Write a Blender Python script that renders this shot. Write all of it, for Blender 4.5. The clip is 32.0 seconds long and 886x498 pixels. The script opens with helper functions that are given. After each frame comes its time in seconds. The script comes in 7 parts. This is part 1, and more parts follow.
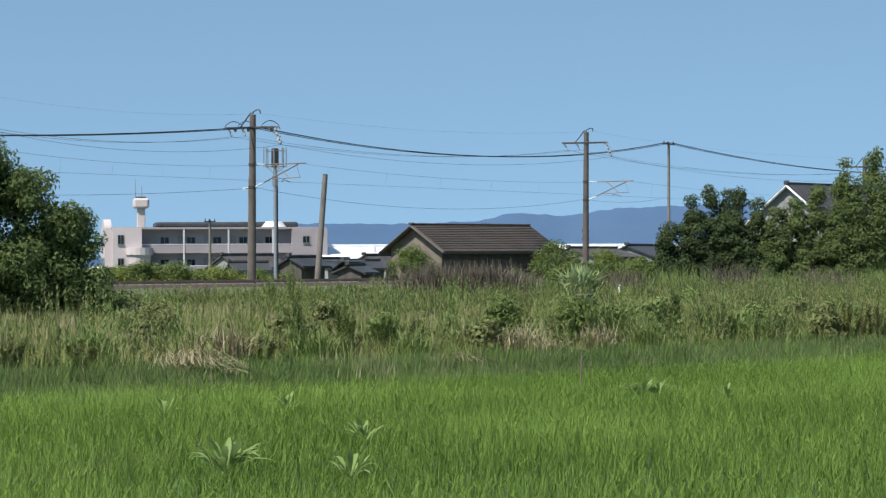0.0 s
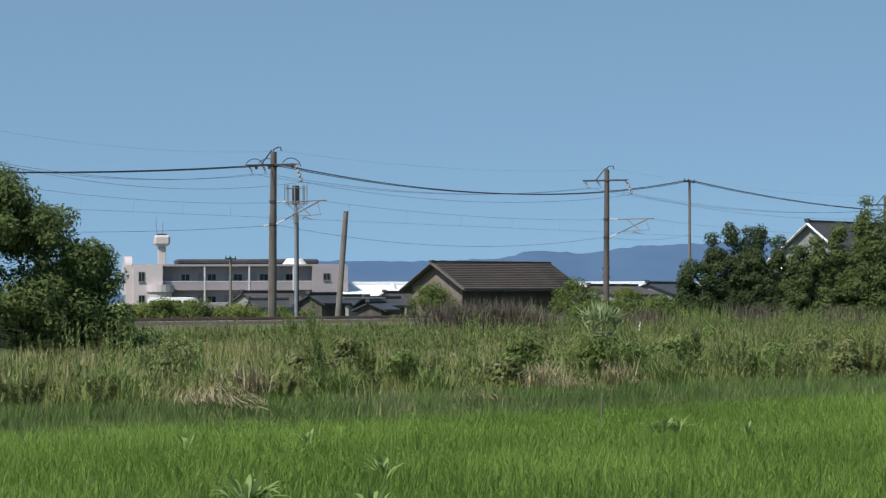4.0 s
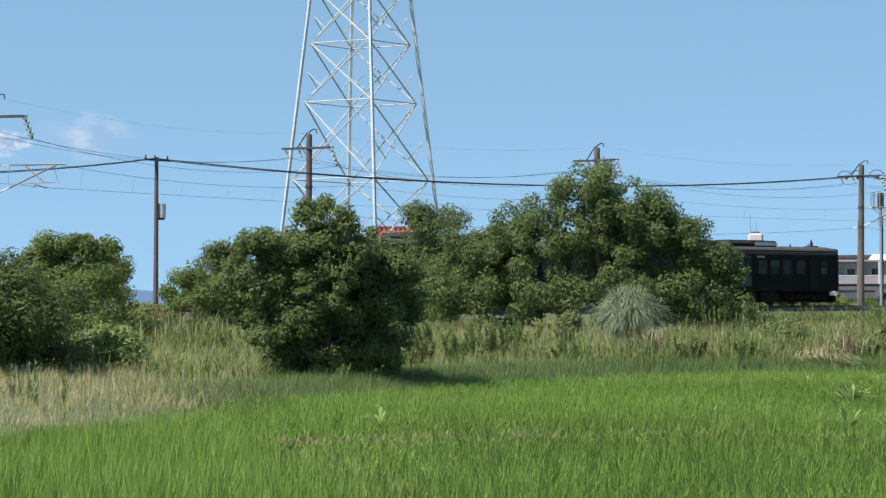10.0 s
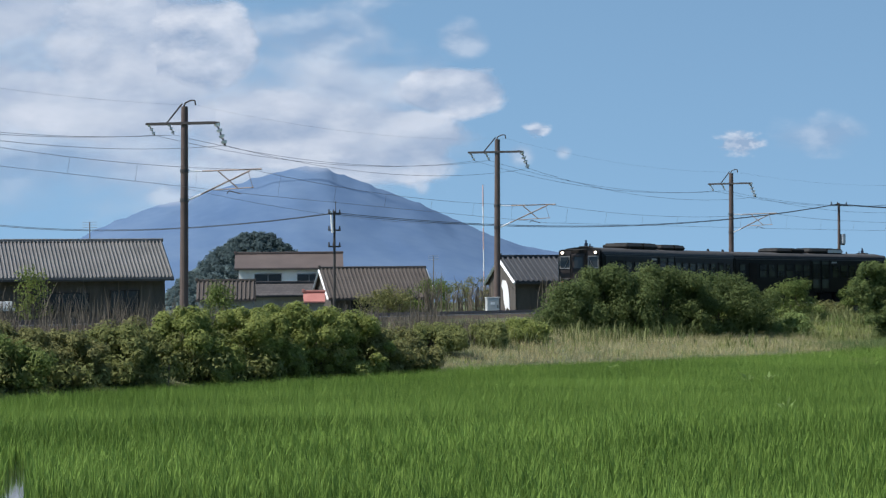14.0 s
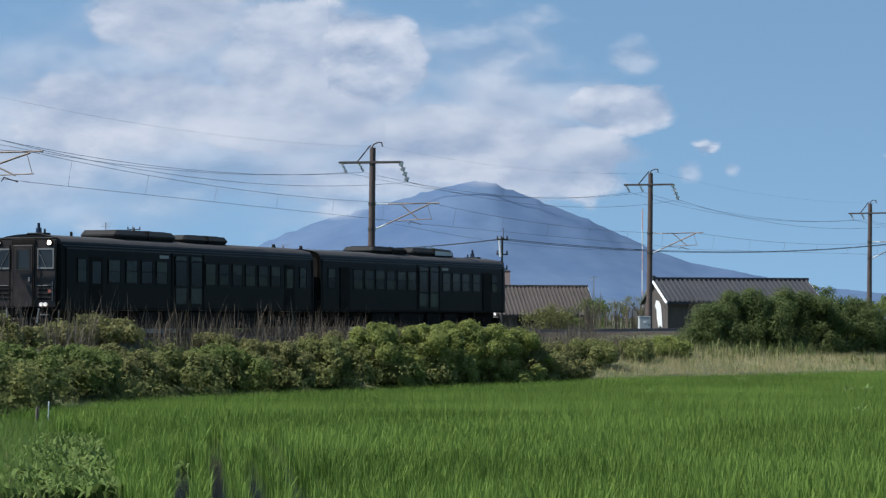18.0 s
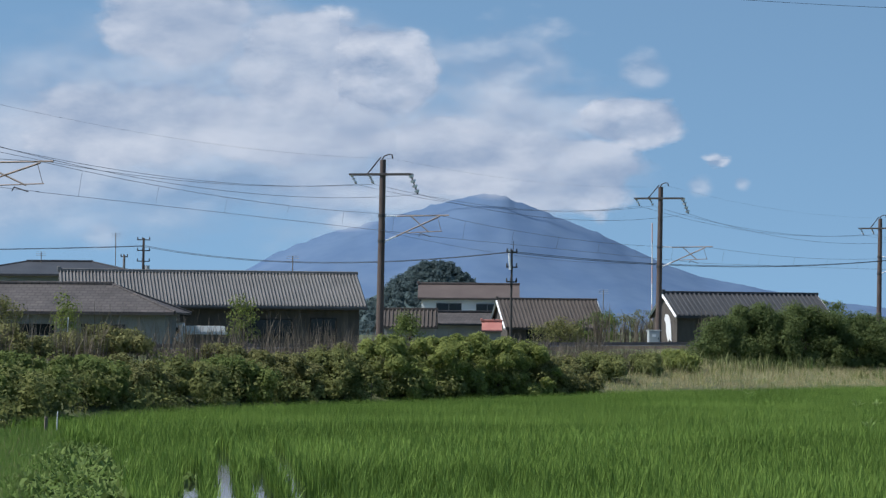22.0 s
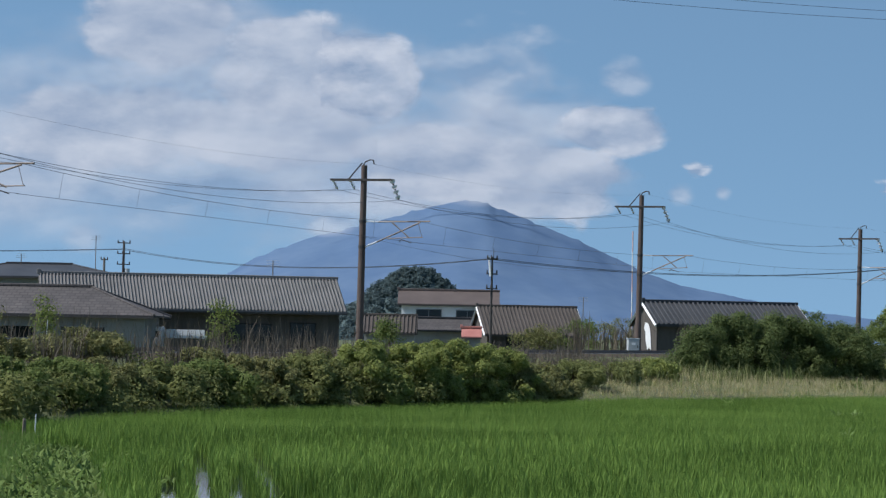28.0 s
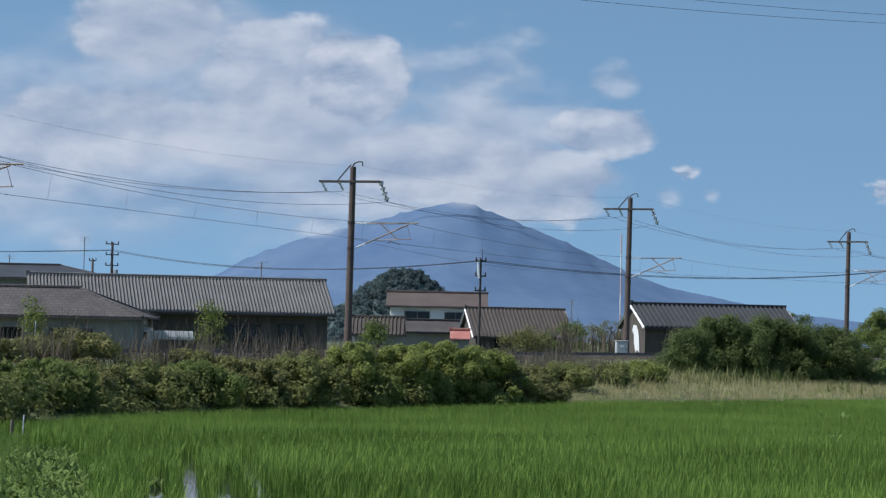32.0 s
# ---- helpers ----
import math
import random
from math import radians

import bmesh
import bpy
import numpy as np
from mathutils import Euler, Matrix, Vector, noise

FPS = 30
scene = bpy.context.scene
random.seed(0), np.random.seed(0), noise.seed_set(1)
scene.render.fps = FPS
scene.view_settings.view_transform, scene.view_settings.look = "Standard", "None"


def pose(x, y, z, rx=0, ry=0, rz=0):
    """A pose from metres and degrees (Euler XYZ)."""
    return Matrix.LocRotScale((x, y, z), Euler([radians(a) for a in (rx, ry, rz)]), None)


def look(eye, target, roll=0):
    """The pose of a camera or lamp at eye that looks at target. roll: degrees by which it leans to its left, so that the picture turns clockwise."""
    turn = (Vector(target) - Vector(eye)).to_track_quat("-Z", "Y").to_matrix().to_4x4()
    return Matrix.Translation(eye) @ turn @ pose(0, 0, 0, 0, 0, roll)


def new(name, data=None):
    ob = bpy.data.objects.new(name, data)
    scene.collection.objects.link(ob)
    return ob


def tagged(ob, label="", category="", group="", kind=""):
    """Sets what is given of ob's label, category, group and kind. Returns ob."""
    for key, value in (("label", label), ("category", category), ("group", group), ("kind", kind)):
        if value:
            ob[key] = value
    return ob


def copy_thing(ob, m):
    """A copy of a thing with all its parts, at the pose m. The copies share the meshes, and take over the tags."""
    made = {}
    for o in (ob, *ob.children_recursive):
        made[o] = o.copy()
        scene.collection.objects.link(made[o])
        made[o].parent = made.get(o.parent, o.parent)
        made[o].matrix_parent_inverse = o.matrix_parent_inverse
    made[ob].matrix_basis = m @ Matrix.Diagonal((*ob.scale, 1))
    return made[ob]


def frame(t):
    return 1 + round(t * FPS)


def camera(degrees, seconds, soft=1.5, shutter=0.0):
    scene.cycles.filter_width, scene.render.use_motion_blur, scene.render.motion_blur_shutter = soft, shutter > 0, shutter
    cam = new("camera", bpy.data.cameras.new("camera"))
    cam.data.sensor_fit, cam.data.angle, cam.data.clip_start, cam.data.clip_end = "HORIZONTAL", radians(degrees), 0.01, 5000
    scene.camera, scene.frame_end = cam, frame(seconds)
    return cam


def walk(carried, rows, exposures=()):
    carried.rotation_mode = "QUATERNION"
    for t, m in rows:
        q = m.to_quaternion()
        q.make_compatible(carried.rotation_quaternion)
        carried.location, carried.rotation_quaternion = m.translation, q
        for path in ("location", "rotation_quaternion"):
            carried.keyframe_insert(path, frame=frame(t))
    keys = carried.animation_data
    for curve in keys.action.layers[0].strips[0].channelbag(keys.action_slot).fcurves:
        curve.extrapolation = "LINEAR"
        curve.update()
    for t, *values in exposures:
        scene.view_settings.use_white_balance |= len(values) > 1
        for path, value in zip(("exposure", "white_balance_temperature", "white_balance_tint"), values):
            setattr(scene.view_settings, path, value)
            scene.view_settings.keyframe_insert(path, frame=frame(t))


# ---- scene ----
cam = camera(19.23, 32.0, soft=1.3, shutter=0.0)
# seconds, x, y, z, yaw, pitch, lean
PATH = [
    (0, 23.58, 105.02, 1.60, -32.112, 0.381, -0.333),
    (0.5, 23.58, 105.02, 1.60, -32.081, 0.396, -0.224),
    (1, 23.58, 105.02, 1.60, -31.999, 0.639, 0.115),
    (1.5, 23.58, 105.02, 1.60, -31.882, 0.766, 0.186),
    (2, 23.58, 105.02, 1.60, -31.839, 1.151, -0.026),
    (2.5, 23.58, 105.02, 1.60, -31.747, 1.220, -0.109),
    (3, 23.58, 105.02, 1.60, -31.677, 1.165, -0.242),
    (3.5, 23.58, 105.02, 1.60, -31.654, 1.216, -0.225),
    (5.5, 23.58, 105.02, 1.60, -31.706, 0.938, -0.340),
    (6, 23.58, 105.02, 1.60, -31.602, 0.796, -0.271),
    (6.5, 23.58, 105.02, 1.60, -31.365, 0.950, -0.497),
    (7, 23.58, 105.02, 1.60, -30.920, 0.999, -0.525),
    (7.5, 23.58, 105.02, 1.60, -30.007, 0.903, -0.582),
    (8, 23.58, 105.02, 1.60, -28.088, 0.861, -0.816),
    (8.5, 21.22, 101.97, 1.54, -25.611, 0.998, -1.151),
    (9, 18.11, 95.97, 1.48, -24.019, 1.144, -0.700),
    (9.5, 14.38, 88.57, 1.39, -21.988, 1.150, -0.271),
    (10, 10.75, 81.26, 1.29, -18.924, 1.140, -0.173),
    (10.5, 9.23, 74.25, 1.17, -15.768, 1.228, -0.452),
    (11, 7.07, 67.18, 1.05, -13.480, 1.256, -0.580),
    (11.5, 4.96, 60.17, 0.94, -10.808, 1.317, -1.560),
    (12, 2.13, 53.41, 0.88, -8.502, 1.245, -0.887),
    (12.5, 1.69, 45.17, 0.98, -6.749, 1.194, -0.567),
    (13, 0.84, 33.59, 1.16, -5.196, 1.160, -0.500),
    (13.5, 0.55, 24.25, 1.33, -3.919, 1.139, -0.418),
    (14, 0.14, 15.98, 1.45, -2.882, 1.155, -0.600),
    (14.5, -0.41, 9.21, 1.54, -2.179, 1.184, -0.729),
    (16.5, 0.00, 0.00, 1.60, -0.363, 1.371, 0.192),
    (17, 0.00, 0.00, 1.60, 0.219, 1.415, -0.123),
    (17.5, 0.00, 0.00, 1.60, 0.575, 1.424, -0.178),
    (18, 0.00, 0.00, 1.60, 0.776, 1.494, 0.094),
    (18.5, 0.00, 0.00, 1.60, 0.945, 1.566, -0.019),
    (19, 0.00, 0.00, 1.60, 1.092, 1.631, 0.158),
    (19.5, 0.00, 0.00, 1.60, 1.184, 1.691, 0.219),
    (20, 0.00, 0.00, 1.60, 1.120, 1.713, 0.209),
    (20.5, 0.00, 0.00, 1.60, 1.195, 1.743, 0.378),
    (21, 0.00, 0.00, 1.60, 1.231, 1.753, 0.547),
    (21.5, 0.00, 0.00, 1.60, 1.120, 1.740, 0.504),
    (22, 0.00, 0.00, 1.60, 0.977, 1.764, 0.463),
    (22.5, 0.00, 0.00, 1.60, 0.964, 1.823, 0.750),
    (23, 0.00, 0.00, 1.60, 0.964, 1.884, 0.855),
    (23.5, 0.00, 0.00, 1.60, 0.975, 1.944, 1.040),
    (24, 0.00, 0.00, 1.60, 0.978, 2.003, 1.036),
    (24.5, 0.00, 0.00, 1.60, 0.934, 2.041, 0.915),
    (25, 0.00, 0.00, 1.60, 0.835, 2.073, 0.858),
    (25.5, 0.00, 0.00, 1.60, 0.722, 2.076, 0.762),
    (27.5, 0.00, 0.00, 1.60, 0.540, 1.984, 0.951),
    (28, 0.00, 0.00, 1.60, 0.532, 1.906, 1.027),
    (28.5, 0.00, 0.00, 1.60, 0.489, 1.857, 1.157),
    (29, 0.00, 0.00, 1.60, 0.449, 1.860, 1.165),
    (29.5, 0.00, 0.00, 1.60, 0.406, 1.874, 1.249),
    (30, 0.00, 0.00, 1.60, 0.337, 1.858, 1.284),
    (30.5, 0.00, 0.00, 1.60, 0.260, 1.864, 1.253),
    (31, 0.00, 0.00, 1.60, 0.242, 1.887, 1.332),
    (31.5, 0.00, 0.00, 1.60, 0.261, 1.921, 1.271),
    (32, 0.00, 0.00, 1.60, 0.278, 1.953, 1.164),
]
walk(cam, [(t, pose(x, y, z, 90 + pt, -rl, yw)) for t, x, y, z, yw, pt, rl in PATH],
     exposures=[(0, 0.28, 6500, 10), (1, 0.24, 6500, 10), (3, 0.04, 6500, 10), (6, 0.14, 6500, 10), (8, 0.24, 6500, 10), (9, 0.52, 6480, 10), (10, 0.52, 6480, 10), (11, 0.44, 6450, 10), (13, 0.24, 6350, 11), (17, 0.14, 6250, 12), (22, 0.02, 6180, 12), (28, -0.06, 6150, 12), (32, -0.04, 6150, 12)])

# ---------------------------------------------------------------- world and sun
SUN_DIR = Vector((-0.80, -0.20, 1.05)).normalized()
world = bpy.data.worlds.new("world")
scene.world = world
world.use_nodes = True
wn = world.node_tree.nodes
sky = wn.new("ShaderNodeTexSky")
sky.sky_type = "NISHITA"
sky.sun_disc = False
sky.sun_elevation = math.asin(SUN_DIR.z)
sky.sun_rotation = math.atan2(SUN_DIR.x, SUN_DIR.y)
sky.altitude = 1000
sky.air_density = 1.0
sky.dust_density = 0.0
sky.ozone_density = 1.0
# the clear air of the day: the pale band of the horizon lies below the skyline
tc, lift = wn.new("ShaderNodeTexCoord"), wn.new("ShaderNodeMapping")
lift.inputs["Location"].default_value = (0, 0, 0.28)
world.node_tree.links.new(tc.outputs["Generated"], lift.inputs[0])
world.node_tree.links.new(lift.outputs[0], sky.inputs[0])
tint = wn.new("ShaderNodeMix")
tint.data_type, tint.blend_type = "RGBA", "MULTIPLY"
tint.inputs[0].default_value, tint.inputs[7].default_value = 1.0, (1.03, 1.12, 0.98, 1)
world.node_tree.links.new(sky.outputs[0], tint.inputs[6])
world.node_tree.links.new(tint.outputs[2], wn["Background"].inputs[0])
wn["Background"].inputs[1].default_value = 0.15
sun = new("sun", bpy.data.lights.new("sun", "SUN"))
sun.data.energy = 5.0
sun.data.angle = radians(0.5)
sun.data.color = (1.0, 0.95, 0.88)
sun.matrix_world = look((0, 0, 60), Vector((0, 0, 60)) - SUN_DIR)


# ---------------------------------------------------------------- materials
def material(name, a, b, rough=0.7, scale=3.0, fine=25.0, bump=0.15, metal=0.0, island=0.0, obj=0.0, sheer=0.0, spec=0.5, stretch=None):
    """Two colours mixed by broad and fine noise; island / obj: variation piece by piece; sheer: share of light let through."""
    m = bpy.data.materials.new(name)
    m.use_nodes = True
    n, l = m.node_tree.nodes, m.node_tree.links
    p = n["Principled BSDF"]
    tc = n.new("ShaderNodeTexCoord")
    src = tc.outputs["Object"]
    if stretch:
        mp = n.new("ShaderNodeMapping")
        mp.inputs["Scale"].default_value = stretch
        l.new(src, mp.inputs[0])
        src = mp.outputs[0]
    n1, n2 = n.new("ShaderNodeTexNoise"), n.new("ShaderNodeTexNoise")
    n1.inputs["Scale"].default_value, n1.inputs["Detail"].default_value = scale, 4
    n2.inputs["Scale"].default_value, n2.inputs["Detail"].default_value = fine, 3
    l.new(src, n1.inputs[0]), l.new(src, n2.inputs[0])
    add = n.new("ShaderNodeMath")
    add.operation = "MULTIPLY_ADD"
    add.inputs[1].default_value = 0.45
    l.new(n2.outputs[0], add.inputs[0])
    sub = n.new("ShaderNodeMath")
    sub.operation = "MULTIPLY_ADD"
    sub.inputs[1].default_value, sub.inputs[2].default_value = 1.5, -0.5
    l.new(n1.outputs[0], sub.inputs[0])
    l.new(sub.outputs[0], add.inputs[2])
    fac = add.outputs[0]
    for amount, kind, out in ((island, "ShaderNodeNewGeometry", "Random Per Island"), (obj, "ShaderNodeObjectInfo", "Random")):
        if amount:
            g, k = n.new(kind), n.new("ShaderNodeMath")
            k.operation = "MULTIPLY_ADD"
            k.inputs[1].default_value = amount
            l.new(g.outputs[out], k.inputs[0])
            o = n.new("ShaderNodeMath")
            o.operation = "SUBTRACT"
            o.inputs[1].default_value = amount / 2
            l.new(fac, o.inputs[0])
            l.new(o.outputs[0], k.inputs[2])
            fac = k.outputs[0]
    mix = n.new("ShaderNodeMix")
    mix.data_type = "RGBA"
    mix.clamp_factor = True
    mix.inputs[6].default_value, mix.inputs[7].default_value = (*a, 1), (*b, 1)
    l.new(fac, mix.inputs[0])
    l.new(mix.outputs[2], p.inputs["Base Color"])
    p.inputs["Roughness"].default_value, p.inputs["Metallic"].default_value = rough, metal
    p.inputs["Specular IOR Level"].default_value = spec
    if bump:
        bp = n.new("ShaderNodeBump")
        bp.inputs["Strength"].default_value, bp.inputs["Distance"].default_value = bump, 0.05
        l.new(n2.outputs[0], bp.inputs["Height"])
        l.new(bp.outputs[0], p.inputs["Normal"])
    if sheer:
        tr, ms = n.new("ShaderNodeBsdfTranslucent"), n.new("ShaderNodeMixShader")
        l.new(mix.outputs[2], tr.inputs[0])
        ms.inputs[0].default_value = sheer
        l.new(p.outputs[0], ms.inputs[1]), l.new(tr.outputs[0], ms.inputs[2])
        l.new(ms.outputs[0], n["Material Output"].inputs[0])
    return m


def glow(name, colour, power):
    m = bpy.data.materials.new(name)
    m.use_nodes = True
    p = m.node_tree.nodes["Principled BSDF"]
    p.inputs["Base Color"].default_value = (*colour, 1)
    p.inputs["Emission Color"].default_value = (*colour, 1)
    p.inputs["Emission Strength"].default_value = power
    return m


def cloud_material(name, density, lo, hi, scale, rim_in=0.5, rim_out=-0.5, puff=0.35):
    """Soft cloud on a glowing card in metres: billows of rounded cells broken by noise, thin towards the rim; sunlit
    tops and the grey shade below each billow are put into the glow's colour.
    """
    m = bpy.data.materials.new(name)
    m.use_nodes = True
    n, l = m.node_tree.nodes, m.node_tree.links
    n.remove(n["Principled BSDF"])
    tc, oi = n.new("ShaderNodeTexCoord"), n.new("ShaderNodeObjectInfo")
    shift = n.new("ShaderNodeMath")
    shift.operation = "MULTIPLY"
    shift.inputs[1].default_value = 3000
    l.new(oi.outputs["Random"], shift.inputs[0])

    def math_node(op, a, b):
        k = n.new("ShaderNodeMath")
        k.operation = op
        for q, v in enumerate((a, b)):
            if isinstance(v, (int, float)):
                k.inputs[q].default_value = v
            else:
                l.new(v, k.inputs[q])
        return k.outputs[0]

    def ramp(src, a, b, c, d, soft=True):
        k = n.new("ShaderNodeMapRange")
        k.interpolation_type = "SMOOTHSTEP" if soft else "LINEAR"
        for q, v in enumerate((a, b, c, d)):
            k.inputs[q + 1].default_value = v
        l.new(src, k.inputs[0])
        return k.outputs[0]

    def lump(offset):
        a, b = n.new("ShaderNodeVectorMath"), n.new("ShaderNodeVectorMath")
        l.new(tc.outputs["Object"], a.inputs[0]), l.new(shift.outputs[0], a.inputs[1])
        l.new(a.outputs[0], b.inputs[0])
        b.inputs[1].default_value = offset
        flat = n.new("ShaderNodeVectorMath")
        flat.operation = "MULTIPLY"
        flat.inputs[1].default_value = (0.8, 1, 1.55)
        l.new(b.outputs[0], flat.inputs[0])
        b = flat
        z = n.new("ShaderNodeTexNoise")
        z.inputs["Scale"].default_value, z.inputs["Detail"].default_value, z.inputs["Roughness"].default_value = scale, 7, 0.55
        l.new(b.outputs[0], z.inputs[0])
        v = n.new("ShaderNodeTexVoronoi")
        v.feature = "SMOOTH_F1"
        v.inputs["Scale"].default_value, v.inputs["Smoothness"].default_value = scale * 1.6, 0.7
        w = n.new("ShaderNodeVectorMath")
        w.operation = "MULTIPLY_ADD"
        w.inputs[1].default_value = (70, 0, 70)
        l.new(z.outputs["Color"], w.inputs[0]), l.new(b.outputs[0], w.inputs[2])
        l.new(w.outputs[0], v.inputs["Vector"])
        return math_node("SUBTRACT", z.outputs[0], math_node("MULTIPLY", v.outputs["Distance"], puff))

    here, sunny = lump((0, 0, 0)), lump((-20, 0, 34))
    rel = n.new("ShaderNodeVectorMath")
    rel.operation = "MULTIPLY_ADD"
    rel.inputs[1].default_value, rel.inputs[2].default_value = (2, 0, 2), (-1, 0, -1)
    l.new(tc.outputs["Generated"], rel.inputs[0])
    ln = n.new("ShaderNodeVectorMath")
    ln.operation = "LENGTH"
    l.new(rel.outputs[0], ln.inputs[0])
    rim = ramp(ln.outputs["Value"], 0.0, 1.0, rim_in, rim_out, False)
    full = math_node("ADD", here, rim)
    inner = ramp(ln.outputs["Value"], 0.7, 1.0, 1.0, 0.0)
    alpha = math_node("MULTIPLY", ramp(full, lo, hi, 0.0, density), inner)
    # sunlit and shaded sides of the billows, painted into the card's colour
    shade = ramp(math_node("SUBTRACT", here, sunny), -0.14, 0.16, 0.0, 1.0, False)
    mix = n.new("ShaderNodeMix")
    mix.data_type = "RGBA"
    mix.inputs[6].default_value, mix.inputs[7].default_value = (0.29, 0.375, 0.51, 1), (0.63, 0.67, 0.735, 1)
    l.new(shade, mix.inputs[0])
    em, tr, ms = n.new("ShaderNodeEmission"), n.new("ShaderNodeBsdfTransparent"), n.new("ShaderNodeMixShader")
    l.new(mix.outputs[2], em.inputs[0])
    l.new(alpha, ms.inputs[0]), l.new(tr.outputs[0], ms.inputs[1]), l.new(em.outputs[0], ms.inputs[2])
    l.new(ms.outputs[0], n["Material Output"].inputs[0])
    return m


M = {}
M["soil"] = material("soil", (0.075, 0.07, 0.035), (0.10, 0.135, 0.045), 0.95, 0.15, 3.0, 0.4)
M["mud"] = material("mud", (0.035, 0.033, 0.022), (0.06, 0.055, 0.035), 0.6, 0.5, 6.0, 0.3)
M["water"] = material("water", (0.02, 0.025, 0.02), (0.03, 0.035, 0.03), 0.04, 2.0, 12.0, 0.02)
M["rice"] = material("rice", (0.074, 0.138, 0.020), (0.250, 0.378, 0.078), 0.65, 0.12, 1.6, 0, island=0.95, sheer=0.28, spec=0.12)
M["meadow"] = material("meadow", (0.135, 0.174, 0.046), (0.350, 0.372, 0.135), 0.65, 0.16, 0.9, 0, island=0.95, sheer=0.3, spec=0.1)
M["verge"] = material("verge", (0.11, 0.19, 0.04), (0.19, 0.29, 0.075), 0.7, 0.2, 1.0, 0, island=0.5, sheer=0.3, spec=0.08)
M["edge_grass"] = material("edge_grass", (0.105, 0.155, 0.055), (0.215, 0.270, 0.115), 0.7, 0.2, 1.0, 0, island=0.6, sheer=0.3, spec=0.08)
M["dry"] = material("dry_grass", (0.31, 0.27, 0.13), (0.52, 0.47, 0.27), 0.7, 0.5, 2.0, 0, island=0.6, sheer=0.3, spec=0.1)
M["reed"] = material("reed", (0.105, 0.088, 0.066), (0.215, 0.183, 0.140), 0.8, 0.5, 2.0, 0, island=0.6, sheer=0.2, spec=0.2)
M["straw"] = material("dead_straw", (0.20, 0.15, 0.085), (0.36, 0.29, 0.17), 0.8, 0.5, 2.0, 0, island=0.5, sheer=0.2)
M["seed"] = material("seed_head", (0.26, 0.22, 0.12), (0.42, 0.37, 0.22), 0.8, 0.5, 2.0, 0, island=0.5, sheer=0.2)
M["pampas"] = material("pampas_leaf", (0.135, 0.18, 0.10), (0.295, 0.345, 0.21), 0.65, 1.0, 4.0, 0, island=0.5, sheer=0.25, spec=0.1)
M["pampas_dry"] = material("pampas_pale_leaf", (0.21, 0.25, 0.15), (0.38, 0.42, 0.28), 0.65, 1.0, 4.0, 0, island=0.5, sheer=0.25, spec=0.1)
M["sword"] = material("sword_leaf", (0.26, 0.33, 0.15), (0.42, 0.48, 0.27), 0.55, 1.0, 4.0, 0, island=0.4, sheer=0.25, spec=0.15)
M["leaf"] = material("leaf", (0.088, 0.130, 0.038), (0.230, 0.280, 0.088), 0.65, 0.5, 3.0, 0, island=0.5, sheer=0.40, spec=0.1)
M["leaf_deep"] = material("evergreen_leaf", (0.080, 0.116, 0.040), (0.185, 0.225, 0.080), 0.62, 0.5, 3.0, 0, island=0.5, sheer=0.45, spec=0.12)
M["hedge_leaf"] = material("hedge_leaf", (0.125, 0.150, 0.052), (0.300, 0.315, 0.118), 0.65, 0.5, 3.0, 0, island=0.6, sheer=0.45, spec=0.08)
M["hedge_bright"] = material("creeper_leaf", (0.150, 0.190, 0.052), (0.365, 0.400, 0.128), 0.65, 0.5, 3.0, 0, island=0.6, sheer=0.45, spec=0.08)
M["leaf_mid"] = material("summer_leaf", (0.096, 0.138, 0.050), (0.215, 0.265, 0.100), 0.65, 0.5, 3.0, 0, island=0.4, sheer=0.48, spec=0.08)
M["bank_leaf"] = material("bank_weed_leaf", (0.098, 0.160, 0.036), (0.225, 0.300, 0.098), 0.65, 0.8, 4.0, 0, island=0.8, sheer=0.3, spec=0.05)
M["leaf_light"] = material("leaf_light", (0.122, 0.165, 0.042), (0.310, 0.355, 0.108), 0.65, 0.5, 3.0, 0, island=0.6, sheer=0.42, spec=0.1)
M["leaf_olive"] = material("leaf_olive", (0.125, 0.134, 0.050), (0.285, 0.280, 0.115), 0.65, 0.6, 3.0, 0, island=0.6, sheer=0.38, spec=0.1)
M["weed"] = material("weed_leaf", (0.12, 0.175, 0.048), (0.28, 0.345, 0.125), 0.6, 0.8, 4.0, 0, island=0.8, sheer=0.3, spec=0.1)
M["broad_leaf"] = material("dock_leaf", (0.21, 0.31, 0.085), (0.33, 0.43, 0.15), 0.5, 1.5, 9.0, 0, obj=0.3, sheer=0.4, spec=0.15)
M["thicket"] = material("thicket_leaf", (0.105, 0.13, 0.042), (0.27, 0.285, 0.115), 0.65, 0.4, 2.0, 0, island=0.8, sheer=0.3, spec=0.2)
# hill leaves paled to blue-grey: haze put into the leaf colour
M["hazed_hill_leaf"] = material("hill_woods", (0.112, 0.156, 0.162), (0.146, 0.194, 0.190), 0.95, 0.08, 0.6, 0, island=0.15, sheer=0.5, spec=0)
M["bark"] = material("bark", (0.06, 0.045, 0.03), (0.14, 0.11, 0.08), 0.9, 3, 30, 0.5)
M["concrete"] = material("concrete", (0.13, 0.115, 0.10), (0.24, 0.215, 0.185), 0.85, 1.2, 30, 0.2)
M["old_concrete"] = material("old_concrete", (0.074, 0.054, 0.046), (0.145, 0.108, 0.092), 0.85, 1.2, 30, 0.2)
M["mast_concrete"] = material("mast_concrete", (0.075, 0.064, 0.055), (0.150, 0.127, 0.108), 0.85, 1.2, 30, 0.2)
M["steel"] = material("galvanised_steel", (0.30, 0.31, 0.32), (0.45, 0.46, 0.46), 0.45, 2, 20, 0.05, metal=0.6)
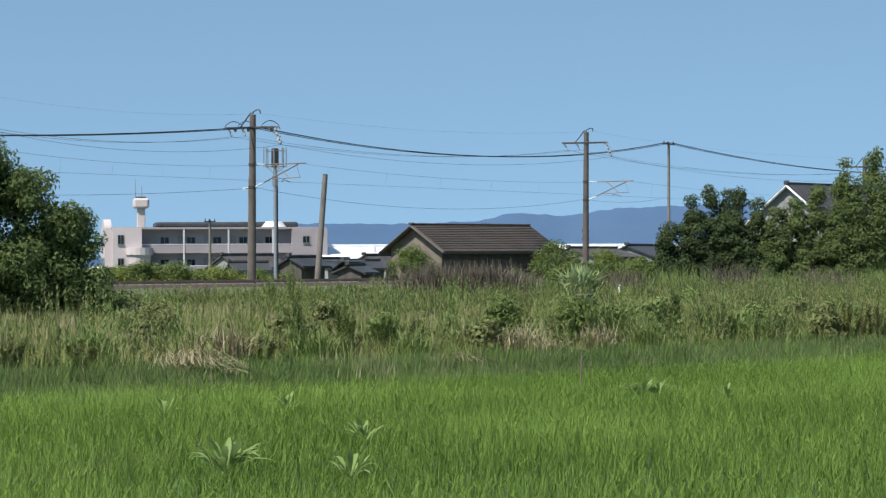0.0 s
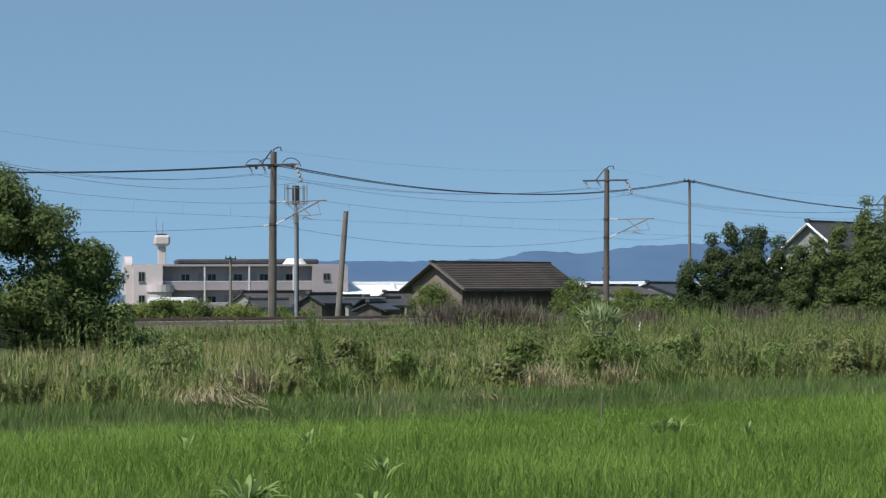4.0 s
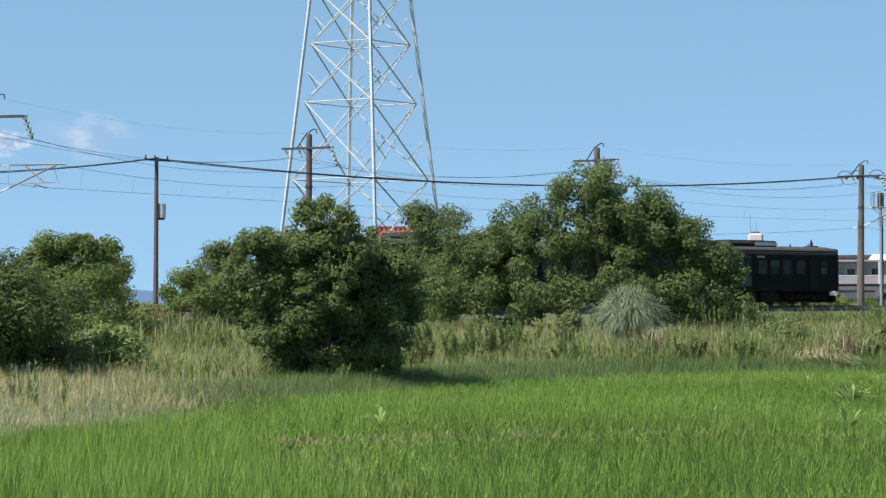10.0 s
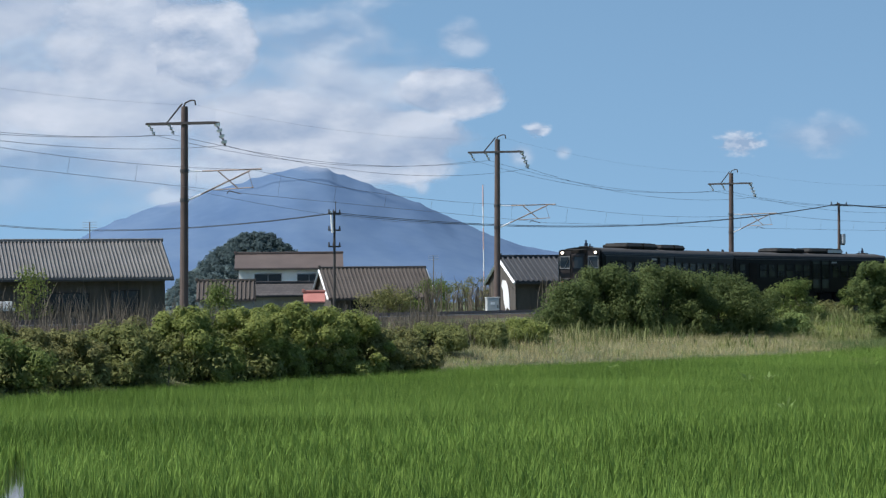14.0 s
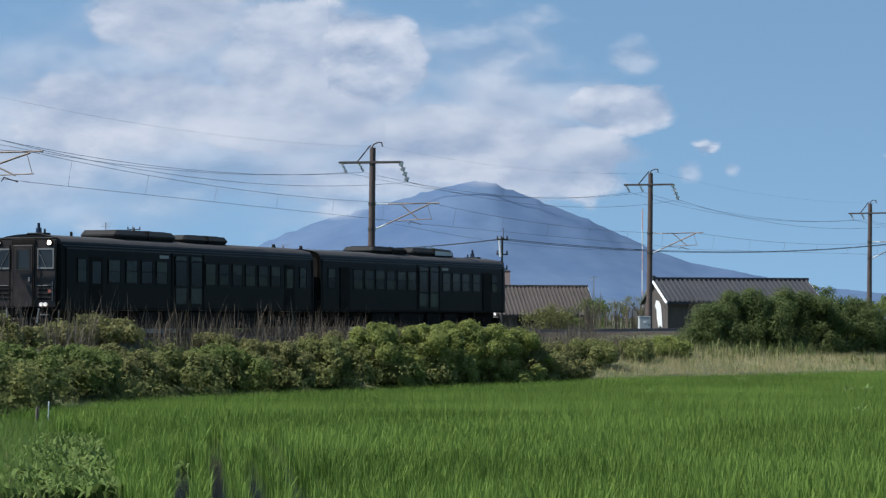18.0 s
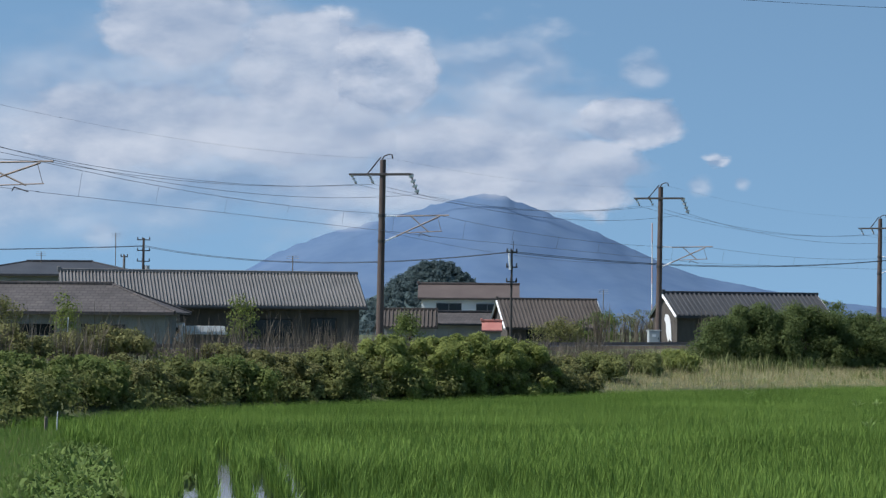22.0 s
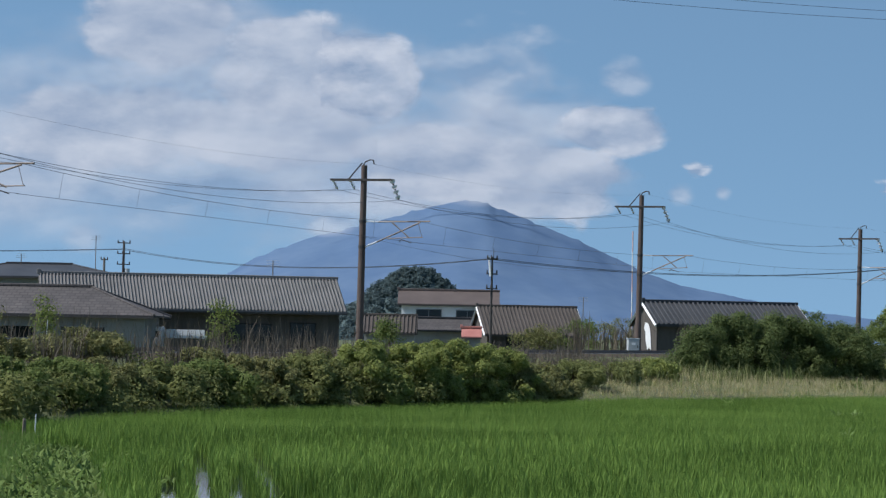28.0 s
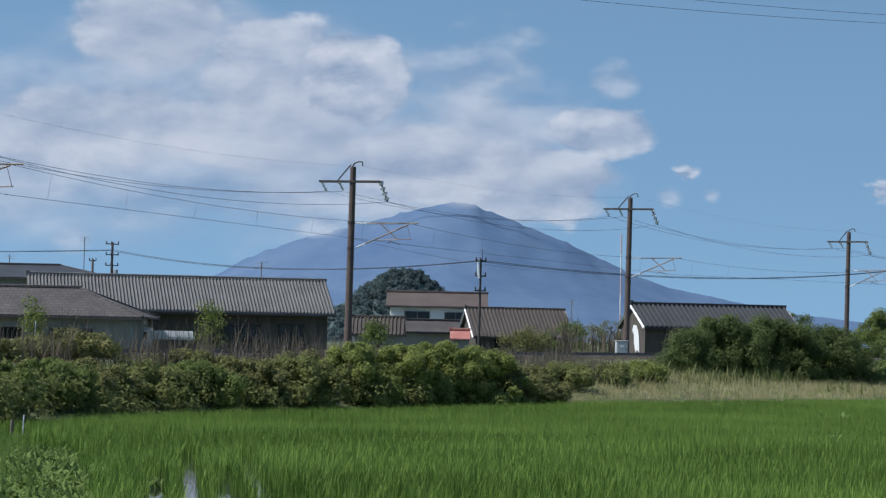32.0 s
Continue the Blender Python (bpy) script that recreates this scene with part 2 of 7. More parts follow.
M["tower_steel"] = material("tower_steel", (0.44, 0.47, 0.47), (0.58, 0.60, 0.59), 0.5, 1, 12, 0.05, metal=0.25)
M["arm"] = material("bracket_steel", (0.045, 0.043, 0.042), (0.085, 0.08, 0.076), 0.7, 3, 20, 0.05, spec=0.2)
M["tube"] = material("bracket_tube", (0.15, 0.12, 0.10), (0.25, 0.21, 0.18), 0.5, 2, 12, 0.05, metal=0.3)
M["porcelain"] = material("porcelain", (0.75, 0.76, 0.76), (0.85, 0.85, 0.84), 0.2, 4, 30, 0)
M["wire"] = material("wire", (0.03, 0.035, 0.04), (0.06, 0.065, 0.07), 0.5, 2, 10, 0, metal=0.3)
M["copper"] = material("contact_wire", (0.05, 0.045, 0.045), (0.10, 0.09, 0.085), 0.4, 2, 10, 0, metal=0.5)
M["ballast"] = material("ballast", (0.055, 0.045, 0.035), (0.135, 0.108, 0.082), 0.95, 1.5, 9, 0.8, spec=0.1)
M["rail"] = material("rail_steel", (0.10, 0.06, 0.04), (0.17, 0.11, 0.08), 0.55, 1, 15, 0.1, metal=0.5)
M["sleeper"] = material("sleeper", (0.17, 0.16, 0.15), (0.25, 0.24, 0.22), 0.9, 2, 20, 0.2)
M["paint_black"] = material("black_carbody_paint", (0.004, 0.004, 0.0035), (0.010, 0.0100, 0.0080), 0.30, 0.8, 12, 0.04, spec=0.05)
# front black lightened and browned: its sunlit look is put into the paint
M["paint_front"] = material("sunlit_front_black", (0.018, 0.015, 0.014), (0.042, 0.033, 0.030), 0.4, 2.5, 18, 0.06, spec=0.3)
M["train_roof"] = material("train_roof_paint", (0.035, 0.032, 0.029), (0.075, 0.068, 0.06), 0.75, 0.9, 12, 0.1)
M["unit"] = material("roof_unit_paint", (0.016, 0.016, 0.015), (0.038, 0.037, 0.035), 0.7, 1.5, 14, 0.05, spec=0.2)
M["under"] = material("underframe", (0.010, 0.009, 0.008), (0.026, 0.022, 0.019), 0.85, 2, 14, 0.15, spec=0.1)
M["glass"] = material("dark_glass", (0.012, 0.014, 0.015), (0.025, 0.028, 0.028), 0.08, 0.5, 3, 0, spec=0.35)
# both train pane colours hold the light seen through and mirrored in them
M["glass_lit"] = material("lit_train_pane", (0.004, 0.005, 0.004), (0.036, 0.041, 0.025), 0.15, 1.2, 6, 0, obj=1.5, spec=0.12)
M["glass_pale"] = material("lit_pale_pane", (0.024, 0.028, 0.020), (0.055, 0.061, 0.045), 0.25, 1.2, 6, 0, obj=0.6, spec=0.15)
M["silver"] = material("silver_trim", (0.20, 0.195, 0.185), (0.30, 0.29, 0.27), 0.4, 3, 20, 0.02, metal=0.5)
M["beacon"] = material("dark_blue_lens", (0.010, 0.012, 0.025), (0.02, 0.025, 0.05), 0.25, 3, 20, 0)
M["lamp"] = glow("headlight_glow", (1.0, 0.88, 0.70), 2.5)
M["lamp_low"] = glow("marker_lamp_glow", (1.0, 0.95, 0.85), 0.35)
M["render"] = material("lime_render", (0.62, 0.60, 0.56), (0.78, 0.76, 0.72), 0.9, 0.6, 9, 0.08)
# one pink paint in two tones: galleries darkened for shade, end left sunlit
M["apartment"] = material("apartment_wall_shaded", (0.29, 0.255, 0.268), (0.385, 0.345, 0.355), 0.85, 0.3, 5, 0.05)
M["apartment_end"] = material("apartment_end_sunlit", (0.48, 0.42, 0.415), (0.60, 0.53, 0.52), 0.85, 0.3, 5, 0.05)
M["leaf_dark"] = material("conifer_leaf", (0.044, 0.068, 0.030), (0.110, 0.142, 0.058), 0.65, 0.5, 3.0, 0, island=0.5, sheer=0.35, spec=0.1)
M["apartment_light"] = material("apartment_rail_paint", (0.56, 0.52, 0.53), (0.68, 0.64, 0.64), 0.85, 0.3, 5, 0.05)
M["white"] = material("white_paint", (0.74, 0.74, 0.73), (0.86, 0.86, 0.85), 0.5, 1, 9, 0.03)
M["greywall"] = material("grey_wall", (0.20, 0.20, 0.19), (0.33, 0.33, 0.31), 0.85, 0.7, 9, 0.06)
M["boards"] = material("dark_wall_boards", (0.055, 0.048, 0.042), (0.12, 0.105, 0.09), 0.85, 0.8, 12, 0.15, stretch=(3, 3, 0.5))
M["tile_grey"] = material("grey_roof_tile", (0.115, 0.112, 0.109), (0.225, 0.218, 0.208), 0.65, 0.6, 6, 0.12, obj=0.25, spec=0.2)
M["tile_dark"] = material("dark_roof_tile", (0.042, 0.045, 0.050), (0.080, 0.082, 0.087), 0.5, 0.6, 6, 0.12, obj=0.2, spec=0.2)
M["tile_mid"] = material("weathered_roof_slate", (0.073, 0.068, 0.066), (0.13, 0.121, 0.115), 0.8, 0.6, 7, 0.15, spec=0.2)
def shingled(m, width, height):
    """Add courses of small overlapping plates to a roof material: darker joints and relief."""
    n, l = m.node_tree.nodes, m.node_tree.links
    p = n["Principled BSDF"]
    tc, br = n.new("ShaderNodeTexCoord"), n.new("ShaderNodeTexBrick")
    mp = n.new("ShaderNodeMapping")
    mp.inputs["Rotation"].default_value = (radians(-66), 0, 0)
    l.new(tc.outputs["Object"], mp.inputs[0]), l.new(mp.outputs[0], br.inputs["Vector"])
    br.inputs["Scale"].default_value = 1.0
    br.inputs["Brick Width"].default_value, br.inputs["Row Height"].default_value = width, height
    br.inputs["Mortar Size"].default_value, br.inputs["Mortar Smooth"].default_value = 0.035, 0.3
    br.inputs["Color1"].default_value, br.inputs["Color2"].default_value, br.inputs["Mortar"].default_value = (1.10, 1.06, 1.05, 1), (0.86, 0.85, 0.86, 1), (0.66, 0.65, 0.66, 1)
    mul = n.new("ShaderNodeMix")
    mul.data_type, mul.blend_type = "RGBA", "MULTIPLY"
    mul.inputs[0].default_value = 1.0
    old = p.inputs["Base Color"].links[0].from_socket
    l.new(old, mul.inputs[6]), l.new(br.outputs["Color"], mul.inputs[7])
    l.new(mul.outputs[2], p.inputs["Base Color"])
    return m


shingled(M["tile_mid"], 0.45, 0.30)
M["tile_brown"] = material("brown_roof_tile", (0.065, 0.056, 0.050), (0.12, 0.102, 0.09), 0.75, 0.6, 7, 0.12, obj=0.2, spec=0.2)
M["tile_rust"] = material("red_brown_metal_roof", (0.088, 0.070, 0.063), (0.142, 0.114, 0.101), 0.6, 0.6, 7, 0.08, spec=0.2)
M["red"] = material("red_roof_paint", (0.20, 0.058, 0.042), (0.28, 0.09, 0.068), 0.6, 0.8, 9, 0.05)
M["salmon"] = material("salmon_canvas", (0.36, 0.13, 0.105), (0.50, 0.22, 0.18), 0.7, 0.8, 9, 0.05)
M["wood"] = material("weathered_wood", (0.12, 0.10, 0.075), (0.24, 0.20, 0.16), 0.9, 2, 20, 0.2)
M["box"] = material("grey_cabinet_paint", (0.42, 0.44, 0.44), (0.55, 0.57, 0.57), 0.5, 1.5, 15, 0.03)
M["rubber"] = material("rubber", (0.015, 0.015, 0.015), (0.03, 0.03, 0.03), 0.85, 4, 30, 0.05)
# blue of the distant air is mixed into the volcano's base colour
M["mountain"] = material("haze_blue_mountain", (0.084, 0.140, 0.240), (0.128, 0.190, 0.284), 1.0, 0.012, 0.05, 0, spec=0)
# the ridge's colour carries its distance haze
M["haze_blue_ridge"] = material("haze_blue_ridge", (0.068, 0.120, 0.205), (0.084, 0.14, 0.228), 1.0, 0.006, 0.03, 0, spec=0)
# hill slope greyed towards blue to stand for haze
M["hill"] = material("haze_tinted_hill", (0.078, 0.110, 0.114), (0.100, 0.136, 0.134), 1.0, 0.06, 0.5, 0, spec=0)
M["maroon"] = material("faded_red_band_paint", (0.62, 0.42, 0.40), (0.70, 0.50, 0.47), 0.6, 2, 9, 0)
M["cloud_bank"] = cloud_material("cloud_bank", 0.62, 0.20, 0.75, 0.0042, 0.55, -0.25, 0.2)
M["cloud"] = cloud_material("cloud_thick", 0.88, 0.34, 0.52, 0.0075, 0.62, -0.42, 0.17)
M["cloud_small"] = cloud_material("cloud_small", 0.75, 0.22, 0.62, 0.030, 0.55, -0.45, 0.3)
M["cloud_thin"] = cloud_material("cloud_thin", 0.45, 0.25, 0.75, 0.010, 0.55, -0.42)



# ---------------------------------------------------------------- mesh helpers
def raw(name, verts, faces, mat, parent=None, smooth=False):
    """A mesh object from arrays; faces all of one corner count."""
    verts = np.asarray(verts, dtype=np.float32).reshape(-1, 3)
    faces = np.asarray(faces, dtype=np.int32)
    me = bpy.data.meshes.new(name)
    k = faces.shape[1]
    me.vertices.add(len(verts))
    me.vertices.foreach_set("co", verts.ravel())
    me.loops.add(faces.size)
    me.loops.foreach_set("vertex_index", faces.ravel())
    me.polygons.add(len(faces))
    me.polygons.foreach_set("loop_start", np.arange(0, faces.size, k, dtype=np.int32))
    me.update(calc_edges=True)
    if smooth:
        me.polygons.foreach_set("use_smooth", np.ones(len(faces), dtype=bool))
    me.materials.append(mat)
    ob = new(name, me)
    if parent:
        ob.parent = parent
    return ob


def part(name, bm, mat, parent=None, label="", smooth=False):
    me = bpy.data.meshes.new(name)
    bmesh.ops.recalc_face_normals(bm, faces=bm.faces)
    if smooth:
        for f in bm.faces:
            f.smooth = True
    bm.to_mesh(me)
    bm.free()
    me.materials.append(mat)
    ob = new(name, me)
    if parent:
        ob.parent = parent
    if label:
        ob["label"] = label
    return ob


def share(name, me, m, parent):
    ob = new(name, me)
    ob.parent = parent
    ob.matrix_basis = m
    return ob


def box(bm, x0, x1, y0, y1, z0, z1, bevel=0.0):
    r = bmesh.ops.create_cube(bm, size=1, matrix=Matrix.Translation(((x0 + x1) / 2, (y0 + y1) / 2, (z0 + z1) / 2)) @ Matrix.Diagonal((abs(x1 - x0), abs(y1 - y0), abs(z1 - z0), 1)))
    if bevel:
        es = list({e for v in r["verts"] for e in v.link_edges})
        bmesh.ops.bevel(bm, geom=es, offset=bevel, segments=1, affect="EDGES")
    return bm


def boxed(*a, bevel=0.0):
    return box(bmesh.new(), *a, bevel=bevel)


def rod(bm, a, b, r0, r1=None, seg=8):
    a, b = Vector(a), Vector(b)
    d = b - a
    bmesh.ops.create_cone(bm, cap_ends=True, segments=seg, radius1=r0, radius2=r0 if r1 is None else r1, depth=d.length,
                          matrix=Matrix.Translation((a + b) / 2) @ d.to_track_quat("Z", "Y").to_matrix().to_4x4())
    return bm


def rodded(*a, **k):
    return rod(bmesh.new(), *a, **k)


def empty(name, m, label, category, group=""):
    e = new(name)
    e.empty_display_size = 0.3
    e.matrix_basis = m
    return tagged(e, label, category, group)


def tube_arrays(pts, r, seg=5):
    pts = np.asarray(pts, float)
    d = np.gradient(pts, axis=0)
    d /= np.linalg.norm(d, axis=1)[:, None]
    side = np.cross(d, (0, 0, 1.0))
    side /= np.maximum(np.linalg.norm(side, axis=1), 1e-6)[:, None]
    up = np.cross(side, d)
    rr = np.broadcast_to(np.asarray(r, float), (len(pts),))
    a = np.arange(seg) * 2 * np.pi / seg
    v = pts[:, None] + rr[:, None, None] * (side[:, None] * np.cos(a)[None, :, None] + up[:, None] * np.sin(a)[None, :, None])
    i = np.arange(len(pts) - 1)[:, None] * seg
    j = np.arange(seg)[None]
    f = np.stack([i + j, i + (j + 1) % seg, i + seg + (j + 1) % seg, i + seg + j], -1).reshape(-1, 4)
    return v.reshape(-1, 3), f


def join(list_of):
    vs, fs, n = [], [], 0
    for v, f in list_of:
        vs.append(v), fs.append(f + n)
        n += len(v)
    return np.vstack(vs), np.vstack(fs)


# ---------------------------------------------------------------- the plan: field edge, track, ground
def resample(pts, step):
    pts = np.asarray(pts, float)
    s = np.r_[0, np.cumsum(np.hypot(*np.diff(pts, axis=0).T))]
    k = np.arange(0, s[-1], step)
    return np.c_[np.interp(k, s, pts[:, 0]), np.interp(k, s, pts[:, 1])]


def eased(pts, n):
    for _ in range(n):
        q = pts.copy()
        q[1:-1] = (pts[:-2] + 2 * pts[1:-1] + pts[2:]) / 4
        pts = q
    return pts


TRACK = eased(resample([(-112, -200), (-80, -120), (-49, -35), (-38, 10), (-29, 45), (-23.3, 70), (-20.4, 80), (-17.2, 91), (-13.4, 100.4), (3.3, 139.4), (14.3, 165.6), (31.3, 193.7), (50.2, 210.7), (69.7, 219.3), (93.2, 230.3), (127.5, 247.5), (163, 266), (235, 302), (310, 340), (480, 426)], 2.0), 50)
TS = np.r_[0, np.cumsum(np.hypot(*np.diff(TRACK, axis=0).T))]
RAIL_Z = 0.95
EDGE = eased(resample([(-15, 40), (-14, 60), (-13.3, 72), (-12.4, 79), (-10.2, 86.5), (-5.7, 96.5), (-0.5, 103), (3.8, 110.0), (6.2, 116.5), (11.8, 122.0), (18.0, 128.5), (25.6, 139.8), (32, 147.6), (38, 153.4), (45, 157.6), (52, 157.8),
                       (61, 159.7), (73, 163), (100, 170), (160, 186)], 1.5), 5)
FIELD = np.vstack([EDGE, [(160, -60), (-16, -60)]])
SEEN_RICE = np.array([(-12, 37), (9, 37), (18, 60), (24, 84), (31, 102), (42, 112), (56, 118), (84, 142), (86, 175), (-16, 175)])


def on_track(s):
    return np.array([np.interp(s, TS, TRACK[:, 0]), np.interp(s, TS, TRACK[:, 1])])


def nearest(p, line):
    best = np.full(len(p), 1e9)
    idx = np.zeros(len(p), int)
    for c in range(0, len(p), 4000):
        d = np.hypot(p[c:c + 4000, None, 0] - line[None, :, 0], p[c:c + 4000, None, 1] - line[None, :, 1])
        idx[c:c + 4000] = d.argmin(1)
        best[c:c + 4000] = d.min(1)
    return best, idx


def inside(p, poly):
    r = np.zeros(len(p), bool)
    for (x0, y0), (x1, y1) in zip(poly, np.roll(poly, -1, axis=0)):
        if y0 == y1:
            continue
        c = ((y0 > p[:, 1]) != (y1 > p[:, 1])) & (p[:, 0] < (x1 - x0) * (p[:, 1] - y0) / (y1 - y0) + x0)
        r ^= c
    return r


def lay(p):
    """For plan points: distance past the field's edge (0 in it), distance to the track, and whether beyond the track."""
    p = np.asarray(p, float).reshape(-1, 2)
    de, _ = nearest(p, EDGE)
    de = np.where(inside(p, FIELD), 0, de)
    dt, i = nearest(p, TRACK)
    i = np.clip(i, 0, len(TRACK) - 2)
    d = TRACK[i + 1] - TRACK[i]
    beyond = d[:, 0] * (p[:, 1] - TRACK[i, 1]) - d[:, 1] * (p[:, 0] - TRACK[i, 0]) > 0
    return de, dt, beyond


def smooth01(x):
    x = np.clip(x, 0, 1)
    return x * x * (3 - 2 * x)


def ground_z(p):
    p = np.asarray(p, float).reshape(-1, 2)
    de, dt, beyond = lay(p)
    steep = np.interp(p[:, 0], [3, 9, 26, 38], [1.5, 1.1, 1.0, 0.6])
    z = -1.45 + 0.30 * smooth01(de / 2.0) + 1.32 * (de / (de + np.maximum(dt - 3, 0) + 1e-6)) ** steep
    z = np.where(beyond, 0.25, z)
    return z + (0.62 - z) * smooth01((5.0 - dt) / 2.6)


def gz(x, y):
    return float(ground_z([(x, y)])[0])


# ---------------------------------------------------------------- ground, track bed
def ground_sheet():
    far = np.geomspace(14, 4500, 22)
    xs = np.r_[-70 - far[::-1], np.arange(-70, 251, 3.0), 251 + far]
    ys = np.r_[-60 - far[::-1], np.arange(-60, 331, 3.0), 331 + far]
    gx, gy = np.meshgrid(xs, ys)
    p = np.c_[gx.ravel(), gy.ravel()]
    near = (np.abs(p[:, 0] - 90) < 400) & (np.abs(p[:, 1] - 130) < 420)
    z = np.full(len(p), 0.25)
    z[near] = ground_z(p[near])
    z[~near & (p[:, 1] < 0)] = -1.0
    n = len(xs)
    i = (np.arange(len(ys) - 1)[:, None] * n + np.arange(n - 1)[None]).ravel()
    return tagged(raw("ground", np.c_[p, z], np.stack([i, i + 1, i + n + 1, i + n], 1), M["soil"], smooth=True), "rough grassy earth rising from the field to the railway", "ground", kind="structure")


def ribbon(name, line, profile, mat, z0, **k):
    """A strip along a plan line; profile: (across, up) pairs."""
    d = np.gradient(line, axis=0)
    d /= np.hypot(d[:, 0], d[:, 1])[:, None]
    nrm = np.c_[d[:, 1], -d[:, 0]]
    v = np.stack([np.c_[line + nrm * a, np.full(len(line), z0 + u)] for a, u in profile], 1)
    m = len(profile)
    i = (np.arange(len(line) - 1)[:, None] * m + np.arange(m - 1)[None]).ravel()
    return raw(name, v.reshape(-1, 3), np.stack([i, i + m, i + m + 1, i + 1], 1), mat, **k)


ground_sheet()
bed = TRACK
tagged(ribbon("ballast", bed, [(-2.6, -0.75), (-1.7, -0.2), (1.7, -0.2), (2.6, -0.75)], M["ballast"], RAIL_Z), "brown stone ballast bed under the single track", "ballast", kind="structure")
for k, side in enumerate((-0.5335, 0.5335)):
    tagged(ribbon("rail", bed, [(side - 0.05, -0.16), (side - 0.033, 0.0), (side + 0.033, 0.0), (side + 0.05, -0.16)], M["rail"], RAIL_Z), "rusty steel running rail on the ballast", "rail", "rails of the track", "structure")


def sleepers():
    vs = []
    for s in np.arange(250, 620, 0.7):
        a, b = on_track(s), on_track(s + 0.2)
        u = (b - a) / np.hypot(*(b - a))
        n = np.array([u[1], -u[0]])
        for zz in (-0.2, -0.15):
            for su, sn in ((-1, -1), (1, -1), (1, 1), (-1, 1)):
                q = a + u * 0.12 * su + n * 1.05 * sn
                vs.append((q[0], q[1], RAIL_Z + zz))
    k = np.arange(len(vs) // 8)[:, None] * 8
    f = np.concatenate([k + np.array([r]) for r in ((4, 5, 6, 7), (0, 1, 5, 4), (1, 2, 6, 5), (2, 3, 7, 6), (3, 0, 4, 7))])
    return tagged(raw("sleepers", vs, f, M["sleeper"]), "grey concrete sleepers half sunk in the ballast", "sleeper", kind="stuff")


sleepers()


def scatter(poly, step, jitter=0.5, seed=1):
    rng = np.random.default_rng(seed)
    lo, hi = poly.min(0), poly.max(0)
    gx, gy = np.meshgrid(np.arange(lo[0], hi[0], step), np.arange(lo[1], hi[1], step))
    p = np.c_[gx.ravel(), gy.ravel()]
    p += (rng.random(p.shape) - 0.5) * 2 * jitter * step
    return p[inside(p, poly)], rng


def blades(base, height, width, lean, rng, bend=0.5, plain=False):
    """Grass blades as two tapering quads each: base (n,3), height, width, lean (n)."""
    n = len(base)
    a = rng.random(n) * 2 * np.pi
    out = np.c_[np.cos(a), np.sin(a)]
    f = a + np.pi / 2 + (rng.random(n) - 0.5) * 1.2
    w = np.c_[np.cos(f), np.sin(f)] * width[:, None] * 0.5
    mid = base + np.c_[out * (lean * height * 0.35)[:, None], height * 0.62]
    tip = base + np.c_[out * (lean * height)[:, None], height * (1 - bend * lean ** 2 * 0.6)]
    z = np.zeros((n, 1))
    w3 = np.c_[w, z]
    if plain:
        v = np.stack([base - w3 * 0.8, base + w3 * 0.8, tip], 1).reshape(-1, 3)
        return v, np.arange(3 * n).reshape(-1, 3)
    v = np.stack([base - w3 * 0.7, base + w3 * 0.7, mid + w3, mid - w3, tip + w3 * 0.12, tip - w3 * 0.12], 1).reshape(-1, 3)
    k = np.arange(n)[:, None] * 6
    f = np.concatenate([k + np.array([[0, 1, 2, 3]]), k + np.array([[3, 2, 4, 5]])])
    return v, f


def tufts(name, pts, z, count, height, width, lean, rng, mat, label, category, spread=0.09, bend=0.5, plain=False, even=0.55):
    n = len(pts)
    rep = np.repeat(np.arange(n), count)
    base = np.c_[pts, z][rep]
    base[:, :2] += rng.normal(0, spread, (len(rep), 2))
    h = (height if np.ndim(height) else np.full(n, height))[rep] * (1.15 - even + even * rng.random(len(rep)))
    v, f = blades(base, h, width * (0.6 + 0.8 * rng.random(len(rep))), lean * (0.2 + rng.random(len(rep))), rng, bend, plain)
    return tagged(raw(name, v, f, mat), label, category, kind="stuff")


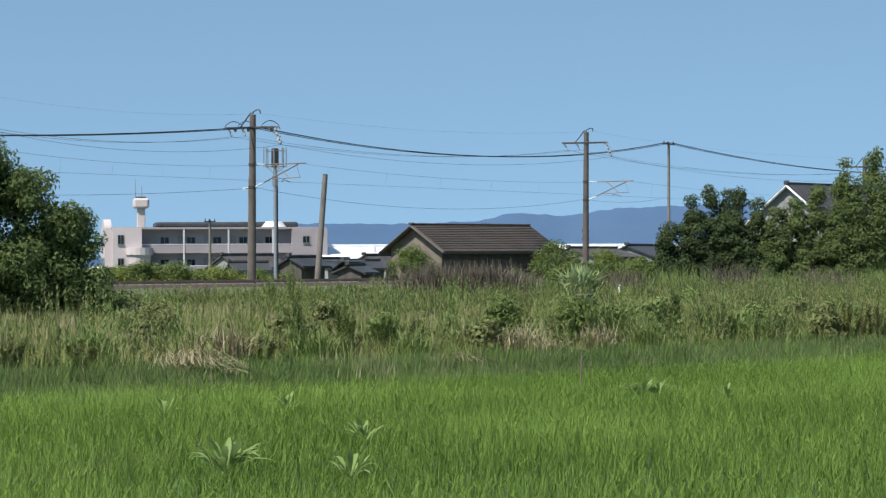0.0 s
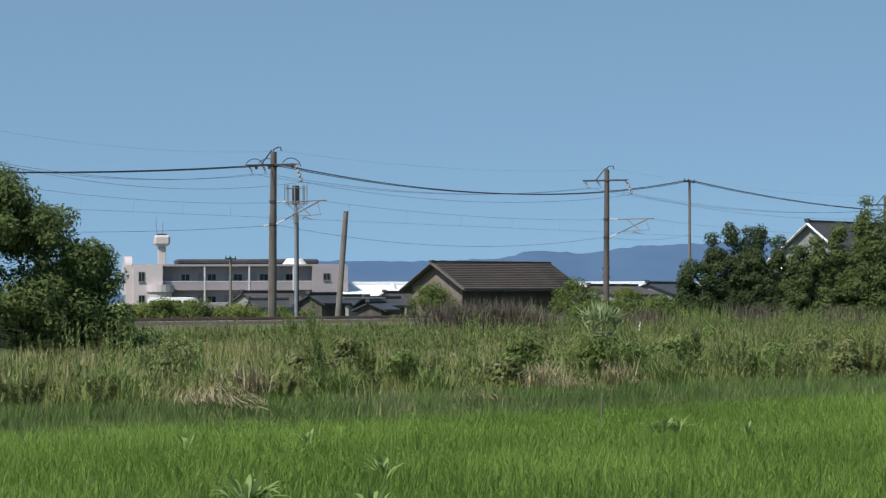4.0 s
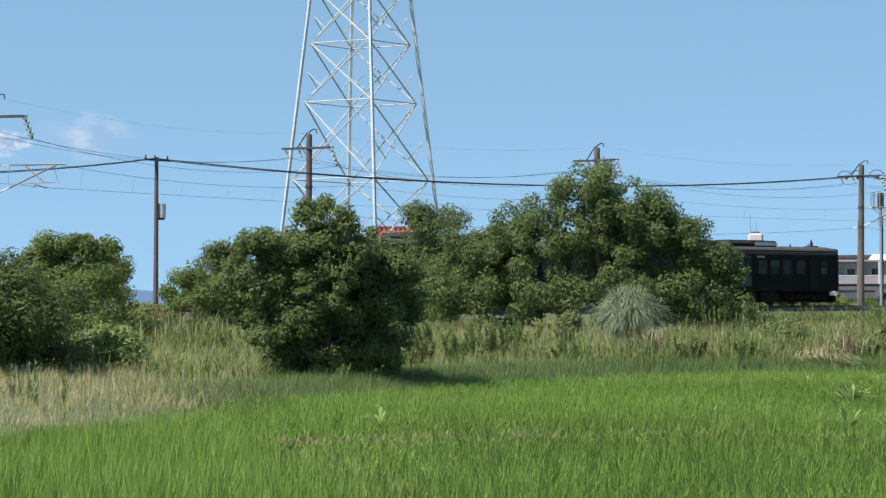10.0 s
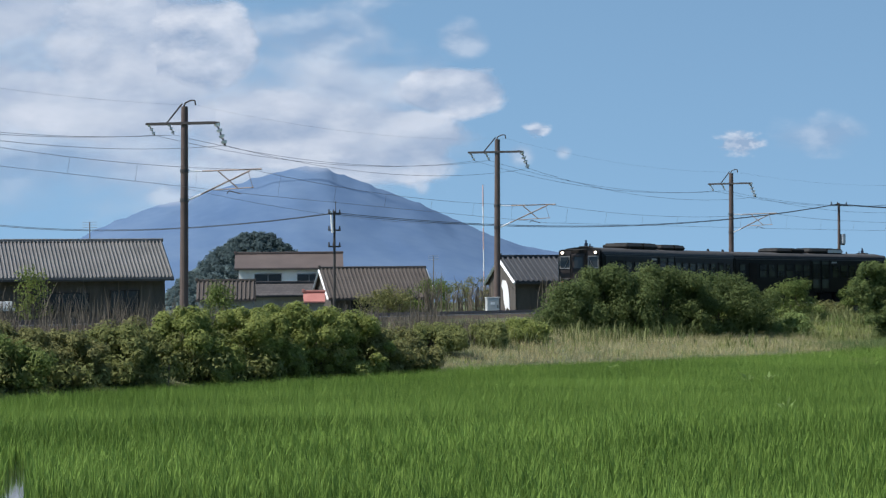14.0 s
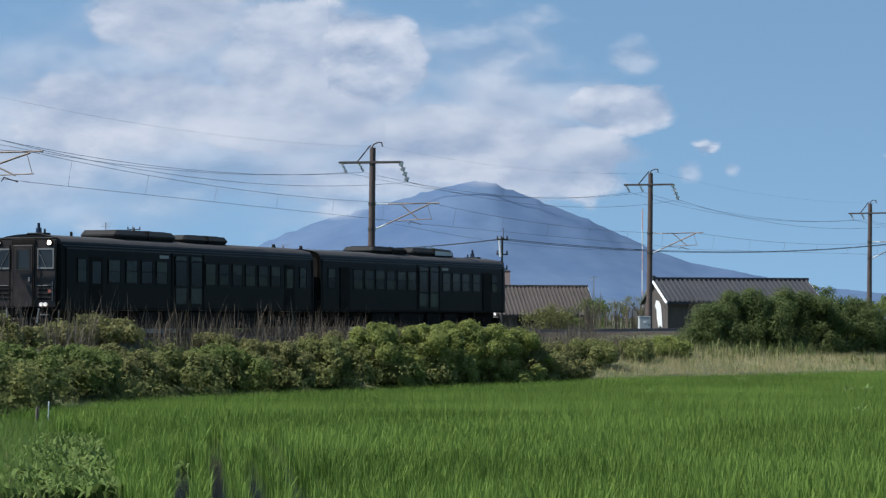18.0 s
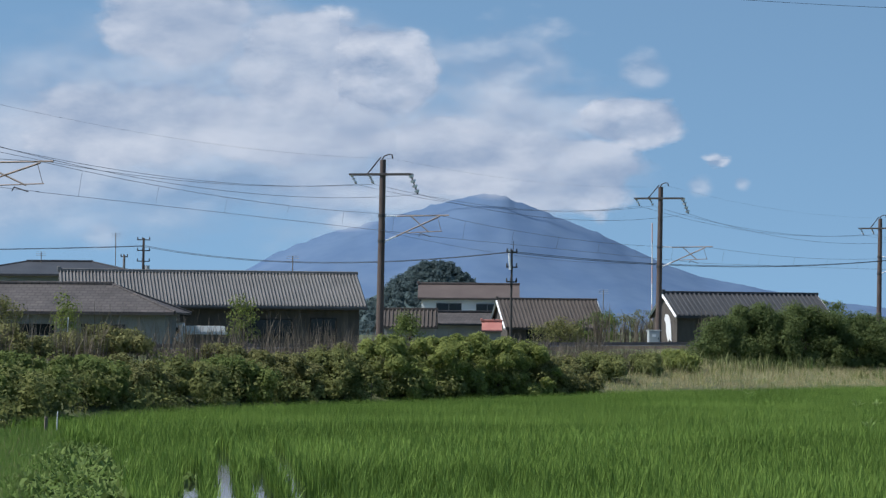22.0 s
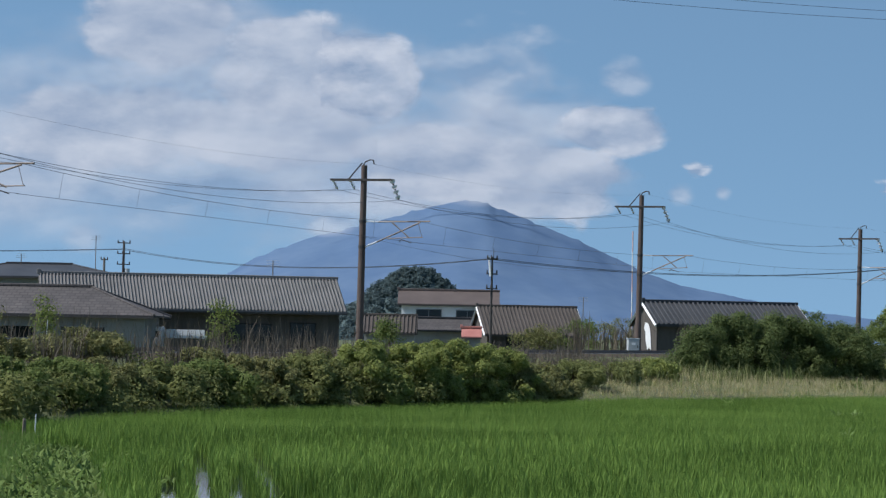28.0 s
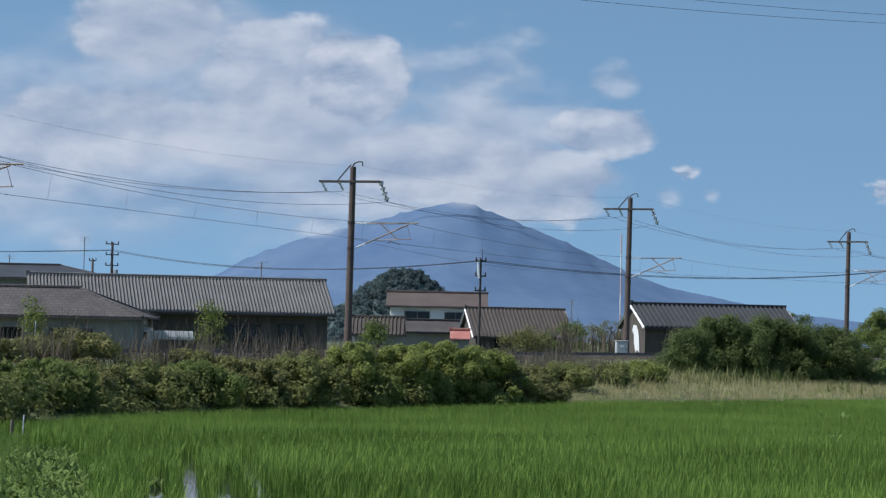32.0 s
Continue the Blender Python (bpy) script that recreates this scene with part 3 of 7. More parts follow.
# ---------------------------------------------------------------- rice
def rice():
    p, rng = scatter(SEEN_RICE, 0.30, 0.35, 3)
    de, dt, _ = lay(p)
    p = p[de <= 0]
    d, _ = nearest(p, EDGE)
    row = (p[:, 0] + 0.105 * (p[:, 1] - 47)) * 1.6
    gap = (row > -9.0) & (row < -4.5) & (p[:, 1] < 61) & (np.abs(row % 1 - 0.5) < 0.36)
    gap &= (p[:, 1] < 53) | (row % 2 < 1)
    weedy = (p[:, 0] + (p[:, 1] - 40) * 0.16 < -5.4) & (p[:, 1] < 61.5)
    weedy |= (p[:, 0] < -8.05 - (p[:, 1] - 45) * 0.125) & (p[:, 1] < 71)
    strip = np.interp(p[:, 0], [20, 23, 28, 31, 34], [103, 126, 126.7, 126.5, 123.3])
    fallow = (p[:, 0] > 21) & (p[:, 0] < 35) & (np.abs(p[:, 1] - strip) < 1.3) & (rng.random(len(p)) < 0.75)
    p, d = p[~gap & ~weedy & ~fallow], d[~gap & ~weedy & ~fallow]
    patch = np.array([noise.noise((x * 0.11, y * 0.06, 3.0)) for x, y in p])
    h = 0.46 + 0.07 * patch + 0.04 * rng.random(len(p))
    near = (p[:, 1] < 72) & (p[:, 0] < 13)
    east = ~near & (p[:, 0] > 22) & (p[:, 1] > 104)
    rest = ~near & ~east
    band = np.array([noise.noise(((x * 0.6 + y * 0.8) * 0.55, (x * 0.8 - y * 0.6) * 0.07, 11.0)) for x, y in p[east]])
    h[east] += 0.13 * band
    for sel, count, width, lean, even, plain in ((near, 17, 0.014, 0.34, 0.5, False), (east, 9, 0.018, 0.55, 0.40, True), (rest, 17, 0.017, 0.7, 0.28, True)):
        tufts("rice_plants", p[sel], np.full(sel.sum(), -1.38), count, h[sel] * (0.94 if plain else 1.0), width, lean, rng, M["rice"], "dense bright green young rice plants in the paddy", "rice", spread=0.06 if not plain else 0.11, plain=plain, even=even)
    flag_leaves(p[east], h[east], rng)


def flag_leaves(p, h, rng):
    """Short upper leaves that fork from the rice stalks and hang over to all sides."""
    k = np.repeat(np.arange(len(p)), 6)
    base = np.c_[p[k] + rng.normal(0, 0.12, (len(k), 2)), -1.38 + h[k] * (0.42 + 0.38 * rng.random(len(k)))]
    v, f = blades(base, 0.10 + 0.11 * rng.random(len(k)), 0.012 * (0.7 + 0.6 * rng.random(len(k))), 0.5 + 1.1 * rng.random(len(k)), rng, 0.25, True)
    tagged(raw("rice_leaves", v, f, M["rice"]), "short hanging upper leaves of the young rice", "rice", kind="stuff")


rice()


def wide_rice():
    """The rest of the paddy, which the view never crosses near: sparser plants."""
    p, rng = scatter(np.array([(-13, -40), (60, -40), (95, 120), (95, 168), (-13, 168)]), 0.48, 0.5, 4)
    p = p[(lay(p)[0] <= 0) & ~inside(p, SEEN_RICE)]
    return tufts("rice_plants", p, np.full(len(p), -1.38), 6, np.full(len(p), 0.46), 0.09, 0.9, rng, M["rice"], "rice plants over the rest of the paddy", "rice", spread=0.25, plain=True)


wide_rice()
tagged(raw("paddy_water", [(-8, 40, -1.37), (10, 40, -1.37), (17, 60, -1.37), (23, 84, -1.37), (30, 102, -1.37), (42, 114, -1.37), (84, 143, -1.37), (84, 160, -1.37), (52, 150, -1.37), (20, 124, -1.37), (-2, 91, -1.37), (-10.5, 68, -1.37)], [list(range(12))], M["water"]), "shallow muddy water standing between the rice rows", "water", kind="structure")


# ---------------------------------------------------------------- meadow
def meadow():
    poly = np.array([(-22, 66), (8, 100), (40, 146), (60, 152), (90, 152), (130, 200), (140, 236), (120, 244), (60, 222), (25, 196), (-8, 140), (-30, 92)])
    p, rng = scatter(poly, 0.56, 0.5, 5)
    de, dt, beyond = lay(p)
    west = p[:, 0] < 5
    keep = (de > 0.02) & ~beyond & (dt > 3.4) & ~(west & (de < 7) & (de > 0.7))
    p, de, dt = p[keep], de[keep], dt[keep]
    z = ground_z(p) - 0.03
    nz = np.array([noise.noise((x * 0.09, y * 0.09, 7.0)) for x, y in p])
    west = p[:, 0] < 5
    near_edge = de < np.where(p[:, 0] > 28, 3.2, 0.8)
    middle = (p[:, 0] < 26) & (p[:, 0] > 2)
    h = np.clip(0.70 + 0.3 * nz, 0.4, 1.0) * np.clip(dt / 30, 0.6, 1) * np.where(dt < 6.5, 0.6, 1.0) * np.where(near_edge, 0.62, 1.0) * np.where(west & (de < 0.7), 0.5, 1.0)
    drier = (nz + 0.3 * rng.normal(size=len(p)) > 0.75) | (middle & (rng.random(len(p)) < np.where(de < 18, 0.72, 0.3)))
    a = near_edge & ~drier
    tufts("verge_grass", p[a], z[a], 26, h[a] * 1.15, 0.024, 0.7, rng, M["verge"], "blue-green grass along the edge of the paddy", "grass", 0.16, plain=True)
    b = ~near_edge & ~drier
    tufts("meadow_grass", p[b], z[b], 12, h[b], 0.030, 0.7, rng, M["meadow"], "tall yellow-green meadow grass before the railway", "grass", 0.2, plain=True)
    h = np.where(middle & (de < 10), np.clip(h, 0.42, 0.55), h)
    c = drier
    tufts("dry_grass", p[c], z[c], 30, h[c], 0.018, 1.05, rng, M["dry"], "straw-coloured dry grass among the green", "grass", 0.2, plain=True)
    q = rng.random(len(p)) < np.where((p[:, 0] > 40) & (p[:, 0] < 70) & (de > 6), 0.30, 0.07)
    tufts("seed_heads", p[q], z[q] + h[q] * 0.55, 5, h[q] * 0.5, 0.04, 0.25, rng, M["seed"], "pale seed heads above the meadow grass", "grass", 0.2, plain=True)


meadow()


def edge_grass():
    """Dense low grass on the strip where the meadow meets the rice."""
    rng = np.random.default_rng(15)
    s = EDGE[(EDGE[:, 0] > 26) & (EDGE[:, 0] < 104)]
    k = rng.integers(0, len(s) - 1, 9000)
    d = s[k + 1] - s[k]
    p = s[k] + d * rng.random(len(k))[:, None]
    d /= np.hypot(*d.T)[:, None]
    p += np.c_[-d[:, 1], d[:, 0]] * rng.uniform(-0.1, 2.6, len(k))[:, None]
    tufts("edge_grass", p, ground_z(p), 12, 0.28 + 0.2 * rng.random(len(p)), 0.020, 0.9, rng, M["edge_grass"], "dense blue-green grass between the meadow and the rice", "grass", 0.16, plain=True)


edge_grass()


def leafy_weeds():
    """Tall leafy stalks that stand in drifts through the meadow, thick in front, thinner behind."""
    poly = np.array([(26, 140), (42, 150), (60, 156), (90, 156), (132, 205), (132, 232), (108, 232), (70, 212), (30, 176), (6, 132), (14, 130)])
    p, rng = scatter(poly, 0.75, 0.5, 15)
    de, dt, beyond = lay(p)
    drift = np.array([noise.noise((x * 0.11, y * 0.11, 21.0)) for x, y in p])
    front = np.clip(1 - np.abs(de - 5) / 5, 0, 1)
    keep = (de > 2.0) & ~beyond & (dt > 8) & (drift + 0.2 * rng.normal(size=len(p)) > np.where(p[:, 0] > 64, 0.0, 0.42) + np.where(p[:, 0] < 26, -0.1, 0) - 0.6 * front * (p[:, 0] > 30))
    p, drift = p[keep], drift[keep]
    z = ground_z(p)
    tall = np.array([noise.noise((x * 0.28, y * 0.28, 5.0)) for x, y in p])
    height = np.clip(0.85 + 0.9 * tall + 0.30 * rng.normal(size=len(p)), 0.4, 1.7) * np.clip(dt[keep] / 30, 0.62, 1)
    lush = rng.random(len(p)) + tall * 0.6
    for name, label, mat, pick in (("leafy_weeds", "tall leafy green weeds standing in drifts in the meadow", "weed", lush > 0.55), ("weed_thicket", "dull green tangled weeds with drooping leaves", "thicket", lush <= 0.55)):
        q, zz, hh = p[pick], z[pick], height[pick]
        k = 64
        rep = np.repeat(np.arange(len(q)), k)
        t = rng.random(len(rep)) ** 0.8
        h = hh[rep]
        a = rng.random(len(rep)) * 2 * np.pi
        out = np.c_[np.cos(a), np.sin(a)]
        stalk = rng.normal(0, 0.20, (len(q), 3, 2))[rep, rng.integers(0, 3, len(rep))]
        root = np.c_[q[rep] + stalk * (0.6 + 0.4 * t)[:, None], zz[rep] + h * t]
        size = 0.19 * (1.25 - 0.7 * t) * (0.6 + 0.7 * rng.random(len(rep)))
        tip = root + np.c_[out * (size * 0.55)[:, None], size * (1.35 - 1.0 * rng.random(len(rep)))]
        side = np.c_[-out[:, 1], out[:, 0], rng.normal(0, 0.6, len(rep))] * (size * 0.115)[:, None]
        v = np.stack([root - side, root + side, tip], 1).reshape(-1, 3)
        tagged(raw(name, v, np.arange(len(v)).reshape(-1, 3), M[mat]), label, "weeds", kind="stuff")


leafy_weeds()


# ---------------------------------------------------------------- foliage
def leaf_cloud(rng, lumps, n, size):
    """Leaves as small folded quads over the outer part of many lumps (x, y, z, radius)."""
    lumps = np.asarray(lumps, float)
    w = lumps[:, 3] ** 2
    k = rng.choice(len(lumps), n, p=w / w.sum())
    d = rng.normal(size=(n, 3))
    d /= np.linalg.norm(d, axis=1)[:, None]
    r = lumps[k, 3] * (0.45 + 0.75 * rng.random(n) ** 0.8)
    c = lumps[k, :3] + d * r[:, None] * (1, 1, 0.85)
    nrm = d * 0.9 + rng.normal(size=(n, 3)) * 0.40 + (0, 0, 0.35)
    nrm /= np.linalg.norm(nrm, axis=1)[:, None]
    t = np.cross(nrm, rng.normal(size=(n, 3)))
    t /= np.linalg.norm(t, axis=1)[:, None]
    b = np.cross(nrm, t)
    s = size * (0.55 + 0.9 * rng.random(n))[:, None]
    v = np.stack([c - t * s * 0.8 - b * s * 0.42, c - t * s * 0.5 + b * s * 0.55, c + t * s], 1).reshape(-1, 3)
    return v, np.arange(3 * n).reshape(-1, 3)


def lumps_of(rng, rx, ry, z0, z1, count, size):
    """Lumps that fill a rounded, uneven mass."""
    out = []
    for _ in range(int(count * 1.8)):
        a, e = rng.random() * 2 * np.pi, rng.random() ** 0.5
        h = rng.random()
        q = math.sqrt(max(0.06, 1 - (2 * h - 0.75) ** 2 * 0.62))
        out.append((math.cos(a) * rx * e * q, math.sin(a) * ry * e * q, z0 + (z1 - z0) * h, size * (0.4 + 0.75 * rng.random())))
    return out


def spires(seed, columns, size, step=0.5):
    """Lumps of a ragged mass: columns of (x, y, top, radius) that narrow upwards."""
    rng = np.random.default_rng(seed)
    out = []
    for x, y, top, r in columns:
        for h in np.arange(0.3, top, step):
            f = max(0.12, 1 - (h / top) ** 1.6)
            for _ in range(1 + int(4 * f * r)):
                a, e = rng.random() * 2 * np.pi, rng.random() ** 0.5 * r * f
                out.append((x + math.cos(a) * e, y + math.sin(a) * e, h + rng.normal(0, 0.15), size * (0.45 + 0.6 * rng.random())))
    return out


def limbs(rng, lumps, base_r, top, count=7):
    items = []
    trunk = [(0, 0, -0.4), (0.05, 0.03, top * 0.3), (0.12, -0.05, top * 0.6), (0.1, 0.05, top)]
    items.append(tube_arrays(trunk, [base_r * 1.25, base_r, base_r * 0.75, base_r * 0.4], 7))
    for l in sorted(lumps, key=lambda q: -q[3])[:count]:
        s = np.array([0.06, 0, top * (0.2 + 0.4 * rng.random())])
        e = np.array(l[:3])
        mid = (s + e) / 2 + rng.normal(size=3) * 0.15
        items.append(tube_arrays([s, mid, e], [base_r * 0.5, base_r * 0.32, base_r * 0.1], 5))
    return join(items)


def tree(name, x, y, lumps, n, size, leaf, label, trunk_r=0.16, top=2.5, seed=0, category="tree", group="", sink=0.0):
    rng = np.random.default_rng(seed)
    e = empty(name, pose(x, y, gz(x, y) - sink), label, category, group)
    raw("trunk", *limbs(rng, lumps, trunk_r, top), M["bark"], e)
    v, f = leaf_cloud(rng, lumps, int(n * 2.8), size * 0.58)
    raw("crown", v, f, leaf, e)
    return e


def bush(x, y, rx, ry, h, n, leaf, label, seed, size=0.11, group="", name="bush", count=26, lump=0.5):
    rng = np.random.default_rng(seed)
    l = lumps_of(rng, rx, ry, 0.15, h - lump * 0.6, count, lump)
    return tree(name, x, y, l, n, size, leaf, label, 0.05, h * 0.55, seed, "bush", group)


# great tree mass beside the meadow, seen from the first place and again while the camera draws back
def great_tree():
    rng = np.random.default_rng(11)
    l = []
    for cx, cy, cz, r, k in ((-0.3, 0, 6.0, 1.9, 44), (0.6, 0, 4.2, 2.5, 60), (-2.6, 0.9, 4.6, 2.0, 44), (-4.6, 1.6, 3.6, 1.8, 36), (-3.8, 0.8, 1.9, 2.4, 50), (-6.2, 2.2, 2.0, 1.6, 26),
                             (1.9, -0.5, 4.9, 1.6, 36), (4.8, -1.2, 3.2, 0.95, 18), (3.3, -1.0, 4.2, 1.2, 22), (0.4, -0.8, 1.9, 2.8, 60), (2.9, -1.2, 1.3, 1.7, 40), (3.6, -1.0, 2.7, 0.9, 14), (4.4, -1.2, 1.5, 1.2, 26), (5.4, -1.5, 0.9, 0.9, 12), (6.3, -1.7, 0.6, 0.7, 9), (5.2, -1.4, 2.5, 0.75, 10)):
        for _ in range(k):
            d = rng.normal(size=3)
            d *= rng.random() ** 0.4 / np.linalg.norm(d)
            l.append((cx + d[0] * r, cy + d[1] * r, cz + d[2] * r * 0.8, 0.34 + 0.33 * rng.random()))
    return tree("tree", 54.4, 187.0, l, 42000, 0.15, M["leaf_mid"], "broad dark green tree with dense foliage down to the grass", 0.25, 4.0, 12)


great_tree()
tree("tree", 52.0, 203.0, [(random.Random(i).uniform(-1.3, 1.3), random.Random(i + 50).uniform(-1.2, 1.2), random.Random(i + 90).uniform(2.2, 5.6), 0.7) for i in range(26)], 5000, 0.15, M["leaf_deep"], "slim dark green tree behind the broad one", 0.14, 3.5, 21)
paddy_tree_lumps = []
for cx, cy, cz, r, k in ((-0.2, 0, 3.9, 1.35, 40), (-1.2, 0.2, 3.2, 1.2, 34), (1.3, 0.1, 3.0, 1.1, 34), (0.2, 0, 2.6, 1.6, 44), (-1.2, -0.2, 1.6, 0.95, 26), (0.9, 0, 1.4, 1.2, 34), (-0.6, 0.1, 0.7, 1.0, 24), (1.0, 0.1, 0.6, 0.9, 22), (-1.9, 0.1, 2.6, 0.7, 12), (1.9, 0, 2.2, 0.7, 12)):
    q = np.random.default_rng(int(100 + 10 * cz + 7 * cx))
    for _ in range(k):
        d = q.normal(size=3)
        d *= q.random() ** 0.4 / np.linalg.norm(d)
        paddy_tree_lumps.append(((cx + d[0] * r) * 1.22, cy + d[1] * r, max(0.15, cz + d[2] * r * 0.85), 0.16 + 0.26 * q.random()))
tree("tree", 31.2, 151.0, paddy_tree_lumps, 27000, 0.115, M["leaf_mid"], "round dark green tree at the edge of the paddy", 0.10, 2.6, 22)
tree("tree", 33.5, 200.5, lumps_of(np.random.default_rng(6), 2.6, 2.4, 1.6, 3.9, 34, 0.6), 7500, 0.16, M["leaf"], "low spreading green tree beside the railway", 0.12, 2.4, 23)
tree("tree", 37.5, 213.0, lumps_of(np.random.default_rng(7), 1.3, 1.3, 1.2, 3.9, 16, 0.6), 2600, 0.16, M["leaf"], "small dark tree beyond the railway", 0.10, 2.4, 24)
tree("tree", 124.6, 236.6, spires(18, [(-1.2, 0.6, 4.2, 1.5), (0.2, 0.2, 5.6, 1.3), (1.3, -0.3, 6.6, 1.2), (2.3, -0.8, 5.9, 1.0), (2.9, -1.2, 6.4, 0.5)], 0.6), 17000, 0.17, M["leaf_dark"], "feathery dark green tree with a ragged top", 0.14, 3.6, 35)
tree("tree", 128.0, 234.4, spires(8, [(-1.9, 1.1, 4.8, 1.3), (-1.0, 0.5, 5.3, 1.6), (0.2, 0.0, 5.6, 1.6), (1.6, -0.9, 5.0, 1.4), (2.6, -1.4, 4.6, 1.2)], 0.55), 15000, 0.17, M["leaf_dark"], "dense dark green hedge tree below the gabled house", 0.14, 2.4, 25)
tree("tree", 131.0, 232.4, spires(28, [(-2.0, 1.1, 4.9, 1.3), (-1.0, 0.5, 5.6, 1.4), (0.3, -0.2, 6.8, 1.3), (1.5, -0.9, 7.2, 1.3)], 0.55), 17000, 0.17, M["leaf_mid"], "mixed green tree rising along the hedge", 0.14, 2.8, 45)
tree("tree", 134.0, 230.0, spires(9, [(-1.4, 0.8, 8.0, 1.6), (0.2, 0.0, 9.3, 1.8), (1.8, -0.8, 9.9, 1.8), (3.2, -1.4, 9.0, 1.6)], 0.7), 21000, 0.19, M["leaf_mid"], "large green tree beside the meadow", 0.22, 5.0, 26)
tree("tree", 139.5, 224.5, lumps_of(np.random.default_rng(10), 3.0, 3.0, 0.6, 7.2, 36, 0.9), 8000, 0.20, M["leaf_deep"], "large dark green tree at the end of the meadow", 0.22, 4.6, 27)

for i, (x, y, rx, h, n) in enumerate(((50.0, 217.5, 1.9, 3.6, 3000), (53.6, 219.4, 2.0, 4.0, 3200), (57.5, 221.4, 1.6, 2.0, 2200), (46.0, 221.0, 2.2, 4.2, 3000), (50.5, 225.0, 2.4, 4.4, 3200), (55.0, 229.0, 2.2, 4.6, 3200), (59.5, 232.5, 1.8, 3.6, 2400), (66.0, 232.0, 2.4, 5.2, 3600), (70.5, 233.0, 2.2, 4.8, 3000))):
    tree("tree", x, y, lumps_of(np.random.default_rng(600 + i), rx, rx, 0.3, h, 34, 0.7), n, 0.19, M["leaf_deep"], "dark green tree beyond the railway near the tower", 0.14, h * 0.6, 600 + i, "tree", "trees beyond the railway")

# bushes along the foot of the embankment
ROW = "bushes along the foot of the railway bank"
for i, (x, y, rx, ry, h, n, key) in enumerate([
        (-19.6, 80.5, 2.1, 1.6, 3.6, 5600, "leaf_deep"), (-17.2, 79.5, 2.0, 1.6, 2.9, 5200, "leaf_deep"), (-15.4, 76.6, 1.7, 1.5, 2.4, 4600, "leaf_deep"), (-14.2, 79.4, 1.7, 1.4, 2.7, 5200, "leaf_deep"), (-13.2, 83.6, 1.8, 1.4, 2.5, 5600, "leaf_deep"), (-12.2, 86.8, 1.8, 1.4, 2.4, 5200, "leaf_olive"), (-10.6, 89.8, 1.8, 1.4, 2.4, 5400, "leaf"),
        (-9.2, 92.8, 1.7, 1.4, 2.4, 5000, "leaf_deep"), (-7.6, 95.8, 1.7, 1.4, 2.4, 5000, "leaf_olive"), (-6.0, 98.8, 1.8, 1.4, 2.5, 5400, "leaf"), (-3.9, 101.4, 1.9, 1.5, 2.7, 6500, "leaf_light"),
        (-1.8, 104.0, 1.9, 1.5, 2.7, 6800, "leaf_light"), (0.2, 106.4, 1.9, 1.5, 2.7, 6500, "leaf_light"), (2.0, 109.4, 1.7, 1.4, 2.6, 5600, "leaf_olive"), (3.5, 112.2, 1.4, 1.3, 2.4, 4400, "leaf_olive"),
        (-16.0, 84.5, 2.0, 1.6, 1.9, 4200, "leaf_olive"), (-13.4, 91.0, 1.9, 1.6, 1.9, 4200, "leaf_olive"), (-10.0, 97.0, 1.9, 1.6, 1.9, 4200, "leaf_olive"), (-5.6, 103.6, 1.9, 1.6, 2.1, 4200, "leaf_olive"),
        (-2.9, 103.0, 1.8, 1.4, 2.6, 5000, "leaf_light"), (-0.8, 105.6, 1.8, 1.4, 2.7, 5000, "leaf_light"), (1.2, 108.2, 1.7, 1.4, 2.6, 5000, "leaf_light"),
        (5.0, 122.0, 1.8, 1.5, 1.7, 4600, "leaf"), (7.4, 127.5, 1.7, 1.3, 1.4, 4000, "leaf"), (9.6, 131.5, 1.5, 1.2, 1.2, 3400, "leaf_light")]):
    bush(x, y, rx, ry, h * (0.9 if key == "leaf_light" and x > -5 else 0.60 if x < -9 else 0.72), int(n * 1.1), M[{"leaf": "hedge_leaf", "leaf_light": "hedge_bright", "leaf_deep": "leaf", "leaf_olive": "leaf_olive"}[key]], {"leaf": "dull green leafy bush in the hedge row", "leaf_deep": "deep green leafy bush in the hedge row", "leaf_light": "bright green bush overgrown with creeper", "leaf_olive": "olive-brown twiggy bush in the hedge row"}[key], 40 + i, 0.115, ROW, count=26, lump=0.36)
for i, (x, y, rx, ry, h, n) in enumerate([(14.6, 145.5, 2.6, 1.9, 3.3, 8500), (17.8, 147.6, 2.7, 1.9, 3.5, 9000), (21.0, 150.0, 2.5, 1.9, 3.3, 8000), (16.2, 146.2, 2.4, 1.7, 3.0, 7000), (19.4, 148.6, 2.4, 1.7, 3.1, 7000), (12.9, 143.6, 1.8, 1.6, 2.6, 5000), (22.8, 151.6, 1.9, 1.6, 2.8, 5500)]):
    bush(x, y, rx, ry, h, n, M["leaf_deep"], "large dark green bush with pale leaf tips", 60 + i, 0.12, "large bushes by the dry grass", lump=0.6)
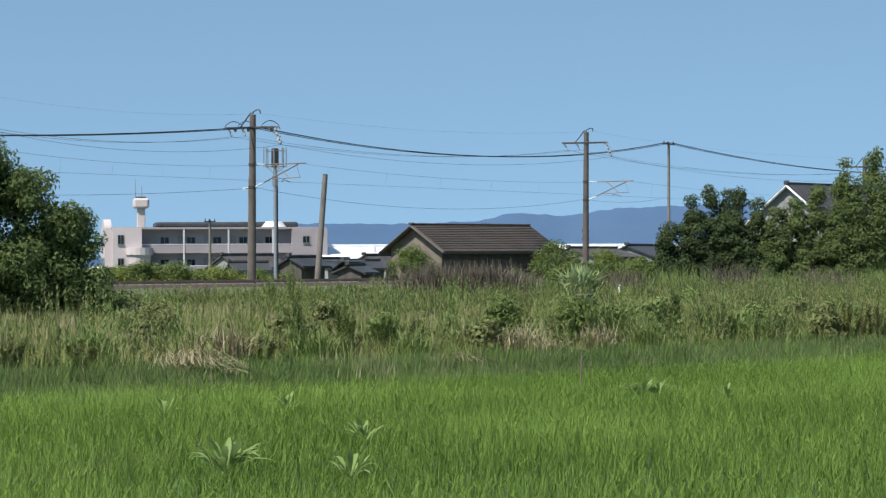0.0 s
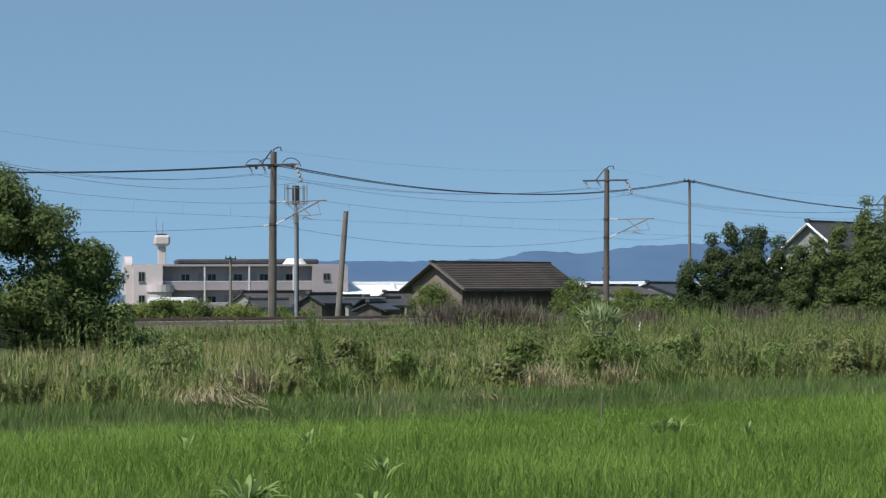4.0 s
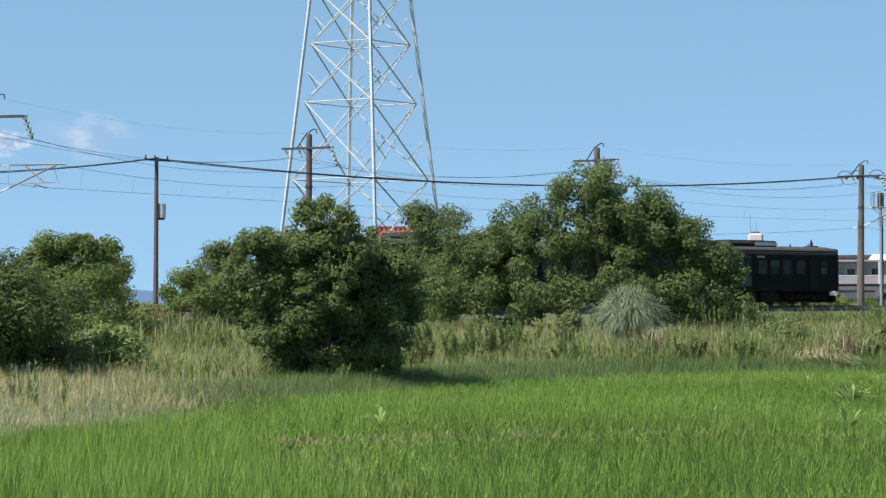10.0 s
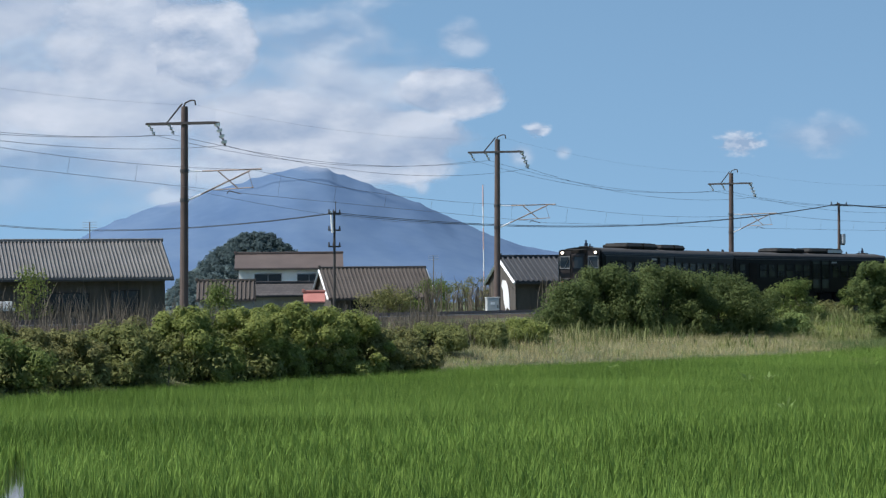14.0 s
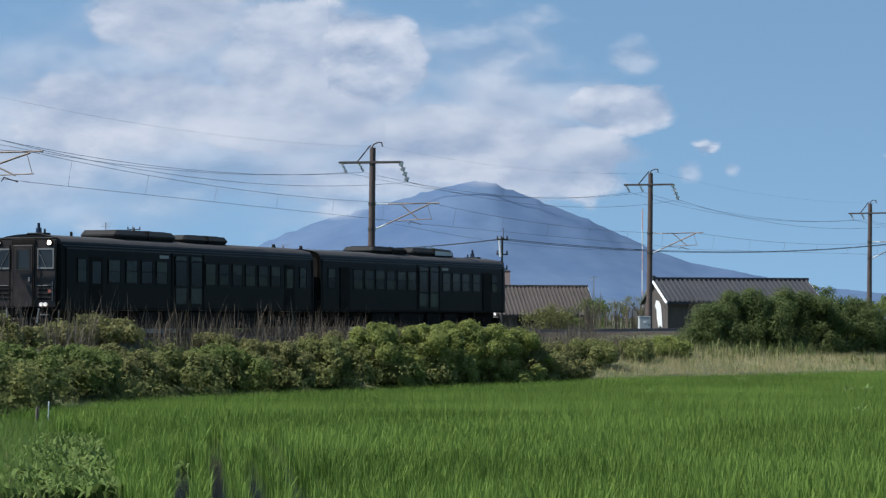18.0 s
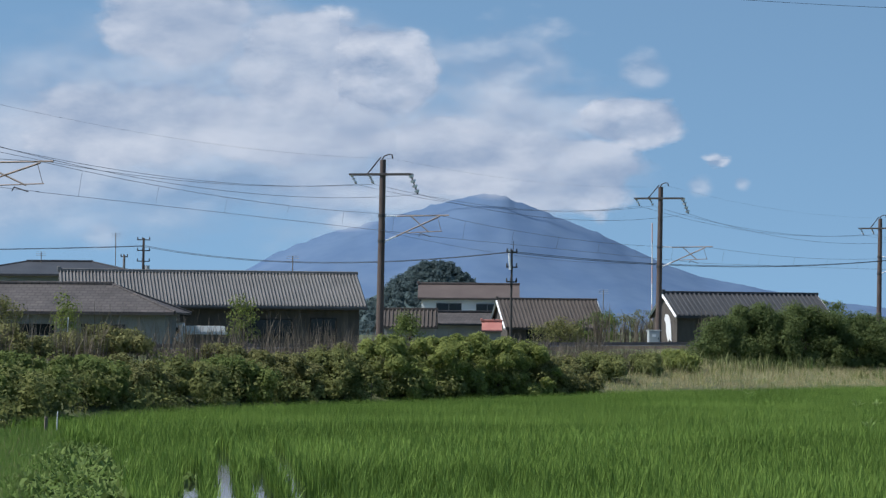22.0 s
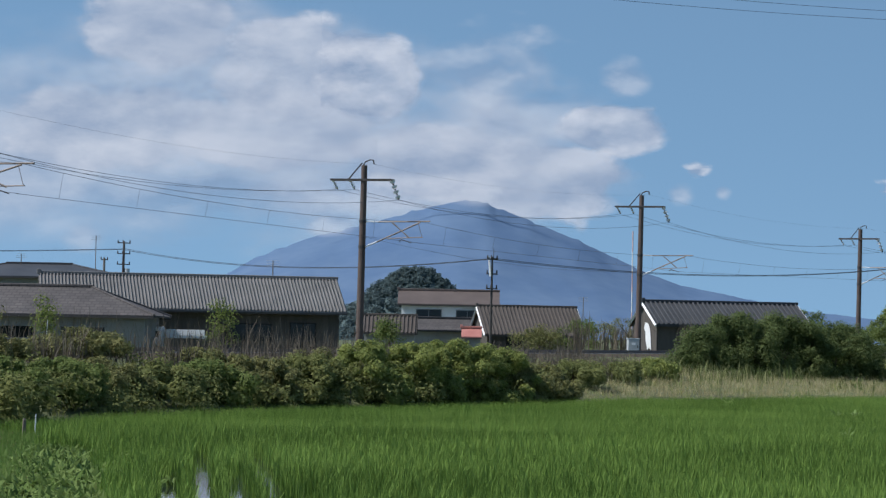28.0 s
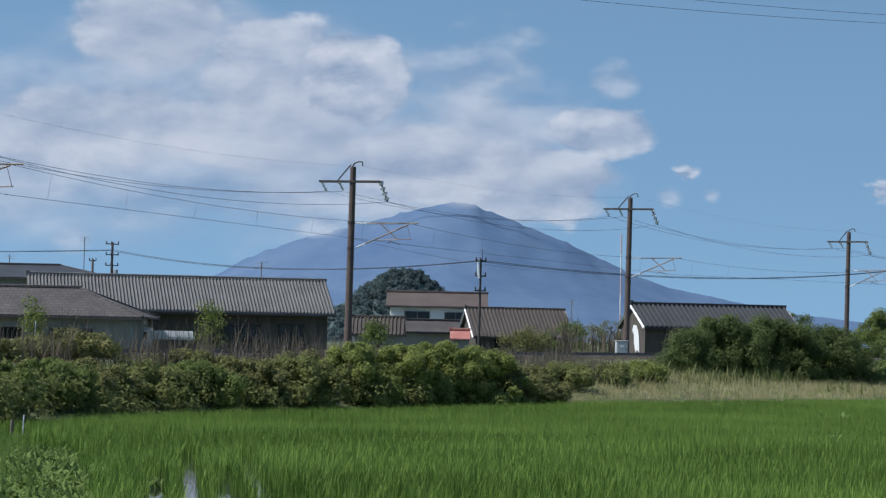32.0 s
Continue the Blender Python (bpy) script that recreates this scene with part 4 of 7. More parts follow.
for i, (x, y, rx, ry, h, n, key) in enumerate([
        (25.5, 152.5, 1.0, 0.9, 1.3, 1500, "weed"), (34.0, 187.6, 1.6, 1.3, 1.1, 2400, "leaf_olive"), (37.6, 193.0, 1.6, 1.4, 2.5, 3200, "leaf"), (39.8, 194.8, 1.8, 1.4, 2.3, 2800, "leaf_olive"), (41.6, 196.0, 2.0, 1.4, 1.9, 2800, "leaf"), (44.6, 198.0, 2.0, 1.4, 1.8, 2800, "leaf_olive"), (47.6, 199.4, 2.0, 1.4, 1.8, 2800, "leaf"), (49.6, 197.6, 1.9, 1.6, 2.6, 3400, "leaf"),
        (40.0, 186.0, 2.4, 2.0, 2.6, 3200, "leaf"), (30.0, 176.0, 2.2, 2.0, 2.6, 3200, "leaf"), (22.5, 160.0, 2.0, 1.8, 2.4, 3000, "leaf_light"),
        (63.5, 165.5, 0.45, 0.4, 1.6, 700, "leaf"), (66.3, 166.0, 0.5, 0.4, 1.6, 800, "leaf"), 
        (84.0, 167.0, 0.9, 0.8, 1.3, 1100, "leaf"), (95.5, 178, 1.0, 0.8, 1.5, 1200, "leaf_olive"),
        (108.0, 226.0, 2.0, 1.6, 1.7, 2400, "leaf"), (113.0, 230.0, 2.4, 1.6, 1.9, 2600, "leaf"), (118.0, 233.0, 2.2, 1.6, 2.0, 2600, "leaf"), (103.0, 224.5, 1.6, 1.2, 1.3, 1600, "leaf"),
        (83.5, 240.5, 2.2, 1.2, 1.6, 2600, "leaf"), (86.5, 241.8, 2.2, 1.2, 1.5, 2600, "leaf_light"), (89.5, 243.0, 2.2, 1.2, 1.8, 2800, "leaf"), (92.5, 244.5, 2.2, 1.2, 1.7, 2600, "leaf"), (96.0, 246.2, 2.2, 1.2, 1.5, 2400, "leaf_light"), (100.0, 248.0, 2.0, 1.2, 1.2, 2200, "leaf"),
        (110.5, 247.0, 2.0, 1.5, 2.6, 2600, "leaf"), (121.0, 246.5, 1.8, 1.4, 2.6, 2400, "leaf"), (129.0, 252.0, 2.0, 1.4, 2.2, 2200, "leaf_light")]):
    bush(x, y, rx, ry, h, n, M[key], {"leaf": "dark green wayside bush", "leaf_light": "light green wayside bush in the grass", "leaf_olive": "olive-brown shrub in the meadow", "weed": "pale green weedy shrub at the edge of the meadow"}[key], 80 + i, 0.13, "wayside bushes")


rng = np.random.default_rng(55)
for i in range(34):
    s = EDGE[(EDGE[:, 0] > 45) & (EDGE[:, 0] < 98)]
    k = rng.integers(1, len(s) - 1)
    x, y = s[k] + (rng.normal(0, 0.6), (2.2 + 7.0 * rng.random() ** 1.5) if i < 24 else rng.uniform(10, 30))
    r = rng.uniform(0.3, 0.75)
    bush(x, y, r, r, rng.uniform(0.8, 1.35), int(2600 * r), M["thicket" if i % 3 else "weed"], "tall tangled weed clump standing in the meadow", 800 + i, 0.13, "weed clumps in the meadow", "weed_clump", 16, 0.3)


def tussock(name, x, y, h, n, mat, label, category, seed, width=0.02, lean=0.9, spread=0.25, bend=1.0, least=0.0):
    rng = np.random.default_rng(seed)
    e = empty(name, pose(x, y, gz(x, y) - 0.03), label, category)
    base = np.c_[rng.normal(0, spread, (n, 2)), np.zeros(n)]
    v, f = blades(base, h * (0.55 + 0.5 * rng.random(n)), width * (0.6 + 0.8 * rng.random(n)), lean * (least + (1 - least) * rng.random(n)), rng, bend)
    raw("leaves", v, f, mat, e)
    return e


def pampas(x, y, h, n, seed):
    """A fountain of long narrow leaves that rise from one crown, arch over and hang."""
    rng = np.random.default_rng(seed)
    e = empty("pampas_grass", pose(x, y, gz(x, y) - 0.03), "big grey-green pampas grass clump with arching leaves", "grass clump")
    for name, count, low, high, mat in (("inner_leaves", n, 0.35, 1.0, "pampas"), ("hanging_leaves", n // 2, 0.9, 1.6, "pampas_dry")):
        a = rng.random(count) * 2 * np.pi
        root = np.c_[rng.normal(0, 0.22, (count, 2)), np.zeros(count)]
        out = np.c_[np.cos(a), np.sin(a), np.zeros(count)]
        reach = (low + (high - low) * rng.random(count)) * (0.6 + 0.6 * rng.random(count))
        top = h * (0.70 + 0.38 * rng.random(count)) * (1 - 0.20 * reach)
        fall = 0.25 + 0.55 * rng.random(count)
        rows = []
        for t, w in ((0, 0.8), (0.25, 1.0), (0.5, 0.9), (0.72, 0.7), (0.88, 0.45), (1, 0.1)):
            z = top * (1.9 * t - (0.9 + fall) * t ** 2.2)
            c = root + out * (reach * (0.25 * t + 0.95 * t ** 2.2))[:, None] + np.c_[np.zeros((count, 2)), z * 1.12]
            side = np.c_[-np.sin(a), np.cos(a), rng.normal(0, 0.25, count)] * (0.013 * w)
            rows += [c - side, c + side]
        v = np.stack(rows, 1).reshape(-1, 3)
        k = np.arange(count)[:, None] * 12
        raw(name, v, np.concatenate([k + np.array([[2 * q, 2 * q + 1, 2 * q + 3, 2 * q + 2]]) for q in range(5)]), M[mat], e)
    return e


pampas(48.4, 170.0, 2.75, 2600, 5)


def straw_heap(x, y, length, h, n, mat, label, seed):
    """Fallen grass: long stalks that rise, arch over and hang down mostly one way, thick in the middle."""
    rng = np.random.default_rng(seed)
    e = empty("dry_clump", pose(x, y, gz(x, y) - 0.03, 0, 0, -30), label, "grass clump")
    u = rng.normal(0, 0.33, n)
    root = np.c_[u * length, rng.normal(0, 0.3, n), np.zeros(n)]
    top = h * np.exp(-(u / 0.5) ** 2) * (0.45 + 0.55 * rng.random(n))
    a = rng.normal(-0.5, 0.9, n)
    out = np.c_[np.cos(a), np.sin(a), np.zeros(n)] * (0.35 + 0.75 * rng.random(n))[:, None]
    side = np.c_[-np.sin(a), np.cos(a), rng.normal(0, 0.4, n)] * 0.006
    arc = [root + out * f + np.c_[np.zeros((n, 2)), top * g] for f, g in ((0, 0.1), (0.22, 0.8), (0.6, 1.0), (1.0, 0.55))]
    v = np.stack([q for c in arc for q in (c - side, c + side)], 1).reshape(-1, 3)
    k = np.arange(n)[:, None] * 8
    f = np.concatenate([k + np.array([[2 * q, 2 * q + 1, 2 * q + 3, 2 * q + 2]]) for q in range(3)])
    raw("fallen_grass", v, f, mat, e)
    return e


straw_heap(51.0, 160.3, 1.9, 0.75, 330, M["seed"], "loose heap of bleached dead grass leaning over", 6)
straw_heap(59.4, 161.6, 1.1, 0.4, 130, M["straw"], "low heap of brown dead grass", 67)
straw_heap(64.2, 164.4, 1.3, 0.5, 200, M["seed"], "heap of bleached dry grass leaning over", 7)


def upright_weed(x, y, h, r, n, key, label, seed):
    """A stiff bushy weed: several upright stems set all round with narrow leaves that point up and out."""
    rng = np.random.default_rng(seed)
    e = empty("upright_weed", pose(x, y, gz(x, y) - 0.03), label, "weed", "upright weeds in the meadow")
    stems = []
    for _ in range(9):
        a, q = rng.random() * 2 * np.pi, r * rng.random() ** 0.5
        top = h * (0.65 + 0.35 * rng.random()) * (1 - 0.35 * q / r)
        stems.append((math.cos(a) * q * 0.5, math.sin(a) * q * 0.5, math.cos(a) * q, math.sin(a) * q, top))
    raw("stems", *join([tube_arrays([(a, b, 0), ((a + c) / 2, (b + d) / 2, t * 0.55), (c, d, t)], [0.012, 0.009, 0.004], 4) for a, b, c, d, t in stems]), M["weed"], e)
    st = np.array(stems)[rng.integers(0, len(stems), n)]
    t = rng.random(n) ** 0.8
    root = np.c_[st[:, 0] + (st[:, 2] - st[:, 0]) * t, st[:, 1] + (st[:, 3] - st[:, 1]) * t, st[:, 4] * t]
    a = rng.random(n) * 2 * np.pi
    size = (0.10 + 0.10 * rng.random(n)) * (1.25 - 0.7 * t)
    out = np.c_[np.cos(a), np.sin(a), np.zeros(n)]
    tip = root + out * (size * 0.8)[:, None] + np.c_[np.zeros((n, 2)), size * (0.9 - 0.7 * rng.random(n))]
    side = np.c_[-np.sin(a), np.cos(a), rng.normal(0, 0.4, n)] * (size * 0.13)[:, None]
    v = np.stack([root, (root + tip) / 2 - side, tip, (root + tip) / 2 + side], 1).reshape(-1, 3)
    raw("leaves", v, np.arange(len(v)).reshape(-1, 4), M[key], e)
    return e


PALE = "pale green leafy weed standing upright in the meadow"
UPRIGHT = "dark green bushy weed standing upright in the meadow"
for i, (x, y, h, r, n, key, label) in enumerate((
        (56.0, 163.8, 1.55, 0.34, 1500, "leaf", UPRIGHT), (58.2, 165.2, 1.6, 0.38, 1700, "leaf", UPRIGHT), (59.2, 164.6, 1.15, 0.55, 1700, "leaf", UPRIGHT), (60.2, 165.2, 0.95, 0.5, 1300, "thicket", UPRIGHT), (57.0, 163.0, 0.8, 0.6, 1200, "thicket", UPRIGHT),
        (73.0, 196.8, 1.75, 0.30, 900, "weed", "pale green sapling before the railway bank"), (73.9, 196.5, 1.85, 0.28, 900, "weed", "pale green sapling before the railway bank"),
        (71.5, 168.1, 1.5, 0.7, 2200, "leaf_deep", UPRIGHT), (72.6, 167.6, 1.35, 0.6, 1800, "leaf_deep", UPRIGHT), (77.9, 167.8, 1.55, 0.75, 2000, "leaf_olive", "red-brown green weed standing upright in the meadow"), (79.0, 167.6, 1.4, 0.7, 1800, "leaf_olive", "red-brown green weed standing upright in the meadow"),
        (35.0, 156.0, 0.9, 0.6, 1300, "weed", PALE), (36.6, 158.4, 1.0, 0.6, 1300, "thicket", PALE), (38.2, 160.0, 1.1, 0.7, 1500, "weed", PALE), (39.6, 162.6, 1.1, 0.6, 1400, "weed", PALE), (41.0, 164.2, 1.0, 0.7, 1500, "thicket", PALE), (42.4, 166.8, 1.2, 0.7, 1500, "weed", PALE), (43.8, 169.0, 1.2, 0.8, 1600, "weed", PALE), (45.4, 168.6, 1.0, 0.6, 1300, "thicket", PALE), (40.2, 168.4, 1.1, 0.7, 1400, "weed", PALE), (37.0, 164.6, 1.0, 0.7, 1400, "weed", PALE), (35.4, 162.0, 0.9, 0.7, 1300, "thicket", PALE), (42.6, 161.6, 0.8, 0.6, 1200, "weed", PALE),
        (53.6, 161.6, 0.9, 0.6, 1300, "thicket", UPRIGHT), (48.6, 161.0, 0.85, 0.6, 1300, "thicket", UPRIGHT), (46.6, 160.6, 0.9, 0.7, 1400, "thicket", UPRIGHT), (68.0, 166.5, 1.3, 0.5, 1400, "weed", UPRIGHT), (66.0, 165.6, 1.2, 0.5, 1400, "weed", UPRIGHT), (75.0, 168.0, 1.35, 0.6, 1600, "weed", UPRIGHT))):
    upright_weed(x, y, h * 1.3, r * 1.15, int(n * 1.3), key, label, 900 + i)
tussock("dry_reeds", 94.6, 214.5, 2.0, 1500, M["reed"], "thicket of brown dead reeds below the track", "reeds", 8, 0.028, 1.0, 0.85, 0.8)
tussock("dry_reeds", 92.4, 215.6, 1.9, 1300, M["reed"], "thicket of brown dead reeds below the track", "reeds", 9, 0.028, 1.0, 0.8, 0.8)
tussock("dry_reeds", 96.6, 215.6, 1.7, 1100, M["reed"], "thicket of brown dead reeds below the track", "reeds", 18, 0.028, 1.0, 0.7, 0.8)
for i, (x, y) in enumerate(((66.0, 164.6), (68.4, 165.4), (55.6, 162.0), (52.8, 161.6), (59.0, 163.0), (49.8, 162.8), (46.6, 164.0), (73.5, 167.0), (80.0, 168.5), (62.8, 163.6))):
    tussock("arching_grass", x, y, 0.95 + 0.1 * (i % 4), 260, M["seed" if i % 3 == 0 else "weed"], "pale arching grass tussock at the meadow's edge", "grass clump", 720 + i, 0.03, 1.15, 0.28, 0.8)
for i, (x, y) in enumerate(((110.2, 224.2), (113.0, 222.6), (115.4, 221.2), (117.6, 219.8), (120.4, 218.6), (123.2, 217.0))):
    tussock("dry_reeds", x, y, 1.5 + 0.2 * (i % 3), 420, M["reed" if i % 2 == 0 else "weed"], "loose dead reeds and tall grass before the low wall", "reeds", 760 + i, 0.025, 0.55, 0.9)
tussock("leafy_clump", 92.5, 203.0, 1.9, 220, M["sword"], "pale green sword-leaved clump in the meadow", "plant", 10, 0.20, 0.9, 0.30)


def undergrowth():
    """Low leaves that close the foot of the hedge down to the rice."""
    rng = np.random.default_rng(41)
    s = EDGE[(EDGE[:, 0] > -16) & (EDGE[:, 0] < 4.6) & (EDGE[:, 1] > 71)]
    k = rng.integers(0, len(s) - 1, 330)
    d = s[k + 1] - s[k]
    d /= np.hypot(*d.T)[:, None]
    p = s[k] + np.c_[-d[:, 1], d[:, 0]] * rng.uniform(0.25, 2.4, len(k))[:, None] + rng.normal(0, 0.4, (len(k), 2))
    p = p[lay(p)[0] > 0.15]
    z = ground_z(p) + rng.uniform(0.0, 1.3, len(p))
    v, f = leaf_cloud(rng, np.c_[p, z, rng.uniform(0.3, 0.6, len(p))], 32000, 0.085)
    tagged(raw("undergrowth", v, f, M["hedge_leaf"]), "dark leafy undergrowth at the foot of the hedge", "undergrowth", kind="stuff")


undergrowth()


def reed_belt():
    rng = np.random.default_rng(31)
    s = rng.uniform(282, 358, 3400)
    o = rng.uniform(3.2, 8.5, len(s))
    a = np.array([on_track(q) for q in s])
    b = np.array([on_track(q + 0.5) for q in s])
    u = (b - a) / np.hypot(*(b - a).T)[:, None]
    p = a + np.c_[u[:, 1], -u[:, 0]] * o[:, None]
    p = p[(lay(p)[0] > 3.5)]
    z = ground_z(p)
    tufts("reed_belt", p, z, 5, (1.2 + 1.0 * rng.random(len(p)) ** 2) * np.interp(p[:, 1], [104, 116], [1.0, 0.55]), 0.020, 0.3, rng, M["reed"], "brown dead reeds standing along the bank", "reeds", 0.12)
    s = rng.uniform(300, 420, 1800)
    o = rng.uniform(4.5, 12.5, len(s))
    a = np.array([on_track(q) for q in s])
    b = np.array([on_track(q + 0.5) for q in s])
    u = (b - a) / np.hypot(*(b - a).T)[:, None]
    p = a + np.c_[u[:, 1], -u[:, 0]] * o[:, None]
    p = p[(lay(p)[0] > 4.2) & ((p[:, 1] < 114) | (rng.random(len(p)) < 0.3))]
    tufts("bank_weeds", p, ground_z(p), 10, 0.6 + 0.4 * rng.random(len(p)), 0.035, 0.6, rng, M["thicket"], "green weeds overgrowing the railway bank", "weeds", 0.2)


reed_belt()


for i, (x, y) in enumerate(((10.2, 200.0), (11.6, 199.5), (12.6, 192.0), (14.6, 189.0), (15.6, 181.0), (8.6, 203.0), (6.5, 204.0))):
    tussock("bare_shrub", x, y, 2.6 + 0.5 * (i % 3), 60, M["reed"], "leafless grey-brown shrub near the houses", "shrub", 700 + i, 0.05, 0.55, 0.5, 0.1)


def broad_weed(x, y, h, n, seed, z=-1.30):
    rng = np.random.default_rng(seed)
    e = empty("broadleaf_weed", pose(x, y, z), "light green broad-leaved weed standing in the rice", "weed", "weeds in the rice")
    for k in range(n):
        a, size, lean = rng.random() * 2 * np.pi, h * (0.55 + 0.35 * rng.random()), 0.45 + 0.65 * rng.random()
        out, side = np.array([math.cos(a), math.sin(a), 0]), np.array([-math.sin(a), math.cos(a), 0])
        root = out * rng.random() * 0.28 * h + (0, 0, 0.12 + 0.12 * rng.random())
        v = []
        for t, w in ((0, 0.15), (0.3, 0.75), (0.6, 1.0), (0.85, 0.6), (1, 0.06)):
            c = root + out * size * lean * t ** 1.3 * 0.8 + np.array([0, 0, size * (t * (1.1 - 0.4 * lean) - 0.42 * lean * t ** 3)])
            s = side * size * 0.085 * w
            v += [c - s, c + (0, 0, -0.25 * size * 0.085 * w), c + s]
        f = [(3 * i + j, 3 * i + j + 1, 3 * i + j + 4, 3 * i + j + 3) for i in range(4) for j in (0, 1)]
        raw("leaf", np.array(v), f, M["broad_leaf"], e)
    return e


for i, (x, y, h, n) in enumerate([(39.8, 136.4, 0.80, 20), (44.3, 140.4, 0.60, 12), (40.7, 134.6, 0.55, 8), (56.0, 149.0, 0.72, 16), (57.0, 149.7, 0.60, 14), (57.1, 147.5, 0.50, 6), (45.3, 149.5, 0.50, 4), (47.9, 149.5, 0.50, 4), (34.2, 125.9, 0.62, 12), (35.0, 125.7, 0.55, 10), (26.3, 130.5, 0.5, 4), (13.7, 97.0, 0.5, 2), (14.4, 97.2, 0.45, 2), (11.2, 112.0, 0.5, 0), (11.0, 75.6, 0.45, 2)]):
    broad_weed(x, y, h, n + 10, 300 + i)


def weed_bank():
    rng = np.random.default_rng(77)
    p = np.c_[rng.uniform(-13.5, -5.2, 5200), rng.uniform(43, 70, 5200)]
    right = p[:, 0] + (p[:, 1] - 40) * 0.16 + rng.normal(0, 0.5, len(p)) < -5.5
    left = -8.05 - (p[:, 1] - 45) * 0.125
    leafy = right & (p[:, 0] > left + rng.normal(0, 0.25, len(p))) & (p[:, 1] + rng.normal(0, 1.0, len(p)) < 61)
    w = p[leafy]
    lump = np.array([noise.noise((x * 0.9, y * 0.4, 2.0)) for x, y in w])
    tufts("weed_bank", w, np.full(len(w), -1.42), 12, 0.30 + 0.26 * lump + 0.1 * rng.random(len(w)), 0.085, 1.1, rng, M["bank_leaf"], "low broad-leaved weeds on the paddy's earth bank", "weeds", 0.14, 0.9)
    path = (np.abs(p[:, 0] - left + 0.9) < 0.28) & (p[:, 1] > 50) & (p[:, 1] < 64)
    g = p[(p[:, 0] <= left) & ~path]
    g = g[np.repeat(np.arange(len(g)), 2)] + rng.normal(0, 0.2, (2 * len(g), 2))
    dry = rng.random(len(g)) < 0.14
    tufts("bank_grass", g[~dry], np.full((~dry).sum(), -1.42), 16, 0.30 + 0.12 * rng.random((~dry).sum()), 0.022, 0.7, rng, M["verge"], "short grass on the paddy's earth bank", "grass", 0.14, plain=True)
    tufts("bank_straw", g[dry], np.full(dry.sum(), -1.42), 12, 0.28 + 0.1 * rng.random(dry.sum()), 0.02, 1.0, rng, M["straw"], "dead grass on the paddy's earth bank", "grass", 0.14, plain=True)
    f = np.c_[rng.uniform(21, 35, 900), rng.normal(0, 0.7, 900)]
    f[:, 1] += np.interp(f[:, 0], [20, 23, 28, 31, 34], [103, 126, 126.7, 126.5, 123.3])
    tufts("fallow_weeds", f, np.full(len(f), -1.40), 6, 0.22 + 0.12 * rng.random(len(f)), 0.06, 1.0, rng, M["thicket"], "flattened weeds in a gap of the rice", "weeds", 0.15, 0.9)


weed_bank()
e = empty("trackside_box", pose(84.3, 191.2, gz(84.3, 191.2), 0, 0, 20), "grey concrete cable box beside the white post", "box")
part("body", boxed(-0.35, 0.35, -0.2, 0.2, -0.2, 0.7, bevel=0.02), M["concrete"], e)
part("lid", boxed(-0.38, 0.38, -0.23, 0.23, 0.7, 0.77, bevel=0.015), M["concrete"], e)
e = empty("low_wall", pose(119.0, 222.6, gz(119.0, 222.6), 0, 0, -31.6), "low weathered brown block wall under the trees", "wall")
for k in range(9):
    part("block", boxed(-5.6 + k * 1.25, -4.37 + k * 1.25, -0.09, 0.09, -0.3, 0.72, bevel=0.015), M["old_concrete"], e)
part("coping", boxed(-5.65, 5.65, -0.12, 0.12, 0.72, 0.8, bevel=0.015), M["old_concrete"], e)
for x, y, h, w, mt, lab in ((-11.8, 69.8, 0.62, 0.085, "wood", "short dark wooden stake at the paddy's corner"), (-11.6, 70.4, 0.75, 0.03, "white", "thin white marker stake"), (-15.0, 93.0, 1.3, 0.03, "white", "thin pale marker rod at the hedge"), (-4.4, 99.0, 0.8, 0.04, "wood", "thin wooden stake at the paddy's edge"), (58.0, 154.0, 1.0, 0.03, "wood", "thin brown stake at the paddy's edge"), (99.0, 209.0, 0.75, 0.09, "white", "white kilometre post beside the track"), (88.0, 222.5, 0.9, 0.09, "wood", "weathered brown marker post beside the track")):
    tagged(part("stake", box(boxed(-w / 2, w / 2, -w / 2, w / 2, -0.3, h, bevel=w * 0.15), -w * 0.35, w * 0.35, -w * 0.35, w * 0.35, h - 0.001, h + w * 0.4), M[mt]), lab, "stake").matrix_basis = pose(x, y, gz(x, y), 1.5, 2, 20)


# ---------------------------------------------------------------- railway masts, poles and wires
def string(bm, a, b, r=0.055, n=6):
    a, b = Vector(a), Vector(b)
    for k in range(n):
        p, q = a.lerp(b, (k + 0.15) / n), a.lerp(b, (k + 0.75) / n)
        rod(bm, p, q, r, r * 0.35, 8)
    return rod(bm, a, b, 0.014)


def discs(a, b, r, n):
    a, b = Vector(a), Vector(b)
    bm = bmesh.new()
    for k in range(n):
        rod(bm, a.lerp(b, (k + 0.25) / n), a.lerp(b, (k + 0.70) / n), r, r * 0.6, 10)
    return bm


MAST = {}


